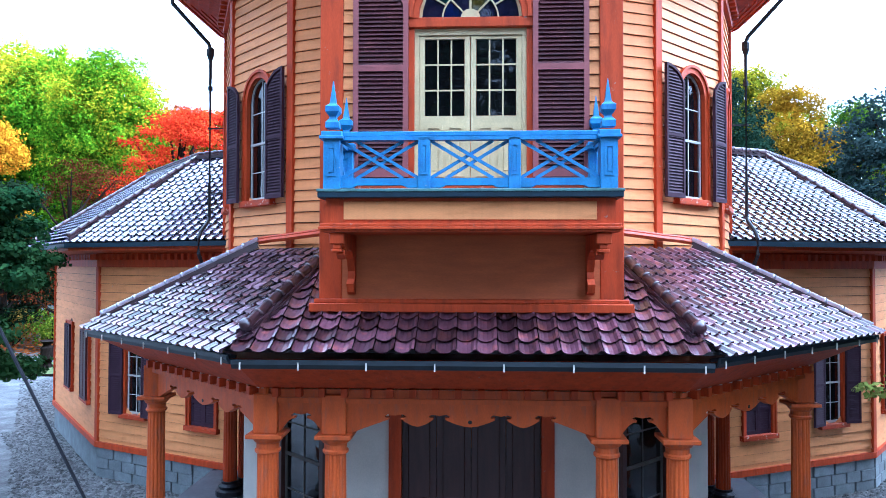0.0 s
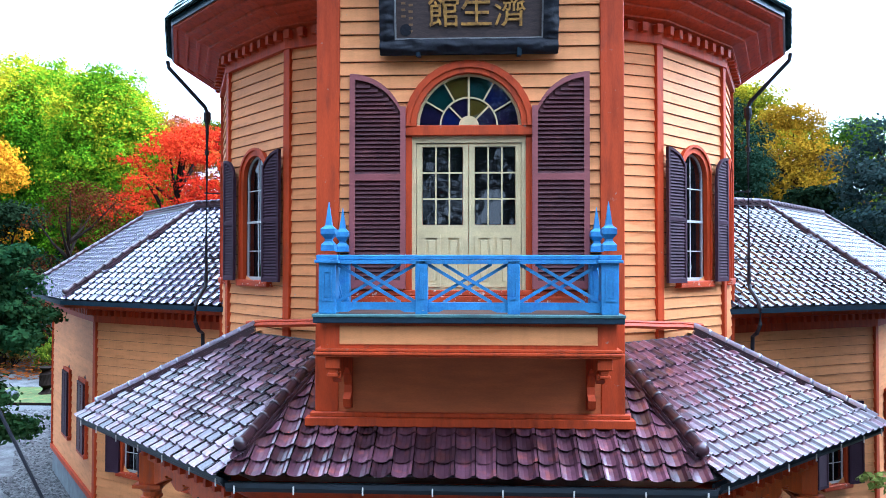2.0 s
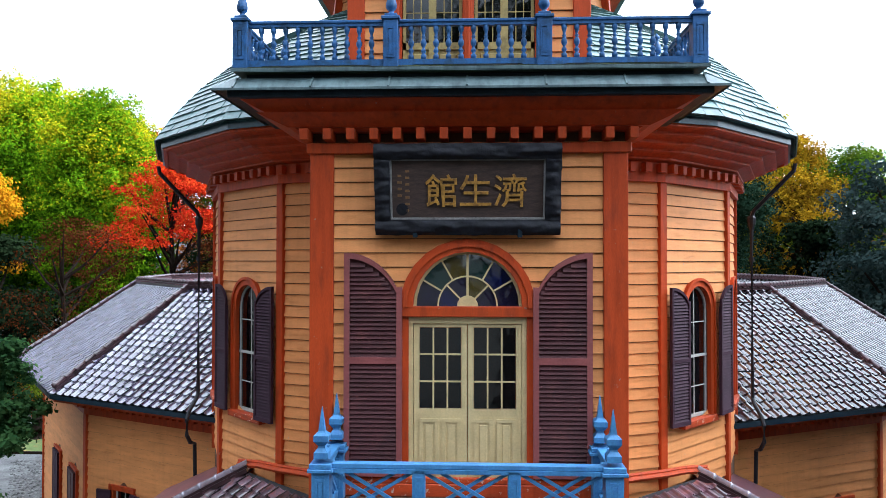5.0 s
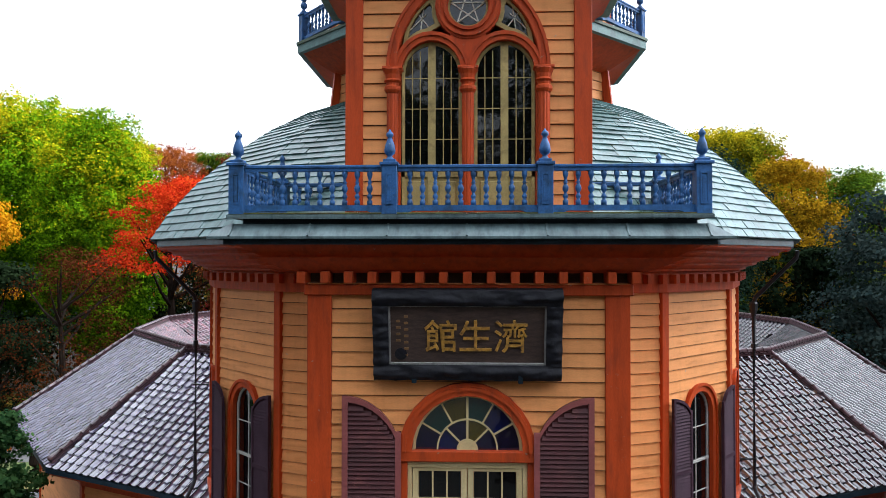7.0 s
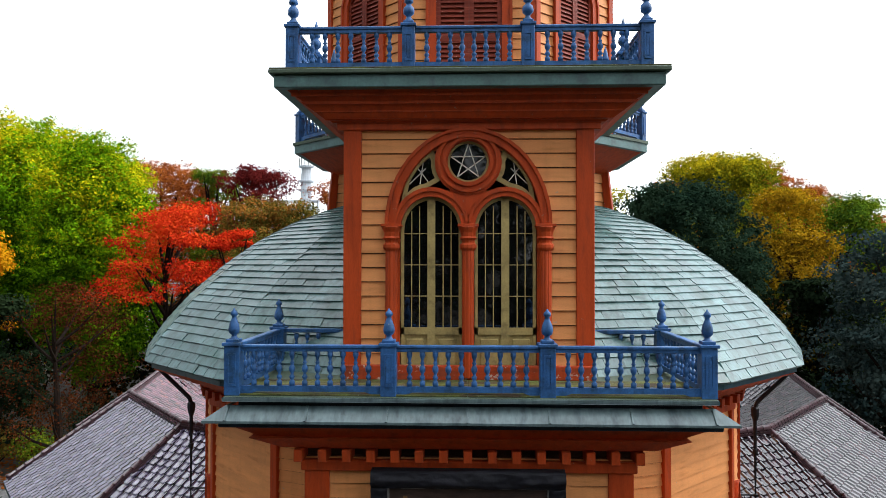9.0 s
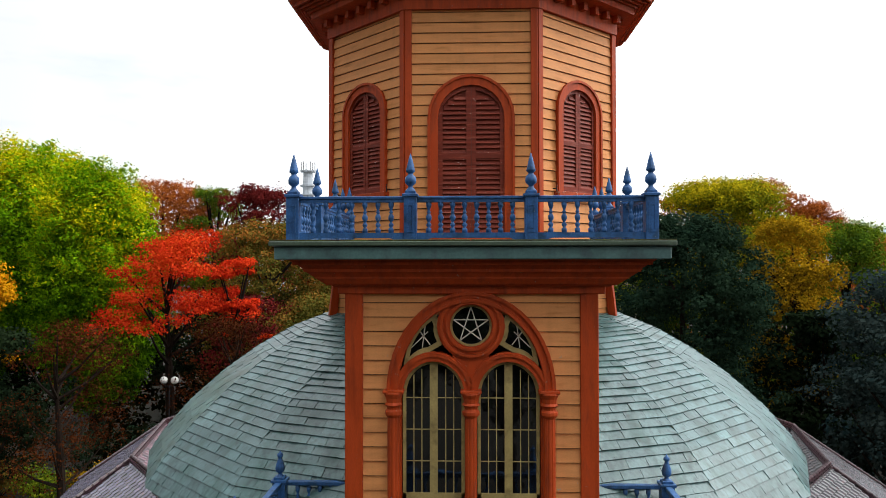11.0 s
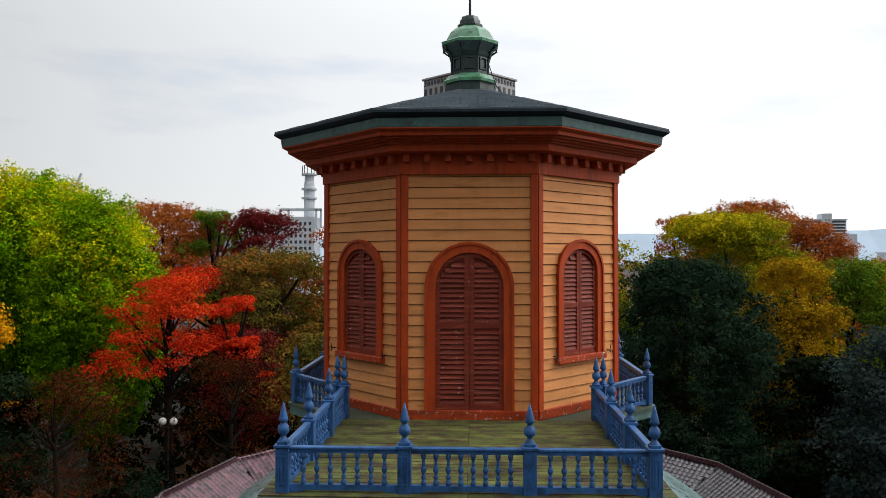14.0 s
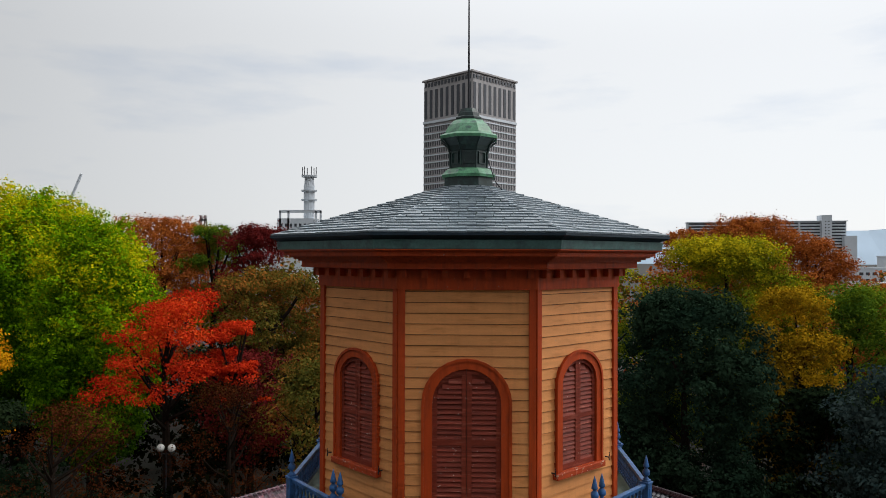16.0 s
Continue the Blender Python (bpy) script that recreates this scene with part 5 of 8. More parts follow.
band(bm, [(1.36 * x, CZ + (z - CZ) * 1.36) for x, z in circ[:-1]] + [(1.36 * circ[0][0], CZ)], [(1.5 * x, CZ + (z - CZ) * 1.5) for x, z in circ[:-1]] + [(1.5 * circ[0][0], CZ)], -0.08, -0.04)
part("roundel_moulding", bm, TRIM, twin)
bm = B()
prism(bm, [(-0.08, 14.55), (0.08, 14.55), (0.24, 14.9), (0.26, 15.02), (0.0, 14.96), (-0.26, 15.02), (-0.24, 14.9)], -0.03, 0.09)
box(bm, -0.075, 0.075, -0.035, 0.09, 12.36, 14.75)
for s in (-1, 1):
    box(bm, min(s * 0.96, s * 1.05), max(s * 0.96, s * 1.05), -0.02, 0.09, 12.36, 14.6)
part("mullion", bm, TRIM, twin)
bm = B()
band(bm, [(0.9 * x, CZ + (z - CZ) * 0.9) for x, z in circ[:-1]] + [(0.9 * circ[0][0], CZ)], circ, 0.02, 0.08)
part("roundel_sash", bm, OLIVE_PAINT, twin)
bm = B()
star = [(0.255 * math.sin(2 * math.pi * i / 5), CZ + 0.255 * math.cos(2 * math.pi * i / 5)) for i in range(5)]
for i in range(5):
    p, q = star[i], star[(i + 2) % 5]
    bar(bm, (p[0], 0.05, p[1]), (q[0], 0.05, q[1]), 0.02, 0.016)
part("star_bar", bm, PLASTER, twin, "pale star-shaped glazing bars")
bm = B()
prism(bm, circ[:-1], 0.062, 0.068)
pane(twin, bm)
for s in (-1, 1):
    # side light between the great arch, the small arch and the roundel
    outer = [(1.0 * math.cos(radians(q)), 14.5 + 1.22 * math.sin(radians(q))) for q in range(27, 61, 3)]
    inner = [(0.47 * math.cos(radians(q)), CZ + 0.47 * math.sin(radians(q))) for q in (8, -6, -20, -32)]
    under = [(0.52 + 0.56 * math.cos(radians(q)), 14.45 + 0.61 * math.sin(radians(q))) for q in (84, 74, 64, 54, 44)]
    pts = [(s * x, z) for x, z in outer + inner + under]
    cxm, czm = sum(p[0] for p in pts) / len(pts), sum(p[1] for p in pts) / len(pts)
    ring = pts + [pts[0]]
    bm = B()
    grow = lambda k: [(cxm + (x - cxm) * k, czm + (z - czm) * k) for x, z in ring]
    band(bm, grow(0.74), grow(1.06), 0.0, 0.08)
    part("side_light_frame", bm, OLIVE_PAINT, twin, "olive side light frame")
    bm = B()
    prism(bm, grow(0.8)[:-1], 0.06, 0.066)
    pane(twin, bm)
    bm = B()
    for a, b in (((0.57, 15.14), (0.74, 15.36)), ((0.83, 15.1), (0.60, 15.32)), ((0.68, 15.1), (0.63, 15.46))):
        bar(bm, (s * a[0], 0.045, a[1]), (s * b[0], 0.045, b[1]), 0.018, 0.014)
    part("side_light_bar", bm, PLASTER, twin)
for s, op in zip((-1, 1), subs):
    c = op["cx"]
    bm = B()
    band(bm, arch_line(op, -0.045), arch_line(op), 0.04, 0.1)
    box(bm, c - 0.055, c + 0.055, 0.035, 0.1, 12.4, 14.9)
    box(bm, c - NW, c + NW, 0.04, 0.1, 12.38, 12.48)
    box(bm, c - NW, c + NW, 0.04, 0.1, 12.98, 13.08)
    case = part("casement", bm, OLIVE_PAINT, twin, "olive-cream casement")
    for q in (-1, 1):
        bm = B()
        for i in (1, 2):
            x = c + q * (0.055 + 0.335 * i / 3)
            box(bm, x - 0.007, x + 0.007, 0.05, 0.085, 13.08, 14.86 - 0.07 * i)
        for z in (13.52, 13.96, 14.4):
            box(bm, min(c + q * 0.055, c + q * (NW - 0.04)), max(c + q * 0.055, c + q * (NW - 0.04)), 0.052, 0.083, z - 0.006, z + 0.006)
        part("glazing_bar", bm, OLIVE_PAINT, case)
        bm = B()
        xa, xb = sorted((c + q * 0.1, c + q * (NW - 0.08)))
        box(bm, c + min(q * 0.055, q * (NW - 0.04)), c + max(q * 0.055, q * (NW - 0.04)), 0.07, 0.09, 12.48, 12.98)
        box(bm, xa, xb, 0.05, 0.075, 12.54, 12.92, 0.012)
        part("door_panel", bm, OLIVE_PAINT, case)
    bm = B()
    prism(bm, arch_line(dict(op, zb=13.05), -0.02)[::-1], 0.065, 0.07)
    pane(case, bm)


def fluted(bm, r, z0, z1, flutes=16, cx=0.0, cy=0.0, taper=1.0):
    rows = []
    for z, k in ((z0, 1.0), (z1, taper)):
        row = []
        for i in range(flutes * 3):
            a = 2 * math.pi * i / (flutes * 3)
            q = r * k * (0.9 if i % 3 == 0 else 1.0)
            row.append(bm.verts.new((cx + q * math.cos(a), cy + q * math.sin(a), z)))
        rows.append(row)
    n = len(rows[0])
    for i in range(n):
        bm.faces.new((rows[0][i], rows[0][(i + 1) % n], rows[1][(i + 1) % n], rows[1][i]))
    bm.faces.new(rows[1])
    bm.faces.new(rows[0][::-1])


for x in (-1.07, 0.0, 1.07):
    col = thing("colonnette", None)
    col.parent = twin
    col.matrix_local = Matrix.Translation((x, -0.07, 0))
    bm = B()
    fluted(bm, 0.085, 12.4, 14.18, 10)
    part("shaft", bm, TRIM, col)
    bm = B()
    lathe(bm, [(0.095, 14.16), (0.12, 14.2), (0.12, 14.24), (0.09, 14.27), (0.095, 14.3), (0.125, 14.33), (0.1, 14.36), (0.11, 14.42), (0.14, 14.48), (0.135, 14.5)], 12)
    box(bm, -0.145, 0.145, -0.1, 0.12, 14.49, 14.53, 0.008)
    part("capital", bm, TRIM, col, "carved leafy capital")
bm = B()
box(bm, -NB + 0.02, NB - 0.02, YN - 0.09, YN + 0.02, 12.36, 12.56, 0.01)
tagged(part("baseboard", bm, TRIM_WORN), "red base board of the neck bay", "trim", kind="structure")
# soffit bars of the top balcony
for i in range(4):
    f = (i + 0.6) / 4.4
    z = 15.95 + (16.36 - 15.95) * f
    x = 1.9 + (2.5 - 1.9) * f
    y = YN - 0.08 + (0.36 - YN + 0.08) * f
    bm = B()
    box(bm, -x - 0.012, x + 0.012, y - 0.02, y + 0.03, z - 0.03, z + 0.01)
    tagged(part("soffit_moulding", bm, TRIM), "red-brown soffit moulding", "trim", kind="structure")

# ================================================================ porch below
def column(x, y, z0, z1, r, mat):
    c = thing("porch_column", Matrix.Translation((x, y, 0)), "orange-red fluted wooden porch column", "column", "porch columns")
    bm = B()
    fluted(bm, r, z0 + 0.3, z1 - 0.28, 14, taper=0.9)
    part("shaft", bm, mat, c)
    bm = B()
    lathe(bm, [(r * 1.0, z1 - 0.29), (r * 1.12, z1 - 0.27), (r * 1.12, z1 - 0.24), (r * 0.98, z1 - 0.22), (r * 0.98, z1 - 0.15), (r * 1.2, z1 - 0.12), (r * 1.45, z1 - 0.05)], 20)
    box(bm, -r * 1.55, r * 1.55, -r * 1.55, r * 1.55, z1 - 0.06, z1, 0.008)
    part("capital", bm, mat, c)
    bm = B()
    lathe(bm, [(r * 2.0, z0), (r * 2.0, z0 + 0.1), (r * 1.5, z0 + 0.14), (r * 1.65, z0 + 0.2), (r * 1.2, z0 + 0.25), (r * 1.3, z0 + 0.3)], 16)
    part("base", bm, PIPE, c, "black moulded stone base")
    return c


ORANGE = material("orange_red_paint", (0.50, 0.09, 0.012), 0.5, spec=0.3, vary=0.15, scale=2.5, grain=35, stretch=(3, 3, 0.7), second=(0.36, 0.09, 0.035), second_amount=0.4)
PF = 0.9
for s in (-1, 1):
    for x, y in ((1.9, 0.2), (2.87, 0.2), (5.72, 2.97)):
        column(s * x, y, PF, 3.5, 0.165, ORANGE)
    for x, y in ((5.25, 5.6), (5.02, 5.9)):
        column(s * x, y, PF, 3.5, 0.15, TRIM)


def scallop(L, notches, low=3.60, arch=False):
    """The lower outline of a frieze board: scallops that rise to small curled notches."""
    key = [(0.0, low - 0.13), (0.17, low - 0.13)]
    stops = [0.17] + list(notches) + [L - 0.17]
    for i, c in enumerate(notches):
        prev = stops[i]
        gap = c - 0.085 - prev
        end = i == 0
        for k in range(1, 9):
            f = k / 8
            if end:
                z = low - 0.13 + 0.23 * (math.sin(f * math.pi / 2) if arch else f) ** 0.9
            else:
                z = low + 0.1 * abs(2 * f - 1) ** 1.6
            key.append((prev + (0.085 if i else 0.0) + (gap - (0.085 if i else 0.0)) * f, z))
        key += [(c - 0.08, low + 0.125), (c - 0.135, low + 0.125), (c - 0.15, low + 0.145), (c - 0.1, low + 0.172), (c - 0.03, low + 0.16), (c, low + 0.15),
                (c + 0.03, low + 0.16), (c + 0.1, low + 0.172), (c + 0.15, low + 0.145), (c + 0.135, low + 0.125), (c + 0.08, low + 0.125), (c + 0.085, low + 0.1)]
    prev = notches[-1] + 0.085
    for k in range(1, 9):
        f = 1 - k / 8
        key.append((L - 0.17 - (L - 0.17 - prev) * f, low - 0.13 + 0.23 * (math.sin(f * math.pi / 2) if arch else f) ** 0.9))
    return key + [(L, low - 0.13)]


def frieze_board(a, b, notches, holes=(), ends=(0.1, 0.1), dz=0.0):
    a, b = Vector((*a, 0)), Vector((*b, 0))
    L = (b - a).length
    notches = [L / 2 + u for u in notches]
    m = Matrix.Translation(a) @ Matrix.Rotation(math.atan2(b.y - a.y, b.x - a.x), 4, 'Z')
    bm = B()
    prism(bm, scallop(L, notches, arch=len(notches) == 1) + [(L, 4.0), (0, 4.0)], -0.05, 0.05)
    ob = part("frieze_board", bm, ORANGE)
    ob.matrix_world = m
    tagged(ob, "orange-red porch frieze board with a scalloped edge", "trim", kind="structure")
    # Black discs on the board stand in for the darkness of drilled holes.
    for u in holes:
        bm = B()
        lathe(bm, [(0.028, 0), (0.028, 0.006)], 12)
        bm.transform(Matrix.Translation((L / 2 + u, -0.05, 3.67)) @ Matrix.Rotation(math.pi / 2, 4, 'X'))
        part("hole", bm, PIPE, ob, "black disc standing in for a drilled hole")
    bm = B()
    box(bm, -ends[0], L + ends[1], -0.1, 0.1, 3.96 + dz, 4.24 + dz)
    box(bm, -ends[0] * 0.9, L + ends[1] * 0.9, -0.13, -0.09, 3.93 + dz, 4.0 + dz)
    cornice = part("cornice", bm, ORANGE)
    cornice.matrix_world = m
    tagged(cornice, "orange-red cornice of the porch", "trim", kind="structure")
    bm = B()
    box(bm, -0.045, 0.045, -0.24, -0.08, 4.03, 4.15)
    me = mesh_of("dentil", bm, TRIM)
    n = int(L / 0.30)
    for i in range(n):
        share("dentil", me, cornice, Matrix.Translation(((i + 0.5) * L / n, 0, 0)))


frieze_board((-2.87, 0.2), (-1.9, 0.2), (0.0,), ends=(0.1, 0.0))
frieze_board((-1.9, 0.2), (1.9, 0.2), (-1.05, -0.43, 0.43, 1.05), (0.0,), ends=(0.0, 0.0))
frieze_board((1.9, 0.2), (2.87, 0.2), (0.0,), ends=(0.0, 0.1))
for s in (-1, 1):
    ends = ((2.87, 0.2), (5.72, 2.97), (5.25, 5.6))
    for a, b, nt, hl, dz in ((ends[0], ends[1], (-1.15, -0.45, 0.45, 1.15), (0.0,), -0.003), (ends[1], ends[2], (-0.5, 0.5), (0.0,), -0.006)):
        a, b = (s * a[0], a[1]), (s * b[0], b[1])
        if s < 0:
            a, b = b, a
        frieze_board(a, b, nt, hl, dz=dz)
for s in (-1, 1):
    for x, y in ((1.9, 0.2), (2.87, 0.2), (5.72, 2.97)):
        bm = B()
        box(bm, s * x - 0.17, s * x + 0.17, y - 0.17, y + 0.17, 3.5, 4.05, 0.01)
        tagged(part("column_block", bm, ORANGE), "orange-red block over a porch column", "trim", kind="structure")
# soffit and ceiling of the porch
bm = B()
eave = [(-FX, FY), (-EX, EY), (EX, EY), (FX, FY)]
beam = [(-5.95, 3.0), (-2.95, 0.02), (2.95, 0.02), (5.95, 3.0)]
for i in range(3):
    q = [(*eave[i], 4.6), (*eave[i + 1], 4.6), (*beam[i + 1], 4.15), (*beam[i], 4.15)]
    bm.faces.new([bm.verts.new(c) for c in q])
    bm.faces.new([bm.verts.new((x, y, z + 0.05)) for x, y, z in q][::-1])
tagged(part("soffit_porch", bm, TRIM), "red-brown porch soffit", "ceiling", kind="structure")
bm = B()
flat_prism(bm, [(-5.9, 3.0), (-2.95, 0.1), (2.95, 0.1), (5.9, 3.0), (5.6, 6.6), (-5.6, 6.6)], 4.12, 4.16)
tagged(part("ceiling_porch", bm, PLASTER), "white porch ceiling", "ceiling", kind="structure")
bm = B()
flat_prism(bm, [(-6.3, 3.0), (-3.2, -0.25), (3.2, -0.25), (6.3, 3.0), (6.3, 7.4), (-6.3, 7.4)], 0.0, PF)
tagged(part("floor_porch", bm, DARKSTONE), "dark stone porch floor", "floor", kind="structure")
# walls behind the porch
POP = dict(cx=0.0, w=2.3, zb=PF, zs=3.75, rise=0.0)
wall("wall_porch_front", Matrix.Translation((0, 2.0, 0)), -2.27, 2.27, PF, 4.15, 0, [POP], label="white plastered porch wall", mat=PLASTER)
d2 = thing("door_2", Matrix.Translation((0, 2.0, 0)), "dark brown wooden entrance doors in a red-brown frame", "door", kind="structure")
bm = B()
band(bm, [(-1.15, PF), (-1.15, 3.75), (1.15, 3.75), (1.15, PF)], [(-1.36, PF), (-1.36, 3.96), (1.36, 3.96), (1.36, PF)], -0.05, 0.12)
part("door_frame", bm, TRIM, d2)
DARKWOOD = material("dark_stained_wood", (0.05, 0.018, 0.014), 0.45, vary=0.25, scale=3, stretch=(4, 4, 0.5))
for i in range(4):
    bm = B()
    x0 = -1.15 + i * 0.575
    box(bm, x0 + 0.005, x0 + 0.57, 0.1, 0.15, PF, 3.75)
    box(bm, x0 + 0.1, x0 + 0.47, 0.075, 0.1, 2.0, 3.55, 0.015)
    box(bm, x0 + 0.1, x0 + 0.47, 0.075, 0.1, 0.7, 1.8, 0.015)
    part("door_leaf", bm, DARKWOOD, d2)
for s in (-1, 1):
    a = s * radians(45)
    m = Matrix.Translation((s * 3.41, 3.16, 0)) @ Matrix.Rotation(a, 4, 'Z')
    op = dict(cx=-s * 0.59, w=1.25, zb=1.2, zs=3.6, rise=0.0)
    wall("wall_porch_side", m, -1.64, 1.64, PF, 4.15, 0, [op], label="white plastered angled porch wall", mat=PLASTER)
    win = thing(numbered("window"), m, "dark sash window behind the porch columns", "window", kind="structure")
    c = op["cx"]
    bm = B()
    band(bm, arch_line(op)[:], arch_line(op, 0.11), -0.05, 0.1)
    part("window_frame", bm, DARKWOOD, win)
    bm = B()
    band(bm, arch_line(op, -0.05), arch_line(op), 0.03, 0.08)
    box(bm, c - 0.58, c + 0.58, 0.03, 0.08, 2.4, 2.46)
    box(bm, c - 0.012, c + 0.012, 0.04, 0.07, 1.2, 3.6)
    for z in (1.8, 3.0):
        box(bm, c - 0.6, c + 0.6, 0.042, 0.068, z - 0.012, z + 0.012)
    part("sash", bm, DARKROOM, win)
    bm = B()
    box(bm, c - 0.6, c + 0.6, 0.055, 0.06, 1.22, 3.58)
    pane(win, bm)
# gutter with straps
for i in range(3):
    a, b = Vector((*eave[i], 0)), Vector((*eave[i + 1], 0))
    L = (b - a).length
    m = Matrix.Translation(a) @ Matrix.Rotation(math.atan2(b.y - a.y, b.x - a.x), 4, 'Z')
    bm = B()
    prism(bm, [(-0.09, 4.7), (-0.1, 4.64), (-0.06, 4.58), (0.0, 4.57), (0.05, 4.62), (0.05, 4.69), (0.03, 4.69), (0.02, 4.64), (-0.02, 4.6), (-0.06, 4.64), (-0.07, 4.7)], 0, L)
    bm.transform(Matrix(((0, 1, 0, 0), (1, 0, 0, 0), (0, 0, 1, 0), (0, 0, 0, 1))))
    gut = part("gutter_porch", bm, IRON)
    gut.matrix_world = m @ Matrix.Translation((0, 0, -0.055 if i == 1 else 0.0))
    tagged(gut, "dark blue-black porch gutter with bright straps", "gutter", kind="structure")
    n = int(L / 0.85)
    for j in range(n + 1):
        bm = B()
        x = min(max(j * L / n, 0.12), L - 0.12)
        box(bm, x - 0.009, x + 0.009, -0.112, -0.098, 4.57, 4.67)
        part("strap", bm, PLASTER, gut, "pale metal strap")
# ridges of the porch roof
def tile_ridge(name, a, b, r, mat, label, knob=True, step=0.26):
    """A ridge of half-round tiles on two flat courses."""
    a, b = Vector(a), Vector(b)
    rd = thing(name, None, label, "roof ridge", kind="structure")
    d = (b - a).normalized()
    for w, h0, h1 in ((r * 1.5, -0.04, 0.03), (r * 1.2, 0.034, 0.085)):
        bm = B()
        bar(bm, a + Vector((0, 0, (h0 + h1) / 2)), b + Vector((0, 0, (h0 + h1) / 2)), w * 2, h1 - h0)
        part("course", bm, TILE_RIDGE, rd)
    n = max(1, int((b - a).length / step))
    bm = B()
    L = (b - a).length / n
    tube(bm, [(0, 0, 0), (0, 0, 0.05), (0, 0, 0.051), (0, 0, L * 1.02)], [r * 1.12, r * 1.12, r, r * 0.96], 10)
    me = mesh_of("ridge_tile", bm, mat, True)
    q = d.to_track_quat('Z', 'Y').to_matrix().to_4x4()
    for i in range(n):
        share("ridge_tile", me, rd, Matrix.Translation(a + d * L * i + Vector((0, 0, 0.085 + r * 0.35))) @ q)
    if knob:
        bm = B()
        bmesh.ops.create_icosphere(bm, subdivisions=2, radius=r * 1.3)
        for v in bm.verts:
            v.co *= 1 + 0.18 * noise.noise(v.co * 14)
        bm.transform(Matrix.Translation(a + Vector((0, 0, 0.1 + r * 0.3))) @ Matrix.Diagonal((1, 1, 0.95, 1)))
        part("end_tile", bm, mat, rd, smooth=True)
    return rd


for s in (-1, 1):
    z = porch_z(EX, EY)
    f = 0.1
    pa = Vector((s * (EX + (HX - EX) * f), EY + (HY - EY) * f, 0))
    pa.z = porch_z(pa.x, pa.y) + 0.03
    tile_ridge("roof_hip", pa, (s * HX, HY, porch_z(HX, HY) + 0.03), 0.078, TILE_RIDGE, "hip ridge of glazed brown tiles on the porch roof")
    pa = Vector((s * (FX - 0.15), FY + 0.02, porch_z(FX - 0.15, FY) + 0.06))
    tile_ridge("roof_verge", (s * 6.65, 2.76, porch_z(FX, FY) + 0.08), (s * TX, TY, porch_z(TX, TY) + 0.05), 0.064, VERGE, "outer ridge of glazed grey tiles on the porch roof", knob=False, step=0.3)
    bm = B()
    for off, zz, r in ((-0.05, 0.1, 0.05), (-0.02, 0.16, 0.03)):
        tube(bm, [(s * x, y + off, porch_z(x, y) + zz) for x, y in ((2.12, 1.55), (2.16, 1.98), (2.7, 2.4), (3.26, 2.8), (3.7, 3.14), (4.15, 3.42))], r, 6)
    tagged(part("flashing", bm, TRIM), "red-brown moulded flashing where the porch roof meets the drum", "trim", kind="structure")

# ridges of the wings
def wing_pt(ap, k, z):
    r = ap / math.cos(math.pi / 14)
    a = math.pi * (2 * k + 1) / 14
    return Vector((CXW + r * math.sin(a), CW - r * math.cos(a), z))


for k in (-4, -3, -2, 1, 2, 3):
    tile_ridge("wing_hip", wing_pt(APW + 0.78, k, ZWE + 0.1), wing_pt(APW - 2.95, k, ZWR + 0.04), 0.065, TILE_RIDGE, "hip ridge of dark glazed tiles on the wing roof", knob=True, step=0.3)
for k in (-5, -4, -3, -2, 0, 1, 2, 3, 4):
    tile_ridge("wing_ridge", wing_pt(APW - 2.95, k, ZWR + 0.08), wing_pt(APW - 2.95, k + 1, ZWR + 0.08), 0.075, TILE_RIDGE, "main ridge of dark glazed tiles on the wing roof", knob=False, step=0.3)

# ================================================================ downpipes
for s in (-1, 1):
    dp = thing("downpipe", None, "dark iron rainwater downpipe with a hopper head", "pipe")
    bm = B()
    tube(bm, [(s * 6.92, 6.25, 12.0), (s * 6.9, 6.27, 11.85), (s * 6.16, 6.56, 11.0), (s * 6.12, 6.58, 10.86)], 0.045)
    part("swan_neck", bm, PIPE, dp)
    bm = B()
    lathe(bm, [(0.045, 10.6), (0.085, 10.72), (0.09, 10.86), (0.065, 10.9)], 8, s * 6.12, 6.58)
    part("hopper", bm, PIPE, dp)
    bm = B()
    tube(bm, [(s * 6.12, 6.58, 10.7), (s * 6.12, 6.58, 6.95), (s * 6.12, 6.5, 6.84), (s * 6.17, 6.2, 6.6), (s * 6.18, 6.1, 6.45), (s * 6.18, 6.1, 6.1), (s * 6.18, 6.3, 5.9), (s * 6.2, 6.6, 5.8), (s * 6.2, 6.66, 4.8)], 0.044)
    part("pipe", bm, PIPE, dp)
    bm = B()
    lathe(bm, [(0.058, 9.9), (0.058, 10.0)], 8, s * 6.12, 6.58)
    part("collar", bm, PIPE, dp)
    for z in (7.5, 9.0):
        bm = B()
        lathe(bm, [(0.056, z), (0.056, z + 0.04)], 8, s * 6.12, 6.58)
        box(bm, min(s * 5.8, s * 6.12), max(s * 5.8, s * 6.12), 6.57, 6.59, z, z + 0.03)
        part("clamp", bm, PIPE, dp)
# dentils of the wings
bm = B()
fw = B()
box(fw, -0.05, 0.05, -0.16, 0.0, ZWT + 0.18, ZWT + 0.33)
me = mesh_of("dentil", fw, TRIM)
holder = thing("dentil_row", None, "row of red-brown dentil blocks under the wing eave", "trim", kind="structure")
for k in (-2, -1, 1, 2):
    w = side_width(14, APW)
    n = int(w / 0.24)
    for i in range(n):
        share("dentil", me, holder, side_pose(14, APW + 0.05, k, cx=CXW, cy=CW) @ Matrix.Translation(((i + 0.5 - n / 2) * w / n, 0, 0)))

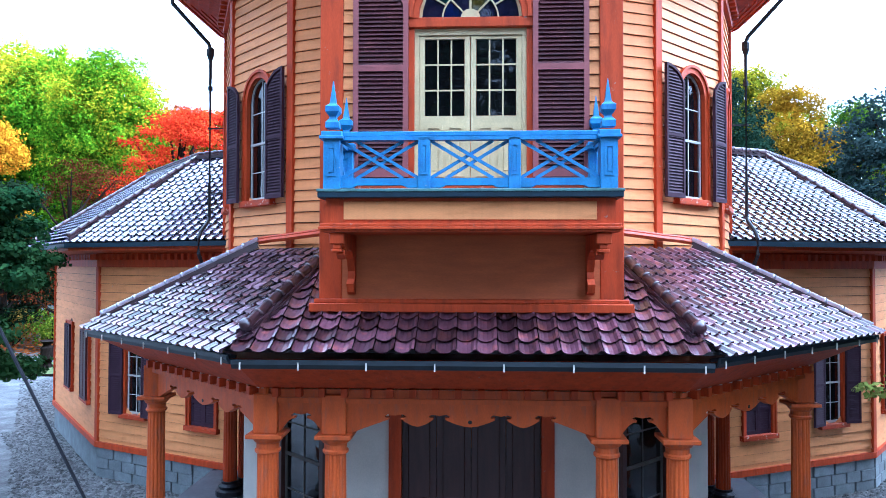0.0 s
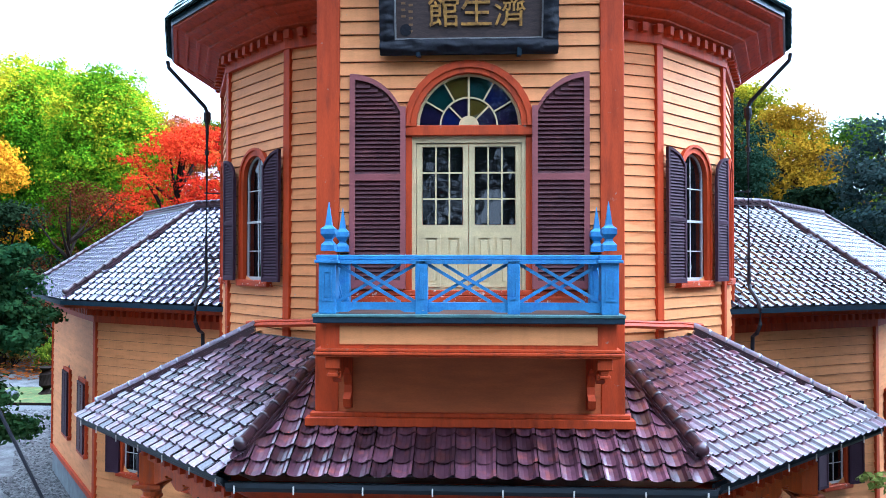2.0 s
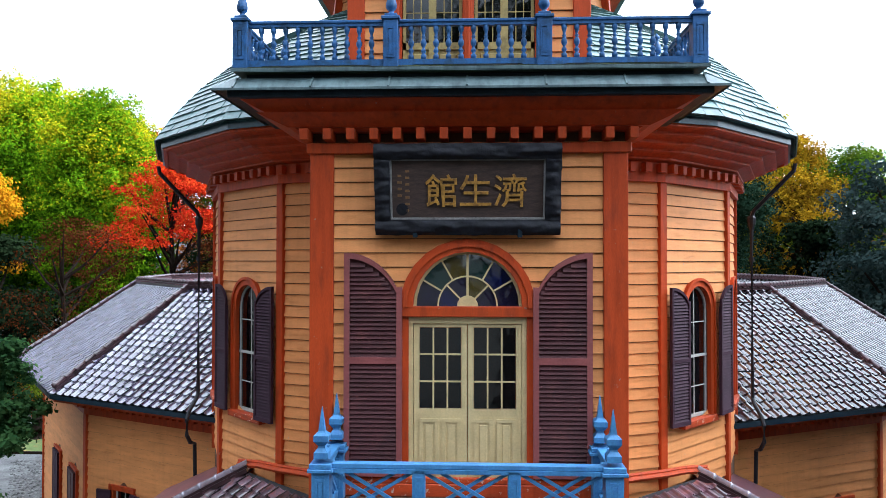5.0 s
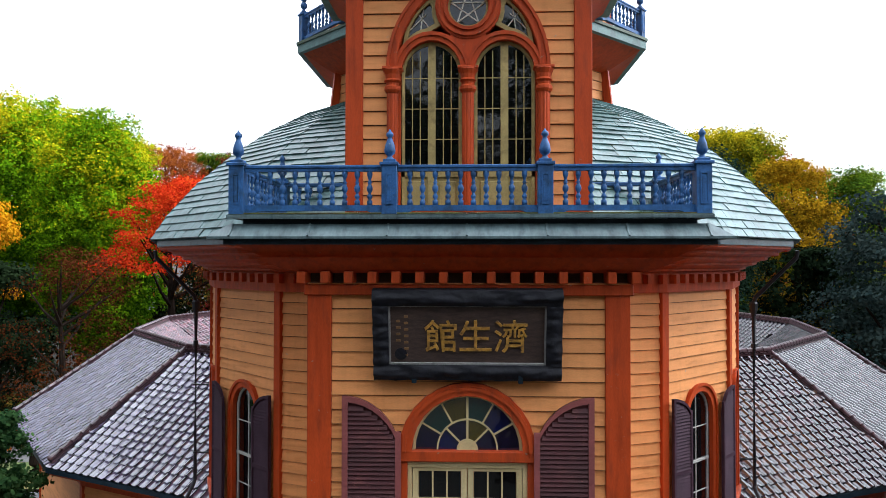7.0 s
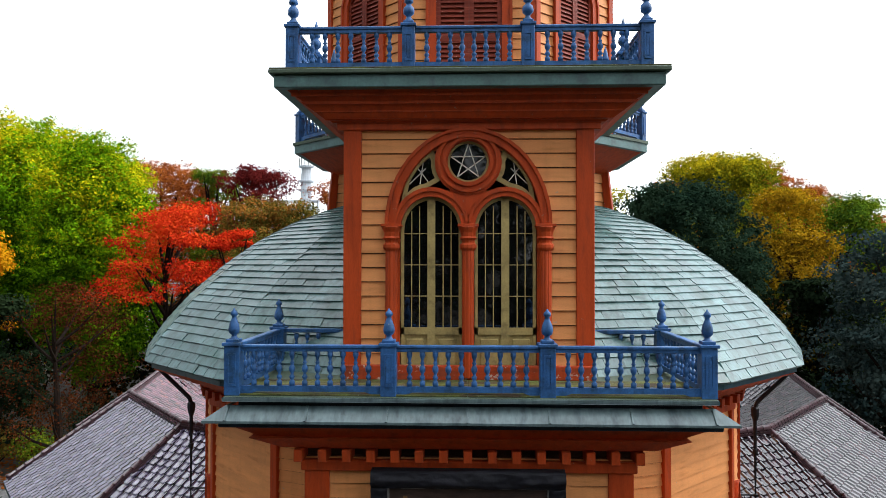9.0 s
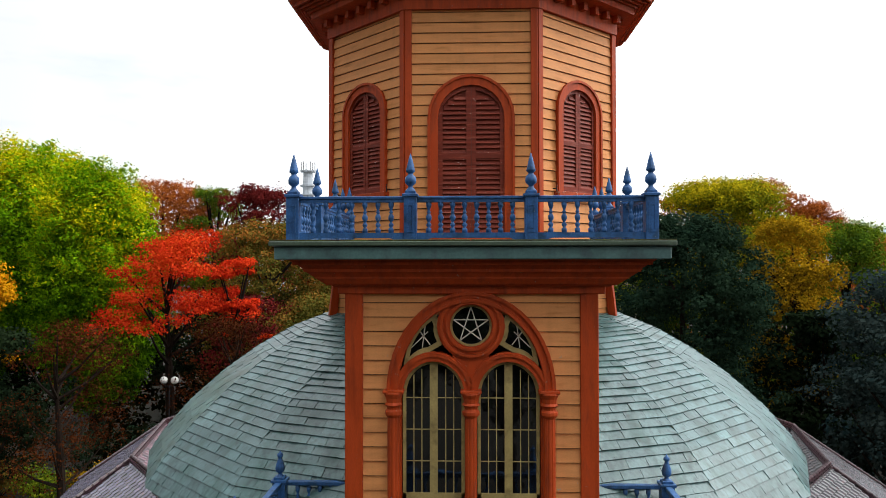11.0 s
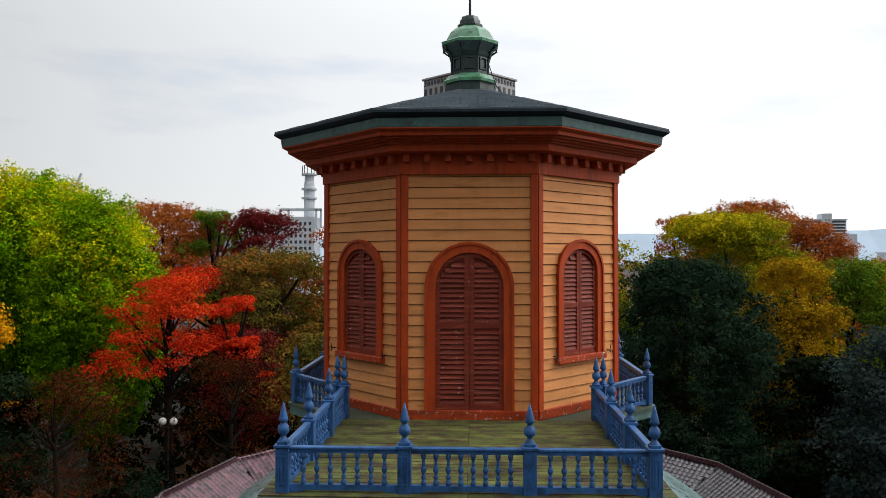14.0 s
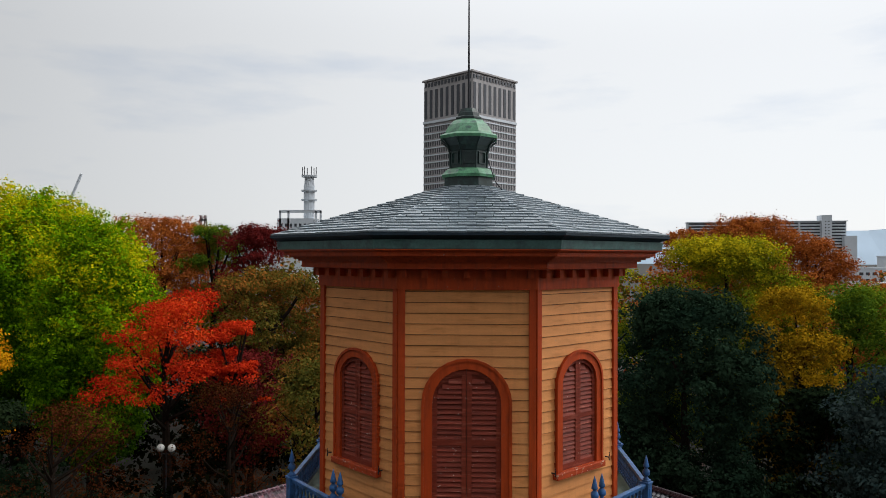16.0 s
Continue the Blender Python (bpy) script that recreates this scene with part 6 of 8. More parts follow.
# iron hooks that hold the shutters of the top storey
for k in (-1, 1):
    for s in (-1, 1):
        hk = thing("shutter_hook", side_pose(8, AP4, k) @ Matrix.Translation((s * 0.86, -0.03, 17.72)), "small black iron shutter hook on the octagon", "hook", "shutter hooks")
        bm = B()
        tube(bm, [(0, 0, 0), (0, -0.09, 0), (0.0, -0.1, 0.05), (0.0, -0.1, 0.1)], 0.012, 6)
        tube(bm, [(0, -0.09, 0), (0.0, -0.1, -0.06)], 0.012, 6)
        part("hook", bm, PIPE, hk)


# ================================================================ trees
def leaf_material(name, a, b, c=None, tips_and_shade=None):
    """Leaves from colour a to b, leaf by leaf, with a drift over the crown."""
    m = bpy.data.materials.new(name)
    m.use_nodes = True
    n, l = m.node_tree.nodes, m.node_tree.links
    p = n["Principled BSDF"]
    p.inputs["Roughness"].default_value = 0.8
    p.inputs["Specular IOR Level"].default_value = 0.0
    geo = n.new("ShaderNodeNewGeometry")
    info = n.new("ShaderNodeObjectInfo")
    big = n.new("ShaderNodeTexNoise")
    big.inputs["Scale"].default_value = 0.22
    big.inputs["Detail"].default_value = 3
    l.new(geo.outputs["Position"], big.inputs["Vector"])
    ad = n.new("ShaderNodeMath")
    ad.operation = 'MULTIPLY_ADD'
    l.new(geo.outputs["Random Per Island"], ad.inputs[0])
    ad.inputs[1].default_value = 0.55
    sub = n.new("ShaderNodeMapRange")
    sub.inputs[1].default_value, sub.inputs[2].default_value = 0.35, 0.65
    sub.inputs[3].default_value, sub.inputs[4].default_value = -0.05, 0.5
    l.new(big.outputs[0], sub.inputs[0])
    l.new(sub.outputs[0], ad.inputs[2])
    ramp = n.new("ShaderNodeValToRGB")
    ramp.color_ramp.elements[0].color = (*a, 1)
    ramp.color_ramp.elements[1].color = (*b, 1)
    if c:
        e = ramp.color_ramp.elements.new(0.5)
        e.color = (*c, 1)
    last = ad.outputs[0]
    if tips_and_shade:
        # the crown turns yellow from its top downwards; lower-crown shade is painted in
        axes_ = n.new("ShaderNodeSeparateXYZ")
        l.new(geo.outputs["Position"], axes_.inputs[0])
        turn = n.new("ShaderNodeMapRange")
        turn.inputs[1].default_value, turn.inputs[2].default_value = tips_and_shade
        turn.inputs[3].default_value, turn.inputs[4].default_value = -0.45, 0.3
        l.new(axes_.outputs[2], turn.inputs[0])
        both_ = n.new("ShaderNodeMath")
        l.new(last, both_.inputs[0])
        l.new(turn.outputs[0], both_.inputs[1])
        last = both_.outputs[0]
    l.new(last, ramp.inputs["Fac"])
    l.new(ramp.outputs["Color"], p.inputs["Base Color"])
    tr = n.new("ShaderNodeBsdfTranslucent")
    l.new(ramp.outputs["Color"], tr.inputs["Color"])
    mix = n.new("ShaderNodeMixShader")
    mix.inputs[0].default_value = 0.2
    l.new(p.outputs[0], mix.inputs[1])
    l.new(tr.outputs[0], mix.inputs[2])
    l.new(mix.outputs[0], n["Material Output"].inputs["Surface"])
    return m


GINKGO = leaf_material("yellow_green_leaves", (0.034, 0.092, 0.002), (0.66, 0.52, 0.004), (0.16, 0.32, 0.003), tips_and_shade=(8.0, 29.0))
MAPLE = leaf_material("red_maple_leaves", (0.30, 0.012, 0.006), (0.66, 0.085, 0.012), (0.55, 0.030, 0.008))
RUST = leaf_material("rust_leaves", (0.18, 0.04, 0.014), (0.50, 0.155, 0.026))
MAROON = leaf_material("maroon_leaves", (0.05, 0.008, 0.009), (0.20, 0.022, 0.018))
OLIVE = leaf_material("olive_brown_leaves", (0.045, 0.055, 0.010), (0.34, 0.11, 0.02), (0.12, 0.10, 0.016))
YELLOW = leaf_material("golden_leaves", (0.46, 0.20, 0.004), (0.70, 0.36, 0.006))
AMBER = leaf_material("amber_leaves", (0.09, 0.052, 0.005), (0.62, 0.35, 0.010), (0.31, 0.185, 0.007))
LIME = leaf_material("yellowing_green_leaves", (0.045, 0.075, 0.006), (0.60, 0.46, 0.010), (0.20, 0.21, 0.008), tips_and_shade=(13.0, 23.5))
GREEN = leaf_material("turning_green_leaves", (0.028, 0.065, 0.008), (0.26, 0.30, 0.014), (0.085, 0.15, 0.010))
EVERGREEN = leaf_material("dark_evergreen_leaves", (0.004, 0.009, 0.005), (0.018, 0.030, 0.012))
BLUEGREEN = leaf_material("blue_green_leaves", (0.006, 0.016, 0.010), (0.028, 0.052, 0.028))
SPRUCE = leaf_material("blue_green_needles", (0.009, 0.021, 0.022), (0.048, 0.068, 0.060))
PINE = leaf_material("pine_needles", (0.013, 0.038, 0.014), (0.065, 0.125, 0.035))
BROWN = leaf_material("withered_brown_leaves", (0.006, 0.003, 0.002), (0.11, 0.030, 0.009))
# Near-black leaf colours carry the shade under the canopy.
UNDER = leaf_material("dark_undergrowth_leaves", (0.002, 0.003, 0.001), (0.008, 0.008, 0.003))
PALE_LEAF = leaf_material("pale_variegated_leaves", (0.16, 0.20, 0.03), (0.55, 0.50, 0.16), (0.30, 0.33, 0.07))
FALLEN = leaf_material("fallen_orange_leaves", (0.07, 0.020, 0.006), (0.24, 0.07, 0.012))


def leaves_mesh(name, blobs, count, size, mat, rng, flat=0.0, sprays=22):
    """Leaves in small sprays that sit over and inside uneven clumps: blobs are (x, y, z, rx, rz)."""
    bl = np.array(blobs, dtype=float)
    w = bl[:, 3] * bl[:, 3] + bl[:, 3] * bl[:, 4]
    many = len(bl) * sprays
    pick = rng.choice(len(bl), many, p=w / w.sum())
    sp = bl[pick]
    d = rng.normal(size=(many, 3))
    d[:, 2] += 0.15
    d /= np.linalg.norm(d, axis=1)[:, None]
    rad = 0.98 - 0.45 * rng.random(many) ** 1.8
    centre = sp[:, :3] + d * rad[:, None] * np.stack([sp[:, 3], sp[:, 3], sp[:, 4]], 1)
    reach = (0.16 + 0.16 * rng.random(many)) * np.minimum(sp[:, 3], 2.2) + 0.3 * size
    which = rng.integers(0, many, count)
    out = d[which]
    off = rng.normal(size=(count, 3)) * np.array([0.62, 0.62, 0.42])
    p = centre[which] + off * reach[which][:, None]
    nrm = out * 0.7 + off * 0.35 + rng.normal(size=(count, 3)) * 0.5
    nrm[:, 2] += 0.4 + flat
    nrm /= np.linalg.norm(nrm, axis=1)[:, None]
    u = np.cross(nrm, rng.normal(size=(count, 3)))
    u /= np.linalg.norm(u, axis=1)[:, None]
    v = np.cross(nrm, u)
    s = size * (0.6 + 0.8 * rng.random(count))
    u, v = u * s[:, None] * 0.42, v * s[:, None] * 0.55
    fold = nrm * (s * 0.12)[:, None]
    verts = np.stack([p - v, p + u - fold, p + v, p - u - fold], 1).reshape(-1, 3)
    me = bpy.data.meshes.new(name)
    me.vertices.add(count * 4)
    me.vertices.foreach_set("co", verts.astype(np.float32).ravel())
    me.loops.add(count * 4)
    me.loops.foreach_set("vertex_index", np.arange(count * 4, dtype=np.int32))
    me.polygons.add(count)
    me.polygons.foreach_set("loop_start", np.arange(0, count * 4, 4, dtype=np.int32))
    me.polygons.foreach_set("loop_total", np.full(count, 4, dtype=np.int32))
    me.update()
    me.validate()
    me.materials.append(mat)
    return me


def crown_blobs(rng, h, r, base, n, shape="round"):
    out = []
    for i in range(n):
        f = rng.random()
        z = base + (h - base) * f
        if shape == "cone":
            q = r * (1 - f) ** 0.8 + 0.3
        else:
            q = r * math.sqrt(max(0.06, 1 - (2 * f - 0.85) ** 2 / 1.4))
        a = rng.random() * 2 * math.pi
        d = q * (0.45 + 0.5 * rng.random())
        s = r * (0.26 + 0.2 * rng.random()) * (0.75 if shape == "cone" else 1.0)
        flat = {"tall": 0.85, "layer": 0.26}.get(shape, 0.55)
        s *= min(1.0, math.sqrt(60 / n))
        if shape == "layer":
            d = r * math.sqrt(rng.random()) * (1.05 - 0.45 * f)
            s = r * (0.18 + 0.2 * rng.random())
        out.append((d * math.cos(a), d * math.sin(a), min(z, h - s * flat), s, s * flat))
    if shape == "full":
        # an unbroken bumpy crown, widest below the middle
        out = []
        zc = base + (h - base) * 0.42
        for i in range(n):
            f = 1 - 2 * (i + 0.5) / n
            a = i * 2.39996 + rng.random() * 0.5
            q = math.sqrt(1 - f * f) ** 0.8
            s = r * (0.17 + 0.13 * rng.random())
            d = q * (r - s * 0.8) * (0.93 + 0.12 * rng.random())
            up = (h - zc) if f > 0 else (zc - base)
            out.append((d * math.cos(a), d * math.sin(a), zc + f * (up - s * 0.8), s, s * 0.9))
        out += [(0, 0, zc + g * (h - zc), r * 0.62, (h - base) * 0.2) for g in (-0.5, -0.15, 0.2, 0.55)] * 6
    elif shape != "layer":
        out.append((0, 0, h - r * 0.3, r * 0.4, r * 0.3))
    return out


def tree(name, x, y, h, r, base, mat, label, seed, count=7000, size=0.42, n=34, shape="round", group=""):
    rng = np.random.default_rng(seed)
    t = thing(name, Matrix.Translation((x, y, 0)) @ Matrix.Rotation(rng.random() * 6.28, 4, 'Z'), label + " in the park", "tree", group)
    blobs = crown_blobs(rng, h, r, base, n, shape)
    bm = B()
    lean = rng.normal(size=2) * 0.02 * h
    tr = 0.022 * h
    top = h * 0.72
    tube(bm, [(0, 0, -0.1), (lean[0] * 0.2, lean[1] * 0.2, h * 0.15), (lean[0] * 0.5, lean[1] * 0.5, h * 0.4), (lean[0], lean[1], top)], [tr * 1.35, tr, tr * 0.75, tr * 0.25], 8)
    for b in blobs[:16]:
        if shape == "full":
            b = (b[0] * 0.55, b[1] * 0.55, b[2] * 0.9)
        z0 = min(max(base * 0.7, b[2] - r * 0.6), top * 0.95)
        k = z0 / top
        st = Vector((lean[0] * k, lean[1] * k, z0))
        en = Vector(b[:3])
        mid = st.lerp(en, 0.5) + Vector((0, 0, -0.06 * r))
        tube(bm, [st, mid, en], [tr * 0.45, tr * 0.28, tr * 0.08], 5)
    part("trunk", bm, BARK, t)
    cr = new("crown", leaves_mesh("crown", blobs, int(count * 2.1), size * 0.72, mat, rng, sprays=46 if shape == "full" else 22))
    cr.parent = t
    return t


# (x, y, height, radius, lower edge, leaves, label, seed, leaf count, leaf size, clumps, shape)
FOREST = [
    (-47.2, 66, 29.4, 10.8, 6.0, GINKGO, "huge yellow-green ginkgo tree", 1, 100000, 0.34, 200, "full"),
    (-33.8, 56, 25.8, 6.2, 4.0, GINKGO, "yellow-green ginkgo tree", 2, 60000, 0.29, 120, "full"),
    (-23.9, 48.4, 18.9, 5.4, 10.5, MAPLE, "flaming red maple tree", 3, 8500, 0.22, 40, "layer"),
    (-19.7, 50.5, 16.4, 2.8, 10.0, MAPLE, "smaller red maple tree", 33, 4000, 0.22, 24, "layer"),
    (-41.5, 86, 27.0, 9.0, 9.0, RUST, "rust-red zelkova tree", 4, 20000, 0.31, 70, "round"),
    (-33.5, 84, 25.8, 4.4, 9.0, GREEN, "yellow-green tree among red ones", 5, 9000, 0.31, 40, "round"),
    (-26.0, 80, 25.6, 5.6, 8.0, MAROON, "dark maroon maple tree", 6, 13000, 0.31, 50, "round"),
    (-20.9, 67, 20.5, 7.0, 4.0, OLIVE, "olive-brown autumn tree", 7, 17000, 0.31, 54, "round"),
    (-16.0, 78, 23.6, 5.6, 6.0, RUST, "orange-brown autumn tree", 8, 12000, 0.31, 40, "round"),
    (-37.4, 42.5, 16.6, 4.2, 9.0, YELLOW, "bright golden ginkgo tree", 9, 9000, 0.26, 40, "round"),
    (-25.7, 36, 12.6, 4.2, 3.0, BROWN, "half-bare tree with withered brown leaves", 10, 3600, 0.17, 48, "round"),
    (-33.3, 40, 11.5, 4.5, 2.0, EVERGREEN, "dark evergreen shrub tree", 11, 6000, 0.34, 34, "round"),
    (-18.8, 47, 12.0, 4.2, 2.5, BROWN, "thin brown understorey tree", 12, 3600, 0.17, 40, "round"),
    (-12.8, 52, 13.5, 4.6, 3.0, OLIVE, "olive understorey tree", 13, 3500, 0.32, 36, "round"),
    (-20.4, 58, 13.0, 4.0, 4.0, MAROON, "dark red understorey maple", 14, 3500, 0.32, 30, "round"),
    (24.4, 33, 15.7, 5.2, 1.5, SPRUCE, "dark blue-green conifer with airy layered boughs", 15, 13000, 0.30, 120, "layer"),
    (31.3, 38, 14.0, 5.0, 1.5, SPRUCE, "dark blue-green conifer", 16, 9000, 0.34, 90, "layer"),
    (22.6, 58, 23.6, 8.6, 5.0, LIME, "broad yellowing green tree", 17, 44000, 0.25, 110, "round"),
    (31.5, 53, 19.6, 4.4, 5.0, GREEN, "turning green tree", 18, 16000, 0.25, 60, "tall"),
    (37.5, 93, 27.4, 8.6, 8.0, RUST, "tall rust-orange zelkova tree", 19, 24000, 0.32, 60, "round"),
    (46.0, 94, 24.4, 6.0, 8.0, RUST, "rust-orange zelkova tree", 45, 13000, 0.32, 40, "round"),
    (29.5, 95, 25.6, 5.6, 8.0, RUST, "rust-orange zelkova tree", 20, 14000, 0.32, 40, "round"),
    (14.9, 42.5, 19.6, 6.2, 1.5, BLUEGREEN, "massive dark blue-green evergreen oak", 21, 42000, 0.26, 130, "tall"),
    (24.7, 43, 12.8, 4.6, 1.5, EVERGREEN, "dark evergreen oak", 22, 10000, 0.36, 44, "tall"),
    (24.3, 47.5, 19.6, 3.6, 5.0, AMBER, "amber yellow tree", 23, 15000, 0.21, 100, "tall"),
    (43.6, 73, 19.4, 5.2, 6.0, RUST, "orange autumn tree", 24, 12000, 0.30, 40, "round"),
    (12.1, 66, 21.8, 6.5, 4.0, LIME, "yellow-green tree behind the tower", 25, 12000, 0.32, 46, "round"),
    (34.7, 40, 11.5, 5.0, 1.0, EVERGREEN, "dark evergreen thicket tree", 26, 8000, 0.34, 40, "round"),
    (-26.9, 68, 12.5, 5.5, 0.5, EVERGREEN, "dark evergreen understorey tree", 41, 6000, 0.40, 40, "round"),
    (-19.4, 71, 13.5, 5.5, 0.5, OLIVE, "olive understorey tree", 42, 5000, 0.40, 40, "round"),
    # Two unseen conifers, added to block sky reflections in the right wing roof.
    (26.6, 20.5, 14.5, 5.0, 1.5, SPRUCE, "dark blue-green conifer", 43, 6000, 0.36, 90, "layer"),
    (33.3, 27.5, 15.0, 5.5, 1.5, SPRUCE, "dark blue-green conifer", 44, 6000, 0.36, 90, "layer"),
    (-57.4, 60, 20.0, 7.0, 3.0, GINKGO, "green autumn tree", 27, 8000, 0.42, 36, "tall"),
    (2.5, 78, 20.0, 7.0, 4.0, OLIVE, "olive autumn tree behind the tower", 28, 5000, 0.45, 36, "round"),
    (-6.4, 76, 19.5, 6.0, 4.0, RUST, "rust tree behind the tower", 29, 5000, 0.45, 34, "round"),
]
for i, (x, y, h, r, b, mat, label, seed, cnt, size, n, shape) in enumerate(FOREST):
    tree("tree", x, y, h, r, b, mat, label, seed, cnt, size, n, shape, "park trees")

# unseen trees behind the way up, added to block low sky and fill reflections
for i, (x, y, h, r, low) in enumerate(((-30, -24, 23, 7.5, 1.5), (-20, -29, 25, 7.5, 1.5), (-9, -31, 26, 7.0, 8.5), (2, -30, 25, 7.0, 10.5), (13, -31, 25, 7.5, 1.5), (24, -26, 19, 7, 1.5), (36, -20, 14, 7, 1.5), (-40, -12, 15, 7, 1.5), (46, -8, 14, 7, 1.5), (-46, 4, 15, 7, 1.5))):
    tree("tree", x, y, h, r, low, EVERGREEN if i % 2 else OLIVE, "unseen sky-blocking tree added to the forecourt", 300 + i, 4500, 0.7, 40, "tall", "forecourt trees")

# Unseen evergreens beside the view, added mainly to shade right wing and porch.
for i, (x, y, h, r) in enumerate(((13.6, 0.0, 13, 4.6), (11.6, -2.8, 10.5, 4.0), (10.7, 2.2, 9.0, 2.7), (14.6, 5.6, 12, 3.6), (20.5, 6.5, 12.5, 4.6), (-23, -6, 11, 4.4))):
    tree("tree", x, y, h, r, 1.2, EVERGREEN, "unseen shade-casting evergreen added to the forecourt", 330 + i, 8000, 0.3, 46, "tall", "forecourt trees")

# undergrowth and far woods
rng = np.random.default_rng(77)
blobs = []
for i in range(260):
    x = rng.uniform(-75, 75)
    y = rng.uniform(44, 100)
    s = rng.uniform(1.5, 3.6)
    blobs.append((x, y, s * rng.uniform(0.3, 1.6) + (y - 44) * 0.05, s, s * 0.8))
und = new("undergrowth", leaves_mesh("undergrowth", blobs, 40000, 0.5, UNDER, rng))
tagged(und, "leafy undergrowth between the park trees, canopy shade in its colour", "undergrowth", kind="stuff")
for mat, seed, y0, y1, zz, cnt, nm, label in ((OLIVE, 78, 108, 135, 21, 16000, "far_woods", "far autumn woods in olive and brown"), (RUST, 79, 104, 128, 22, 8000, "far_woods", "far rust-red woods")):
    rng = np.random.default_rng(seed)
    blobs = []
    for i in range(150):
        s = rng.uniform(2.5, 4.5)
        y = rng.uniform(y0, y1)
        x = rng.uniform(-1.0, 1.0) * y
        blobs.append((x, y, rng.uniform(3, zz - 3), s, s))
    fw = new(nm, leaves_mesh(nm, blobs, cnt, 0.75, mat, rng))
    tagged(fw, label, "woods", kind="stuff")
rng = np.random.default_rng(80)
carpet = [(rng.uniform(-48, -22), rng.uniform(36, 60), 0.02, 2.2, 0.03) for i in range(60)]
fl = new("fallen_leaves", leaves_mesh("fallen_leaves", carpet, 9000, 0.28, FALLEN, rng, 4.0))
tagged(fl, "carpet of fallen orange leaves on the park ground", "leaves", kind="stuff")

# clipped pine beside the wing, its props, and shrubs
pine = thing("pine_tree", Matrix.Translation((-13.0, 8.2, 0)), "clipped dark green garden pine with layered pads", "tree")
rng = np.random.default_rng(91)
pads = []
for i in range(44):
    a, z = rng.random() * 6.28, rng.uniform(2.9, 7.6)
    d = rng.uniform(0.3, 1.0) * (1.75 if z < 7 else 1.2)
    pads.append((d * math.cos(a), d * math.sin(a), z, rng.uniform(0.45, 0.8), rng.uniform(0.2, 0.38)))
bm = B()
tube(bm, [(0, 0, -0.05), (0.15, 0.1, 2.0), (-0.1, 0.0, 4.5), (0.1, 0.1, 7.4)], [0.2, 0.16, 0.12, 0.04], 8)
for p in pads:
    tube(bm, [(0, 0, p[2] - 0.5), (p[0] * 0.5, p[1] * 0.5, p[2] - 0.25), p[:3]], [0.06, 0.045, 0.02], 5)
part("trunk", bm, BARK, pine)
cr = new("crown", leaves_mesh("crown", pads, 26000, 0.12, PINE, rng))
cr.parent = pine
for a, b in (((-7.35, 4.6, 0.0), (-10.4, 5.2, 4.9)),):
    pr = thing("prop_pole", None, "dark wooden prop pole leaning beside the pine", "pole")
    bm = B()
    tube(bm, [a, b], 0.036, 8)
    part("pole", bm, PIPE, pr)
    bm = B()
    tube(bm, [Vector(b) - (Vector(b) - Vector(a)).normalized() * 0.3, Vector(b) - (Vector(b) - Vector(a)).normalized() * 0.2], 0.06, 8)
    part("lashing", bm, PIPE, pr)


def shrub(x, y, r, h, mat, seed, label, cnt=2500, size=0.14):
    rng = np.random.default_rng(seed)
    t = thing("shrub", Matrix.Translation((x, y, 0)), label + " in the garden", "shrub", "garden shrubs")
    blobs = [(rng.normal() * r * 0.4, rng.normal() * r * 0.4, h * rng.uniform(0.35, 0.8), r * 0.5, h * 0.35) for i in range(12)]
    bm = B()
    for b in blobs[:6]:
        tube(bm, [(0, 0, -0.02), (b[0] * 0.5, b[1] * 0.5, b[2] * 0.5), b[:3]], [0.05, 0.035, 0.015], 5)
    part("stem", bm, BARK, t)
    c = new("crown", leaves_mesh("crown", blobs, cnt, size, mat, rng))
    c.parent = t


shrub(-22.0, 39.5, 1.6, 2.2, LIME, 101, "rounded yellowish green shrub")
shrub(-25.5, 40, 1.8, 2.2, AMBER, 102, "rounded amber shrub")
shrub(-29.0, 39, 2.0, 2.8, GREEN, 103, "green shrub")
shrub(-32.5, 40, 2.2, 2.6, OLIVE, 104, "brownish green shrub")
shrub(-24.0, 44, 2.4, 4.2, BLUEGREEN, 105, "tall dark green shrub")
shrub(-29.0, 45, 2.6, 4.6, BLUEGREEN, 106, "tall dark green shrub")
shrub(-35.5, 43, 2.6, 4.0, EVERGREEN, 107, "dark green shrub")
shrub(15.5, 8.0, 1.4, 1.3, EVERGREEN, 108, "low dark shrub by the foundation")
# twig of a tree by the forecourt
tw = thing("broadleaf_branch", Matrix.Translation((7.75, 3.0, 0)), "small evergreen tree with a pale-leaved branch", "tree")
rng = np.random.default_rng(111)
bm = B()
tube(bm, [(1.6, 0, -0.05), (1.5, 0, 2.0), (1.2, 0, 3.4), (0.3, 0.0, 3.75), (-0.9, 0, 3.72)], [0.06, 0.05, 0.035, 0.02, 0.008], 6)
part("trunk", bm, BARK, tw)
cr = new("crown", leaves_mesh("crown", [(-0.9 + 0.22 * i, rng.normal() * 0.08, 3.74 + rng.normal() * 0.06, 0.2, 0.14) for i in range(9)] + [(1.4, 0, 3.6, 0.5, 0.4)], 560, 0.085, PALE_LEAF, rng))
cr.parent = tw

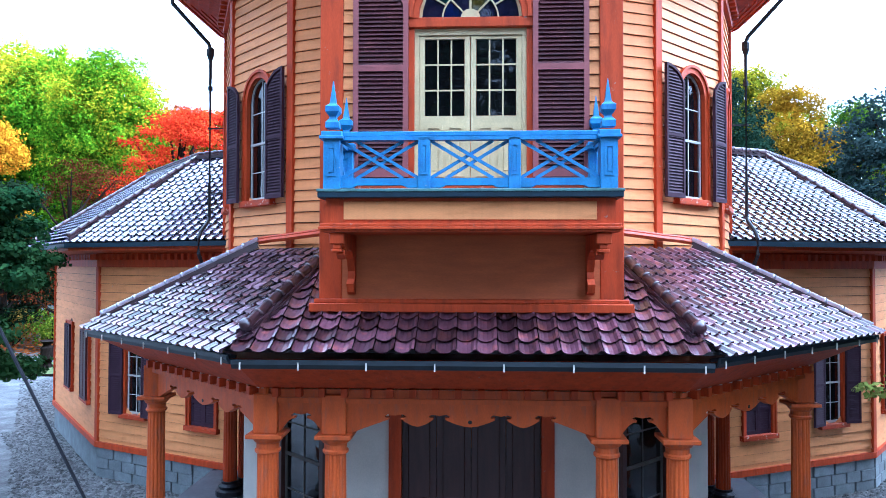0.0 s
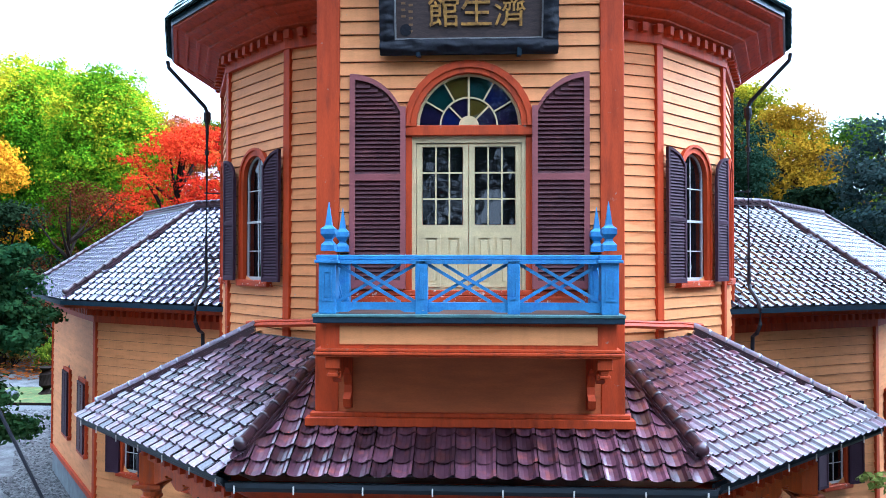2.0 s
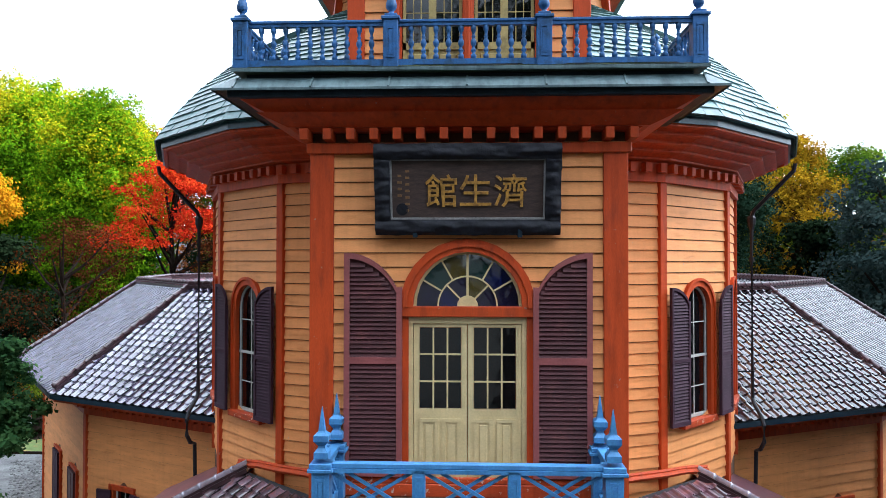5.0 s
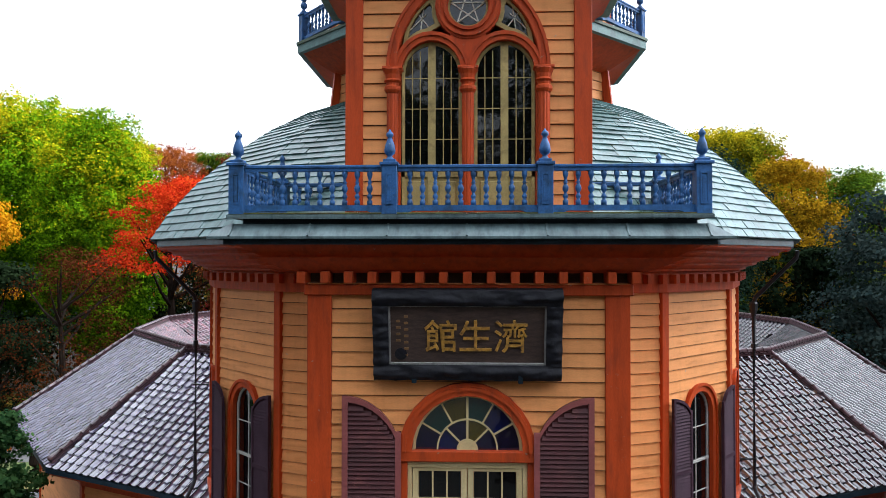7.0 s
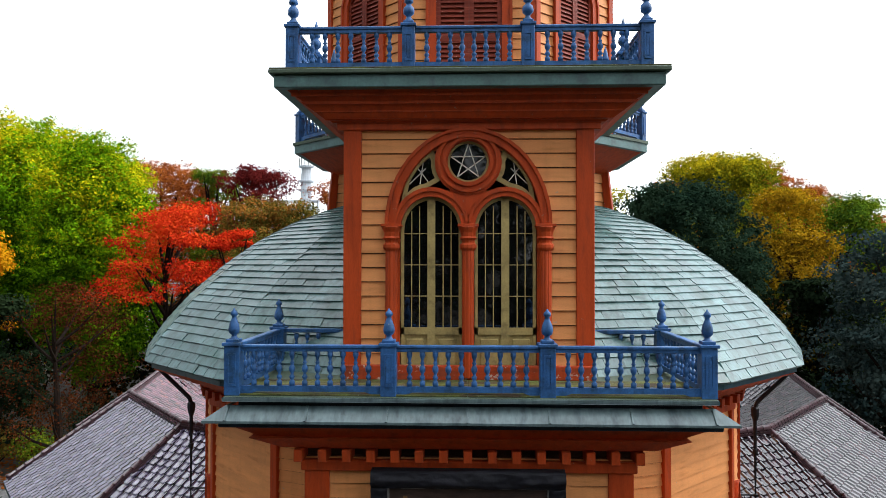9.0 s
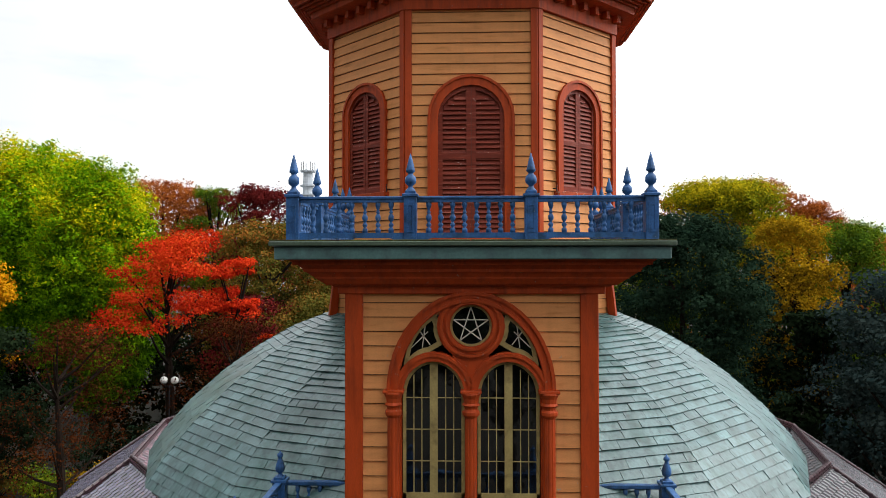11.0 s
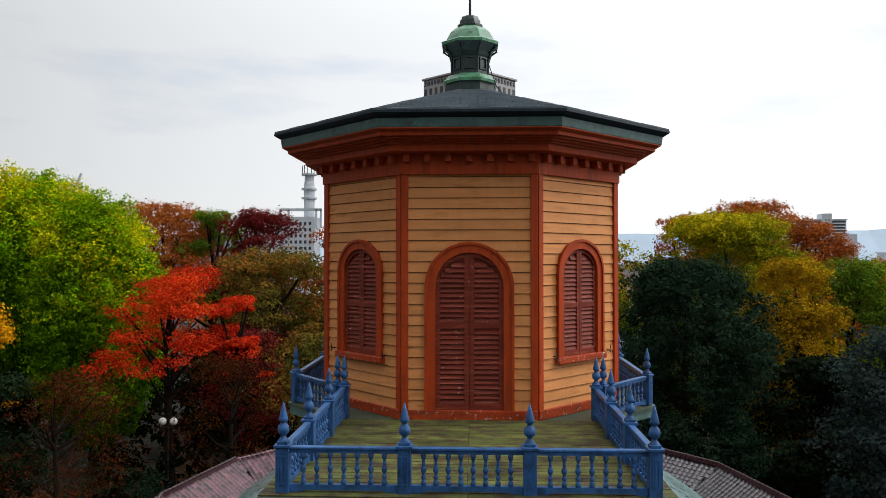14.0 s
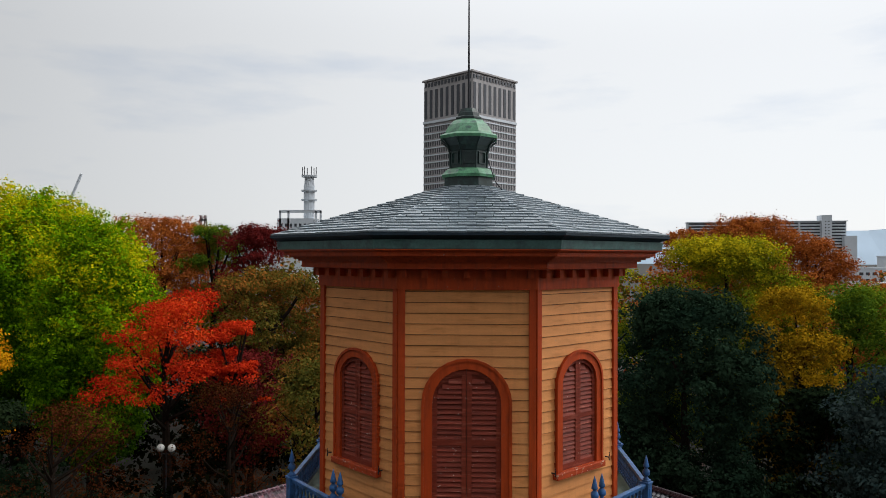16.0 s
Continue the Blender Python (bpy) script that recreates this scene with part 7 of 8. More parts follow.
# garden stones and the path
for x, y, w, h, seed in ((-25.4, 29.0, 0.45, 0.5, 2), (-22.6, 29.2, 0.4, 0.45, 3), (-21.6, 30.0, 0.5, 0.6, 5)):
    bm = B()
    bmesh.ops.create_icosphere(bm, subdivisions=3, radius=1)
    for v in bm.verts:
        v.co *= 1 + 0.25 * noise.noise(v.co * 1.7 + Vector((seed * 5, 0, 0)))
        v.co.x *= w
        v.co.y *= w * 0.7
        v.co.z = max(0.0, v.co.z * h * 0.62 + h * 0.4)
    ob = part("garden_stone", bm, DARKSTONE)
    ob.location = (x, y, 0)
    tagged(ob, "upright grey garden stone on the lawn", "stone", "garden stones")
bm = B()
flat_prism(bm, [(-70, 33), (-30, 32.2), (-15, 33), (-15, 37.5), (-30, 37), (-70, 38)], 0.0, 0.02)
tagged(part("path", bm, GRAVEL), "pale gravel park path", "path", kind="structure")
LAWN = material("autumn_lawn", (0.07, 0.10, 0.02), 0.95, vary=0.35, scale=1.5, bump=0.6, grain=12, second=(0.20, 0.12, 0.03), second_amount=0.4)
bm = B()
flat_prism(bm, [(-60, 27.5), (-24, 27.2), (-15, 27.6), (-15, 32.9), (-30, 32.1), (-60, 32.9)], 0.0, 0.016)
tagged(part("lawn", bm, LAWN), "small autumn lawn beside the path", "lawn", kind="structure")

bm = B()
tube(bm, [(0, 0, 0), (0.02, 0, 0.5), (-0.03, 0.02, 1.1), (0, 0, 1.5)], [0.46, 0.38, 0.36, 0.37], 12)
for v in bm.verts:
    v.co += Vector((1, 1, 0)) * 0.07 * noise.noise(v.co * 3)
stump = thing("tree_stump", Matrix.Translation((-24.2, 30.4, 0)), "tall weathered grey-brown tree stump on the lawn", "stump")
part("trunk", bm, BARK, stump)
bm = B()
box(bm, -40, -15, 27.0, 27.12, 0.0, 0.14, 0.02)
tagged(part("lawn_edging", bm, BARK), "low dark wooden edging of the lawn", "edging", kind="structure")

# twin globe lamp in the park
WHITE_GLOBE = material("opal_glass", (0.75, 0.74, 0.70), 0.3, vary=0.03, bump=0)
lp = thing("street_lamp", Matrix.Translation((-23.15, 46, 0.15)), "dark park lamp post with two opal globes", "lamp")
bm = B()
tube(bm, [(0, 0, -0.15), (0, 0, 6.7)], [0.09, 0.05], 8)
tube(bm, [(-0.42, 0, 6.8), (-0.3, 0, 6.6), (0.3, 0, 6.6), (0.42, 0, 6.8)], 0.035, 6)
part("pole", bm, PIPE, lp)
for s in (-1, 1):
    bm = B()
    bmesh.ops.create_uvsphere(bm, u_segments=16, v_segments=10, radius=0.29)
    bm.transform(Matrix.Translation((s * 0.42, 0, 7.05)))
    part("globe", bm, WHITE_GLOBE, lp, smooth=True)

# ================================================================ the far town
CONCRETE = material("brown_grey_concrete", (0.36, 0.34, 0.34), 0.8, vary=0.1, scale=0.1, grain=2)
# The pale bluish tone also carries distance haze.
CONCRETE_L = material("pale_concrete", (0.60, 0.64, 0.68), 0.8, vary=0.08, scale=0.1, grain=2)
DARKGLASS = material("dark_window_glass", (0.05, 0.055, 0.065), 0.2, vary=0.1, scale=0.2, bump=0)
BRICKRED = material("dark_red_facade", (0.14, 0.05, 0.05), 0.8, vary=0.1, scale=0.1)
# Distance haze is painted into the hill colour.
HILL = material("hazy_blue_hill", (0.42, 0.52, 0.62), 1.0, vary=0.1, scale=0.002, bump=0, grain=0.01)


def windows(parent, x0, x1, z0, z1, nx, nz, y, w=0.6, h=0.55, mat=None):
    bm = B()
    dx, dz = (x1 - x0) / nx, (z1 - z0) / nz
    box(bm, -dx * w / 2, dx * w / 2, y - 0.12, y + 0.05, -dz * h / 2, dz * h / 2)
    me = mesh_of("window", bm, mat or DARKGLASS)
    for i in range(nx):
        for j in range(nz):
            share("window", me, parent, Matrix.Translation((x0 + (i + 0.5) * dx, 0, z0 + (j + 0.5) * dz)))


# tall hotel block seen corner on
hb = thing("tower_block", Matrix.Translation((-2.6, 421, 0)) @ Matrix.Rotation(radians(-42), 4, 'Z'), "tall brown-grey office tower with ribbed window bands", "building")
HW, HH = 19.0, 124.5
bm = B()
box(bm, -HW, HW, -HW, HW, 0, HH - 1.2, 0.3)
part("wall", bm, CONCRETE, hb)
bm = B()
box(bm, -HW - 0.9, HW + 0.9, -HW - 0.9, HW + 0.9, HH - 1.2, HH, 0.2)
part("roof", bm, CONCRETE, hb)
bm = B()
box(bm, 6, 12, 0, 8, HH, HH + 3)
part("penthouse", bm, CONCRETE_L, hb)
for side in range(4):
    rot = Matrix.Rotation(side * math.pi / 2, 4, 'Z')
    if side in (0, 1):
        f = part("facade", box(B(), -HW + 0.2, HW - 0.2, -HW - 0.15, -HW + 0.1, 40, HH - 4), CONCRETE, hb)
        f.matrix_local = rot
        for j in range(13):
            bm = B()
            z = 44 + j * 4.15
            box(bm, -HW + 0.6, HW - 0.6, -HW - 0.3, -HW, z, z + 2.6)
            part("window_band", bm, DARKGLASS, f)
            part("spandrel", box(B(), -HW + 0.3, HW - 0.3, -HW - 0.7, -HW, z + 2.65, z + 3.3), CONCRETE_L, f)
        bm = B()
        for i in range(26):
            x = -HW + 0.6 + (2 * HW - 1.2) * i / 25
            box(bm, x - 0.3, x + 0.3, -HW - 0.4, -HW, 40, 98.5)
        part("mullions", bm, CONCRETE, f)
        for i in range(9):
            x = -HW + 1.8 + (2 * HW - 3.6) * i / 8
            part("tall_window", box(B(), x - 1.0, x + 1.0, -HW - 0.4, -HW, 101.5, HH - 6.5), DARKGLASS, f)
        for i in range(14):
            x = -HW + 1.5 + (2 * HW - 3.0) * i / 13
            part("attic_window", box(B(), x - 0.75, x + 0.75, -HW - 0.4, -HW, HH - 4.6, HH - 2.2), DARKGLASS, f)
        bm = B()
        box(bm, -HW, HW, -HW - 0.9, -HW, 98.6, 100.0)
        part("ledge", bm, CONCRETE_L, f)

# pale telecom building with a round mast
tb = thing("office_building", Matrix.Translation((-94.0, 391, 0)), "pale blue-grey office building with a round antenna mast", "building")
bm = B()
box(bm, -12, 8, -8, 8, 0, 42)
box(bm, -28, -12, -6, 8, 0, 36)
part("wall", bm, CONCRETE_L, tb)
bm = B()
for x in (-10.5, -6, 9, 11.5):
    box(bm, x - 0.5, x + 0.5, -8, -7, 36, 46)
box(bm, -11, 12, -8, -7, 45, 46.5)
part("roof_frame", bm, CONCRETE_L, tb)
windows(tb, -11, 7, 20, 40, 7, 6, -8, 0.5, 0.5)
bm = B()
lathe(bm, [(3.0, 42), (3.0, 60), (2.6, 62), (2.6, 66)], 14, 3.5, 0)
part("mast", bm, CONCRETE_L, tb)
for z in (52, 57, 65):
    bm = B()
    lathe(bm, [(4.2, z), (4.4, z + 0.9)], 14, 3.5, 0)
    part("gallery", bm, CONCRETE_L, tb)
bm = B()
for i in range(6):
    a = i * math.pi / 3
    tube(bm, [(3.5 + 3.8 * math.cos(a), 3.8 * math.sin(a), 66), (3.5 + 3.8 * math.cos(a), 3.8 * math.sin(a), 70.5)], 0.22, 5)
part("antenna", bm, PIPE, tb)

# long apartment slab
ap = thing("apartment_block", Matrix.Translation((334.2, 760, 0)) @ Matrix.Rotation(radians(-8), 4, 'Z'), "long pale apartment slab with balconies", "building")
bm = B()
box(bm, -46, 44, 0, 14, 0, 58.7)
box(bm, -110, -51, 4, 18, 0, 58.0)
box(bm, 20, 29.5, -3, 14, 0, 65)
box(bm, 39.5, 51, -9, 6, 0, 43.7)
part("wall", bm, CONCRETE_L, ap)
bm = B()
box(bm, -47, 45, -1.2, 14.5, 58.7, 59.4)
box(bm, -111, -50, 2.8, 18.5, 58.0, 58.7)
part("roof", bm, CONCRETE_L, ap)
for x0, x1, y in ((-45, -24, 0.0), (-22, -2, 0.0), (0, 19, 0.0), (30, 43, 0.0), (-109, -82, 4.0), (-80, -52, 4.0)):
    for i in range(15):
        z = 12.3 + i * 3.1
        # Flat dark bands on the wall; no recess is cut behind the parapets.
        part("balcony", box(B(), x0, x1, y - 0.4, y + 0.2, z, z + 1.7), DARKGLASS, ap, "dark band behind a balcony parapet")
        part("parapet", box(B(), x0, x1, y - 1.3, y - 1.1, z - 1.1, z), CONCRETE_L, ap)
for x in (-46, -23, -1):
    part("pier", box(B(), x - 0.8, x + 0.8, -1.6, 0.0, 0, 58.7), CONCRETE_L, ap)
windows(ap, 22, 28, 10, 60, 2, 16, -3, 0.35, 0.35)
for x, y, w, h, mat, label in ((214, 390, 14, 16, CONCRETE_L, "low pale town building"), (232, 400, 10, 22, CONCRETE_L, "pale flat-roofed town building"), (205, 352, 9, 9, CONCRETE, "low brown town building"),
                               (252, 420, 16, 13, CONCRETE_L, "low white town building"), (222, 380, 6, 7, BRICKRED, "small dark red town building"), (-120, 410, 22, 33, CONCRETE_L, "pale town building behind the trees"),
                               (-165, 430, 18, 30, CONCRETE, "brown town building behind the trees"), (206, 344, 3.5, 42, BRICKRED, "narrow dark red tower block")):
    bd = thing("town_building", Matrix.Translation((x, y, 0)), label, "building", "town buildings")
    bm = B()
    box(bm, -w, w, -6, 6, 0, h)
    part("wall", bm, mat, bd)
    bm = B()
    box(bm, -w - 0.3, w + 0.3, -6.3, 6.3, h, h + 0.8)
    part("roof", bm, CONCRETE_L, bd)
    windows(bd, -w + 0.5, w - 0.5, h * 0.3, h - 1, max(2, int(w / 1.6)), max(2, int(h / 4.5)), -6, 0.6, 0.45)
# crane and lattice mast
cn = thing("construction_crane", Matrix.Translation((-227.5, 391, 0)), "far construction crane with a raised jib", "crane")
bm = B()
bar(bm, (0, 0, 0), (0, 0, 44), 2.0, 2.0)
part("tower", bm, PIPE, cn)
bm = B()
bar(bm, (-1, 0, 44), (9, 0, 67), 1.1, 1.1)
part("jib", bm, CONCRETE_L, cn)
ms = thing("radio_mast", Matrix.Translation((-149.5, 391, 0)), "far lattice radio mast with red and white bands", "mast")
bm = B()
for dx, dy in ((-1.6, -1.6), (1.6, -1.6), (1.6, 1.6), (-1.6, 1.6)):
    bar(bm, (dx * 1.4, dy * 1.4, 0), (dx * 0.7, dy * 0.7, 44), 0.5, 0.5)
for z in range(20, 44, 4):
    for s in (-1, 1):
        bar(bm, (-s * 1.7, -1.6, z), (s * 1.7, -1.6, z + 4), 0.35, 0.35)
part("lattice", bm, BRICKRED, ms)
bm = B()
lathe(bm, [(2.4, 36), (2.4, 37)], 10)
lathe(bm, [(2.2, 41), (2.2, 42)], 10)
part("platform", bm, PIPE, ms)
# hills
bm = B()
prev = None
for i in range(121):
    x = -3000 + i * 50
    z = 130 + 90 * noise.noise((x * 0.0011, 0.7, 0)) + 22 * noise.noise((x * 0.004, 3.1, 0)) + 6 * noise.noise((x * 0.015, 5, 0))
    z = 40 + (z - 40) * 0.5 + 75 / (1 + math.exp(-(x - 1150) / 160))
    cur = [bm.verts.new((x, 2350, -5)), bm.verts.new((x, 2480, max(20, z)))]
    if prev:
        bm.faces.new((prev[0], cur[0], cur[1], prev[1]))
    prev = cur
tagged(part("hills", bm, HILL), "hazy blue hills on the horizon", "hills", kind="structure")


# ================================================================ roof tiles, slates, blocks and planks
def inside(poly, u, v):
    ok = True
    for (a, b), (c, d) in zip(poly, poly[1:] + poly[:1]):
        if (c - a) * (v - b) - (d - b) * (u - a) < -0.02:
            ok = False
    return ok


def pantile(w, c, fill=0.965, deep=1.0):
    """Vertices and faces of one S-shaped tile: u across, v up the slope, n out of it."""
    us = [0.0, 0.12, 0.28, 0.5, 0.72, 0.86, 1.0]
    ns = [0.052, 0.022, 0.004, 0.0, 0.02, 0.058, 0.066]
    k = w / 0.30 * deep
    v = []
    for vv, lift in ((0.0, 0.044), (c * 1.12, 0.004)):
        v += [((u - 0.5) * w * fill, vv, n * k + lift) for u, n in zip(us, ns)]
    v += [((u - 0.5) * w * fill, 0.035, n * k + 0.044 - 0.04) for u, n in zip(us, ns)]
    f = []
    for i in range(6):
        f.append((i, i + 1, 8 + i, 7 + i))
        f.append((14 + i, 15 + i, i + 1, i))
    return np.array(v), f


def slate_shape(w, c):
    v = [(-w / 2, 0, 0.030), (w / 2, 0, 0.030), (w / 2, c * 1.1, 0.006), (-w / 2, c * 1.1, 0.006), (-w / 2, 0.001, 0.002), (w / 2, 0.001, 0.002)]
    return np.array(v), [(0, 1, 2, 3), (4, 5, 1, 0), (4, 0, 3), (1, 5, 2)]


def py_mesh(name, v, f, mat):
    me = bpy.data.meshes.new(name)
    me.from_pydata([tuple(p) for p in v], [], f)
    me.materials.append(mat)
    return me


class Field:
    """Pieces laid on a roof: the first ones as parts, the rest joined."""

    def __init__(self, roof, name, limit):
        self.roof, self.name, self.limit, self.n = roof, name, limit, 0
        self.v, self.f, self.count = [], [], 0
        self.jig = random.Random(len(roof.name) * 7 + limit)

    def lay(self, me, shape, m):
        j = self.jig
        m = m @ Matrix.Translation((0, 0, j.uniform(-0.004, 0.006))) @ Matrix.Rotation(j.uniform(-0.03, 0.03), 4, 'X') @ Matrix.Rotation(j.uniform(-0.014, 0.014), 4, 'Z')
        if self.n < self.limit:
            share(self.name, me, self.roof, m)
            self.n += 1
            return
        a = np.array(m)
        self.v.append(shape[0] @ a[:3, :3].T + a[:3, 3])
        self.f += [tuple(i + self.count for i in q) for q in shape[1]]
        self.count += len(shape[0])

    def close(self, mat):
        if self.v:
            me = py_mesh(self.name + "_field", np.concatenate(self.v), self.f, mat)
            ob = new(self.name + "_field", me)
            ob.parent = self.roof
            tagged(ob, "joined rest of the roof covering", kind="stuff")


def frame_of(a, b, top):
    """Axes on a sloping plane: along the eave from a to b, up the slope towards top."""
    a, b, top = Vector(a), Vector(b), Vector(top)
    eu = (b - a).normalized()
    ev = (top - a) - eu * (top - a).dot(eu)
    ev.normalize()
    en = eu.cross(ev)
    return Matrix(((eu.x, ev.x, en.x, a.x), (eu.y, ev.y, en.y, a.y), (eu.z, ev.z, en.z, a.z), (0, 0, 0, 1)))


def tile_roof(roof, corners, w, c, mat, limit, name="tile", over=0.03):
    """Courses of pantiles over a flat roof polygon; the first two corners are the eave."""
    m = frame_of(corners[0], corners[1], corners[2])
    inv = m.inverted()
    poly = [tuple((inv @ Vector(p))[:2]) for p in corners]
    shape = pantile(w, c, 0.93, 1.2) if mat is TILE_DARK else pantile(w, c, 0.925, 0.95) if mat is TILE_GREY else pantile(w, c, 0.955, 1.1)
    me = py_mesh(name, shape[0], shape[1], mat)
    fld = Field(roof, name, limit)
    L = poly[1][0]
    vmax = max(p[1] for p in poly)
    umin, umax = min(p[0] for p in poly), max(p[0] for p in poly)
    nv = int(vmax / c) + 1
    n0, n1 = int(umin / w) - 1, int(umax / w) + 1
    for r in range(nv):
        v = r * c - over
        for i in range(n0, n1 + 1):
            u = (i + 0.5) * w
            if inside(poly, u, max(v, 0.0) + c * 0.25):
                fld.lay(me, shape, m @ Matrix.Translation((u, v, 0)))
    fld.close(mat)


def P3(x, y, dz=0.0):
    return (x, y, porch_z(x, y) + dz)


tile_roof(roof_porch["front"], [P3(-EX, EY), P3(EX, EY), P3(HX, HY), P3(-HX, HY)], 0.264, 0.25, TILE, 290, over=0.13)
tile_roof(roof_porch["left"], [P3(-FX, FY), P3(-EX, EY), P3(-HX, HY), P3(-TX, TY)], 0.245, 0.215, TILE_OLD, 290, over=0.17)
tile_roof(roof_porch["right"], [P3(EX, EY), P3(FX, FY), P3(TX, TY), P3(HX, HY)], 0.245, 0.215, TILE, 290, over=0.17)
# Right-hand slopes (k > 0) take darker tiles than the left-hand ones.
for k in (-6, -5, -4, -3, -2, -1, 1, 2, 3, 4, 5, 6, 7):
    near = abs(k) <= 2
    c = [wing_pt(APW + 0.85, k - 1, ZWE), wing_pt(APW + 0.85, k, ZWE), wing_pt(APW - 2.95, k, ZWR), wing_pt(APW - 2.95, k - 1, ZWR)]
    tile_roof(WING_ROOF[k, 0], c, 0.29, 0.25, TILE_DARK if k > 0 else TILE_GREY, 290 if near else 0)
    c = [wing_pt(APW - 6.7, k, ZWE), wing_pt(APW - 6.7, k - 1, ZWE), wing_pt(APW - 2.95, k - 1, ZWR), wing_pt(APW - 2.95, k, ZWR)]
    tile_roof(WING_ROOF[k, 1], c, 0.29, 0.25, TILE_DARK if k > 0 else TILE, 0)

# slates of the dome
length = sum(math.hypot(b[0] - a[0], b[1] - a[1]) for a, b in zip(DOME, DOME[1:]))
rows = int(length / 0.17)
fld = Field(roof_dome, "slate", 300)
shapes = {}
for k in (1, -1, 2, -2, 0, 3, -3, 4, -4, 5, -5):
    a = 2 * math.pi * k / 16
    for r in range(rows):
        s0 = r * 0.17
        (ap0, z0), (ap1, z1) = dome_at(s0), dome_at(s0 + 0.17)
        if ap0 < 2.9:
            continue
        if k == 0 and ap0 > 6.3:
            continue
        w0 = side_width(16, ap0)
        n = max(2, round(w0 / 0.36))
        off = 0.5 if r % 2 else 0.0
        rad = Vector((math.sin(a), -math.cos(a), 0))
        eu = Vector((math.cos(a), math.sin(a), 0))
        p0 = rad * ap0 + Vector((0, CY, z0))
        p1 = rad * ap1 + Vector((0, CY, z1))
        ev = (p1 - p0).normalized()
        en = eu.cross(ev)
        m0 = Matrix(((eu.x, ev.x, en.x, p0.x), (eu.y, ev.y, en.y, p0.y), (eu.z, ev.z, en.z, p0.z), (0, 0, 0, 1)))
        edges = [-w0 / 2] + [-w0 / 2 + (i + off) * w0 / n for i in range(1 if off == 0 else 0, n)] + [w0 / 2]
        edges = sorted(set(round(e, 4) for e in edges))
        for x0, x1 in zip(edges, edges[1:]):
            key = round((x1 - x0) * 50) / 50
            if key < 0.04:
                continue
            if key not in shapes:
                sh = slate_shape(key - 0.006, 0.17)
                shapes[key] = (sh, py_mesh("slate", sh[0], sh[1], SLATE))
            sh, me = shapes[key]
            fld.lay(me, sh, m0 @ Matrix.Translation(((x0 + x1) / 2, 0, 0)))
fld.close(SLATE)
# hip cappings of the dome
for k in range(-6, 6):
    a = math.pi * (2 * k + 1) / 16
    pts = []
    for ap_, z in DOME:
        r = (ap_ + 0.012) / math.cos(math.pi / 16)
        if ap_ >= 2.9:
            pts.append((r * math.sin(a), CY - r * math.cos(a), z + 0.012))
    bm = B()
    tube(bm, pts, 0.009, 5)
    part("hip_strip", bm, SLATE, roof_dome)

# slates of the top roof
shapes = {}
fld = Field(roof_top, "slate", 300)
slope = math.hypot(4.08 - 0.46, 1.17)
rows = int(slope / 0.2)
for k in (0, 1, -1, 2, -2, 3, -3):
    a = 2 * math.pi * k / 8
    rad = Vector((math.sin(a), -math.cos(a), 0))
    eu = Vector((math.cos(a), math.sin(a), 0))
    p0 = rad * 4.08 + Vector((0, CY, 22.2))
    ev = (rad * -3.62 + Vector((0, 0, 1.17))).normalized()
    en = eu.cross(ev)
    for r in range(rows):
        ap_ = 4.08 - 3.62 * r / rows
        w0 = side_width(8, ap_)
        n = max(1, round(w0 / 0.34))
        off = 0.5 if r % 2 else 0.0
        p = p0 + ev * (r * 0.2)
        m0 = Matrix(((eu.x, ev.x, en.x, p.x), (eu.y, ev.y, en.y, p.y), (eu.z, ev.z, en.z, p.z), (0, 0, 0, 1)))
        edges = [-w0 / 2] + [-w0 / 2 + (i + off) * w0 / n for i in range(1 if off == 0 else 0, n)] + [w0 / 2]
        edges = sorted(set(round(e, 4) for e in edges))
        for x0, x1 in zip(edges, edges[1:]):
            key = round((x1 - x0) * 50) / 50
            if key < 0.04:
                continue
            if key not in shapes:
                sh = slate_shape(key - 0.01, 0.205)
                sh[0][:2, 2] = 0.034
                shapes[key] = (sh, py_mesh("slate", sh[0], sh[1], SLATE_TOP))
            sh, me = shapes[key]
            fld.lay(me, sh, m0 @ Matrix.Translation(((x0 + x1) / 2, 0, 0)))
fld.close(SLATE_TOP)

# foundation blocks
jig = random.Random(12)
for wd in (0.68, 0.5):
    bm = B()
    box(bm, -wd / 2 + 0.006, wd / 2 - 0.006, -0.03, 0.06, 0.006, 0.275, 0.008)
    me = mesh_of("block", bm, STONE)
    for k in (-1, 1, 2):
        m = side_pose(14, APW, k, cx=CXW, cy=CW)
        for row in range(3):
            if (row == 1) != (wd == 0.5):
                continue
            n = int(SW / wd)
            for i in range(n):
                share("block", me, FOUND, m @ Matrix.Translation((-SW / 2 + (i + 0.5) * SW / n, jig.uniform(-0.006, 0.006), row * 0.28)))

# planks of the balconies
def planks(parent, x, y0, y1, z, w, mat):
    bm = B()
    box(bm, 0.004, x, 0.007, w - 0.007, 0.0, 0.018, 0.004)
    me = mesh_of("plank", bm, mat)
    n = int((y1 - y0) / w)
    lay = random.Random(7)
    for i in range(n):
        for turn in (0, 1):
            m = Matrix.Translation((0, y0 + i * w + (w if turn else 0), z + 0.001 + lay.uniform(0, 0.004))) @ Matrix.Rotation(math.pi * turn + lay.uniform(-0.002, 0.002), 4, 'Z')
            share("plank", me, parent, m)


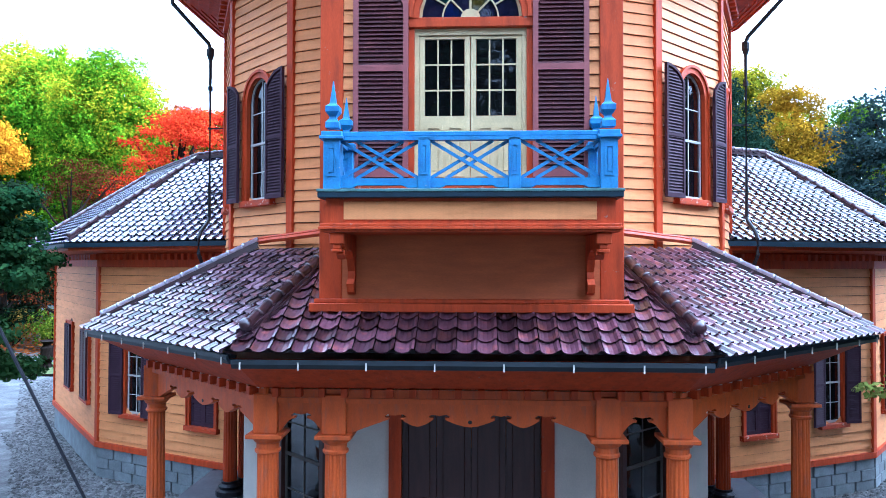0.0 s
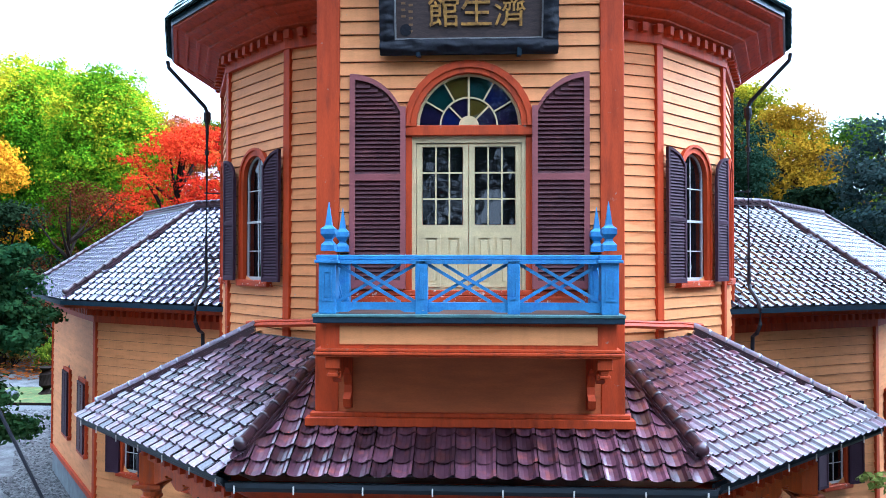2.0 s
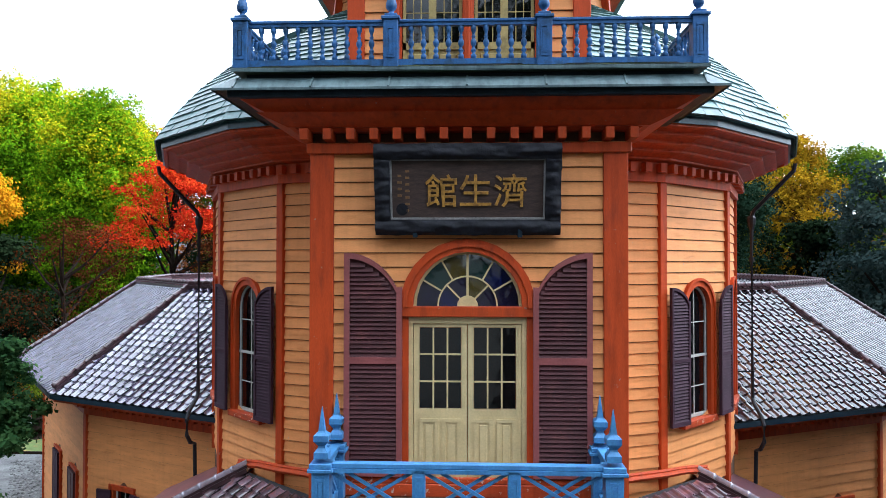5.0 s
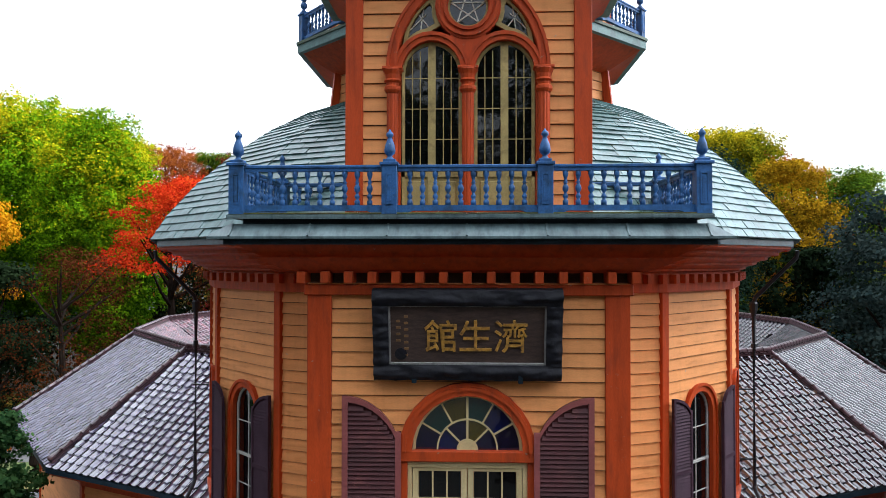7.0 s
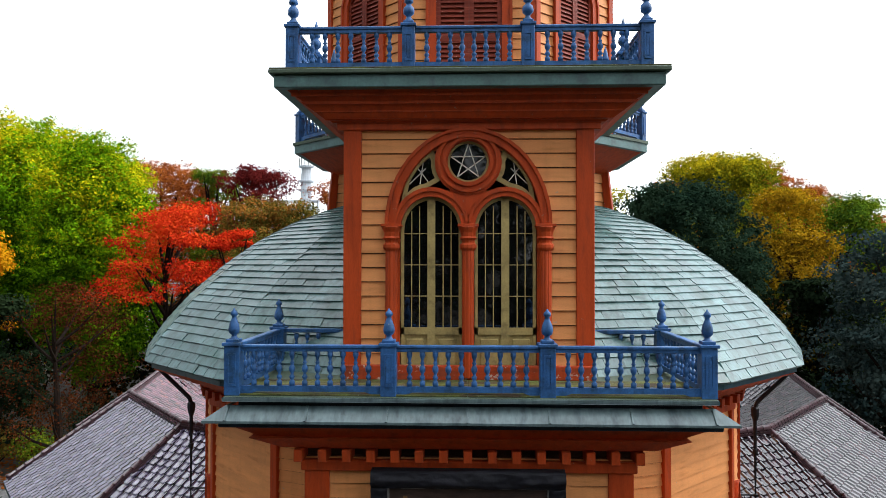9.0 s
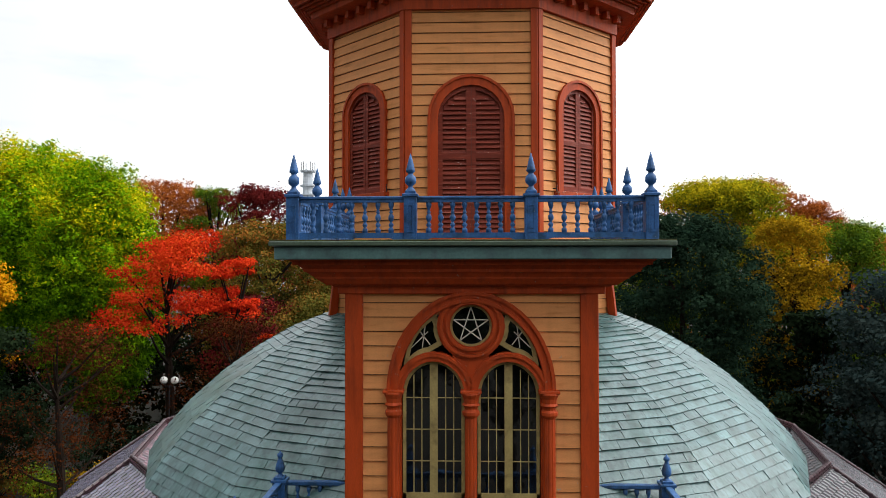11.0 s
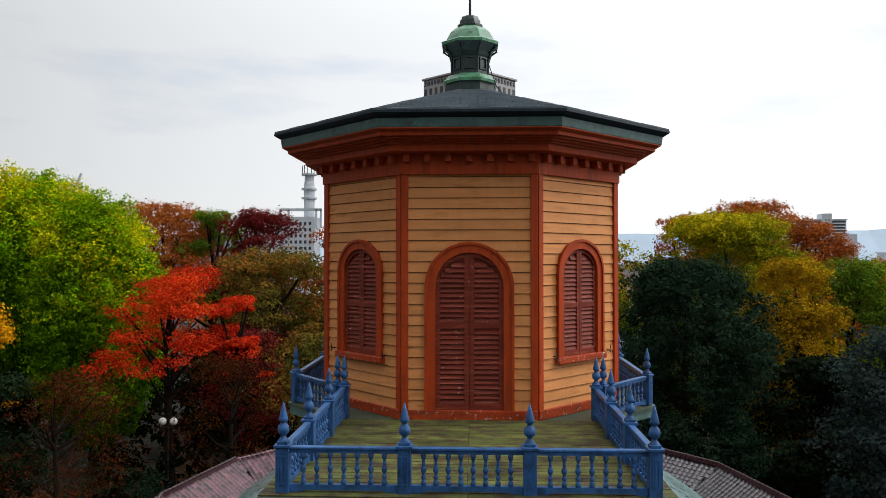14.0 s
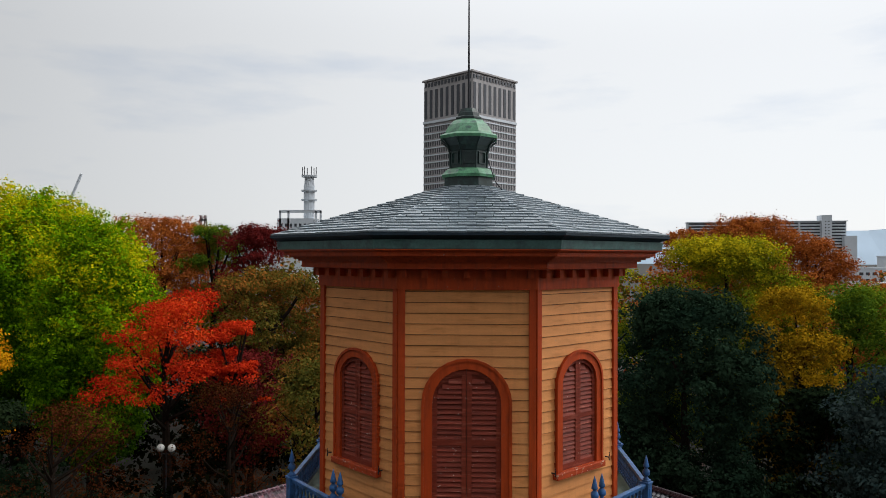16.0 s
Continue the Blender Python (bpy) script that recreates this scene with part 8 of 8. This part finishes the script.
for ob in list(scene.objects):
    if ob.name == "balcony_floor_top":
        planks(ob, 2.655, 0.19, 4.66, 16.57, 0.148, DECK)
    if ob.name == "balcony_floor_mid":
        planks(ob, 2.985, -0.51, 0.8, 12.36, 0.148, DECK)

# larger pebbles along the foundation
rng = np.random.default_rng(60)
octa = np.array([(1, 0, 0), (-1, 0, 0), (0, 1, 0), (0, -1, 0), (0, 0, 1), (0.5, 0.5, 0.6), (-0.5, 0.4, 0.7), (0.4, -0.5, 0.6), (-0.5, -0.5, 0.5)])
faces = [(0, 5, 7), (5, 0, 2), (2, 6, 5), (6, 2, 1), (1, 8, 6), (8, 1, 3), (3, 7, 8), (7, 3, 0), (4, 7, 5), (4, 5, 6), (4, 6, 8), (4, 8, 7)]
V, F, cnt = [], [], 0
for k in (-2, -1, 1, 2):
    m = np.array(side_pose(14, APW, k, cx=CXW, cy=CW))
    for i in range(2600):
        s = rng.uniform(0.03, 0.085)
        p = np.array((rng.uniform(-SW / 2, SW / 2), -rng.random() ** 1.3 * 1.6 - 0.05, 0.012))
        v = octa * np.array((s * rng.uniform(0.7, 1.4), s * rng.uniform(0.7, 1.3), s * 0.7)) + p
        V.append(v @ m[:3, :3].T + m[:3, 3])
        F += [tuple(q + cnt for q in f) for f in faces]
        cnt += 9
for i in range(15000):
    y = rng.uniform(0.0, 26.0)
    x = rng.uniform(-0.62 * (y + 10.2) - 0.5, max(-0.42 * (y + 10.2), -12.0) if y < 10 else -12.5)
    s = rng.uniform(0.035, 0.08)
    V.append(octa * np.array((s * rng.uniform(0.7, 1.4), s * rng.uniform(0.7, 1.3), s * 0.6)) + np.array((x, y, 0.012)))
    F += [tuple(q + cnt for q in f) for f in faces]
    cnt += 9
PEBBLE = material("dark_grey_pebbles", (0.105, 0.102, 0.098), 0.8, spec=0.2, vary=0.25, scale=5, piece=0.6)
ob = new("pebbles", py_mesh("pebbles", np.concatenate(V), F, PEBBLE))
tagged(ob, "strip of grey pebbles along the foundation", "pebbles", kind="stuff")
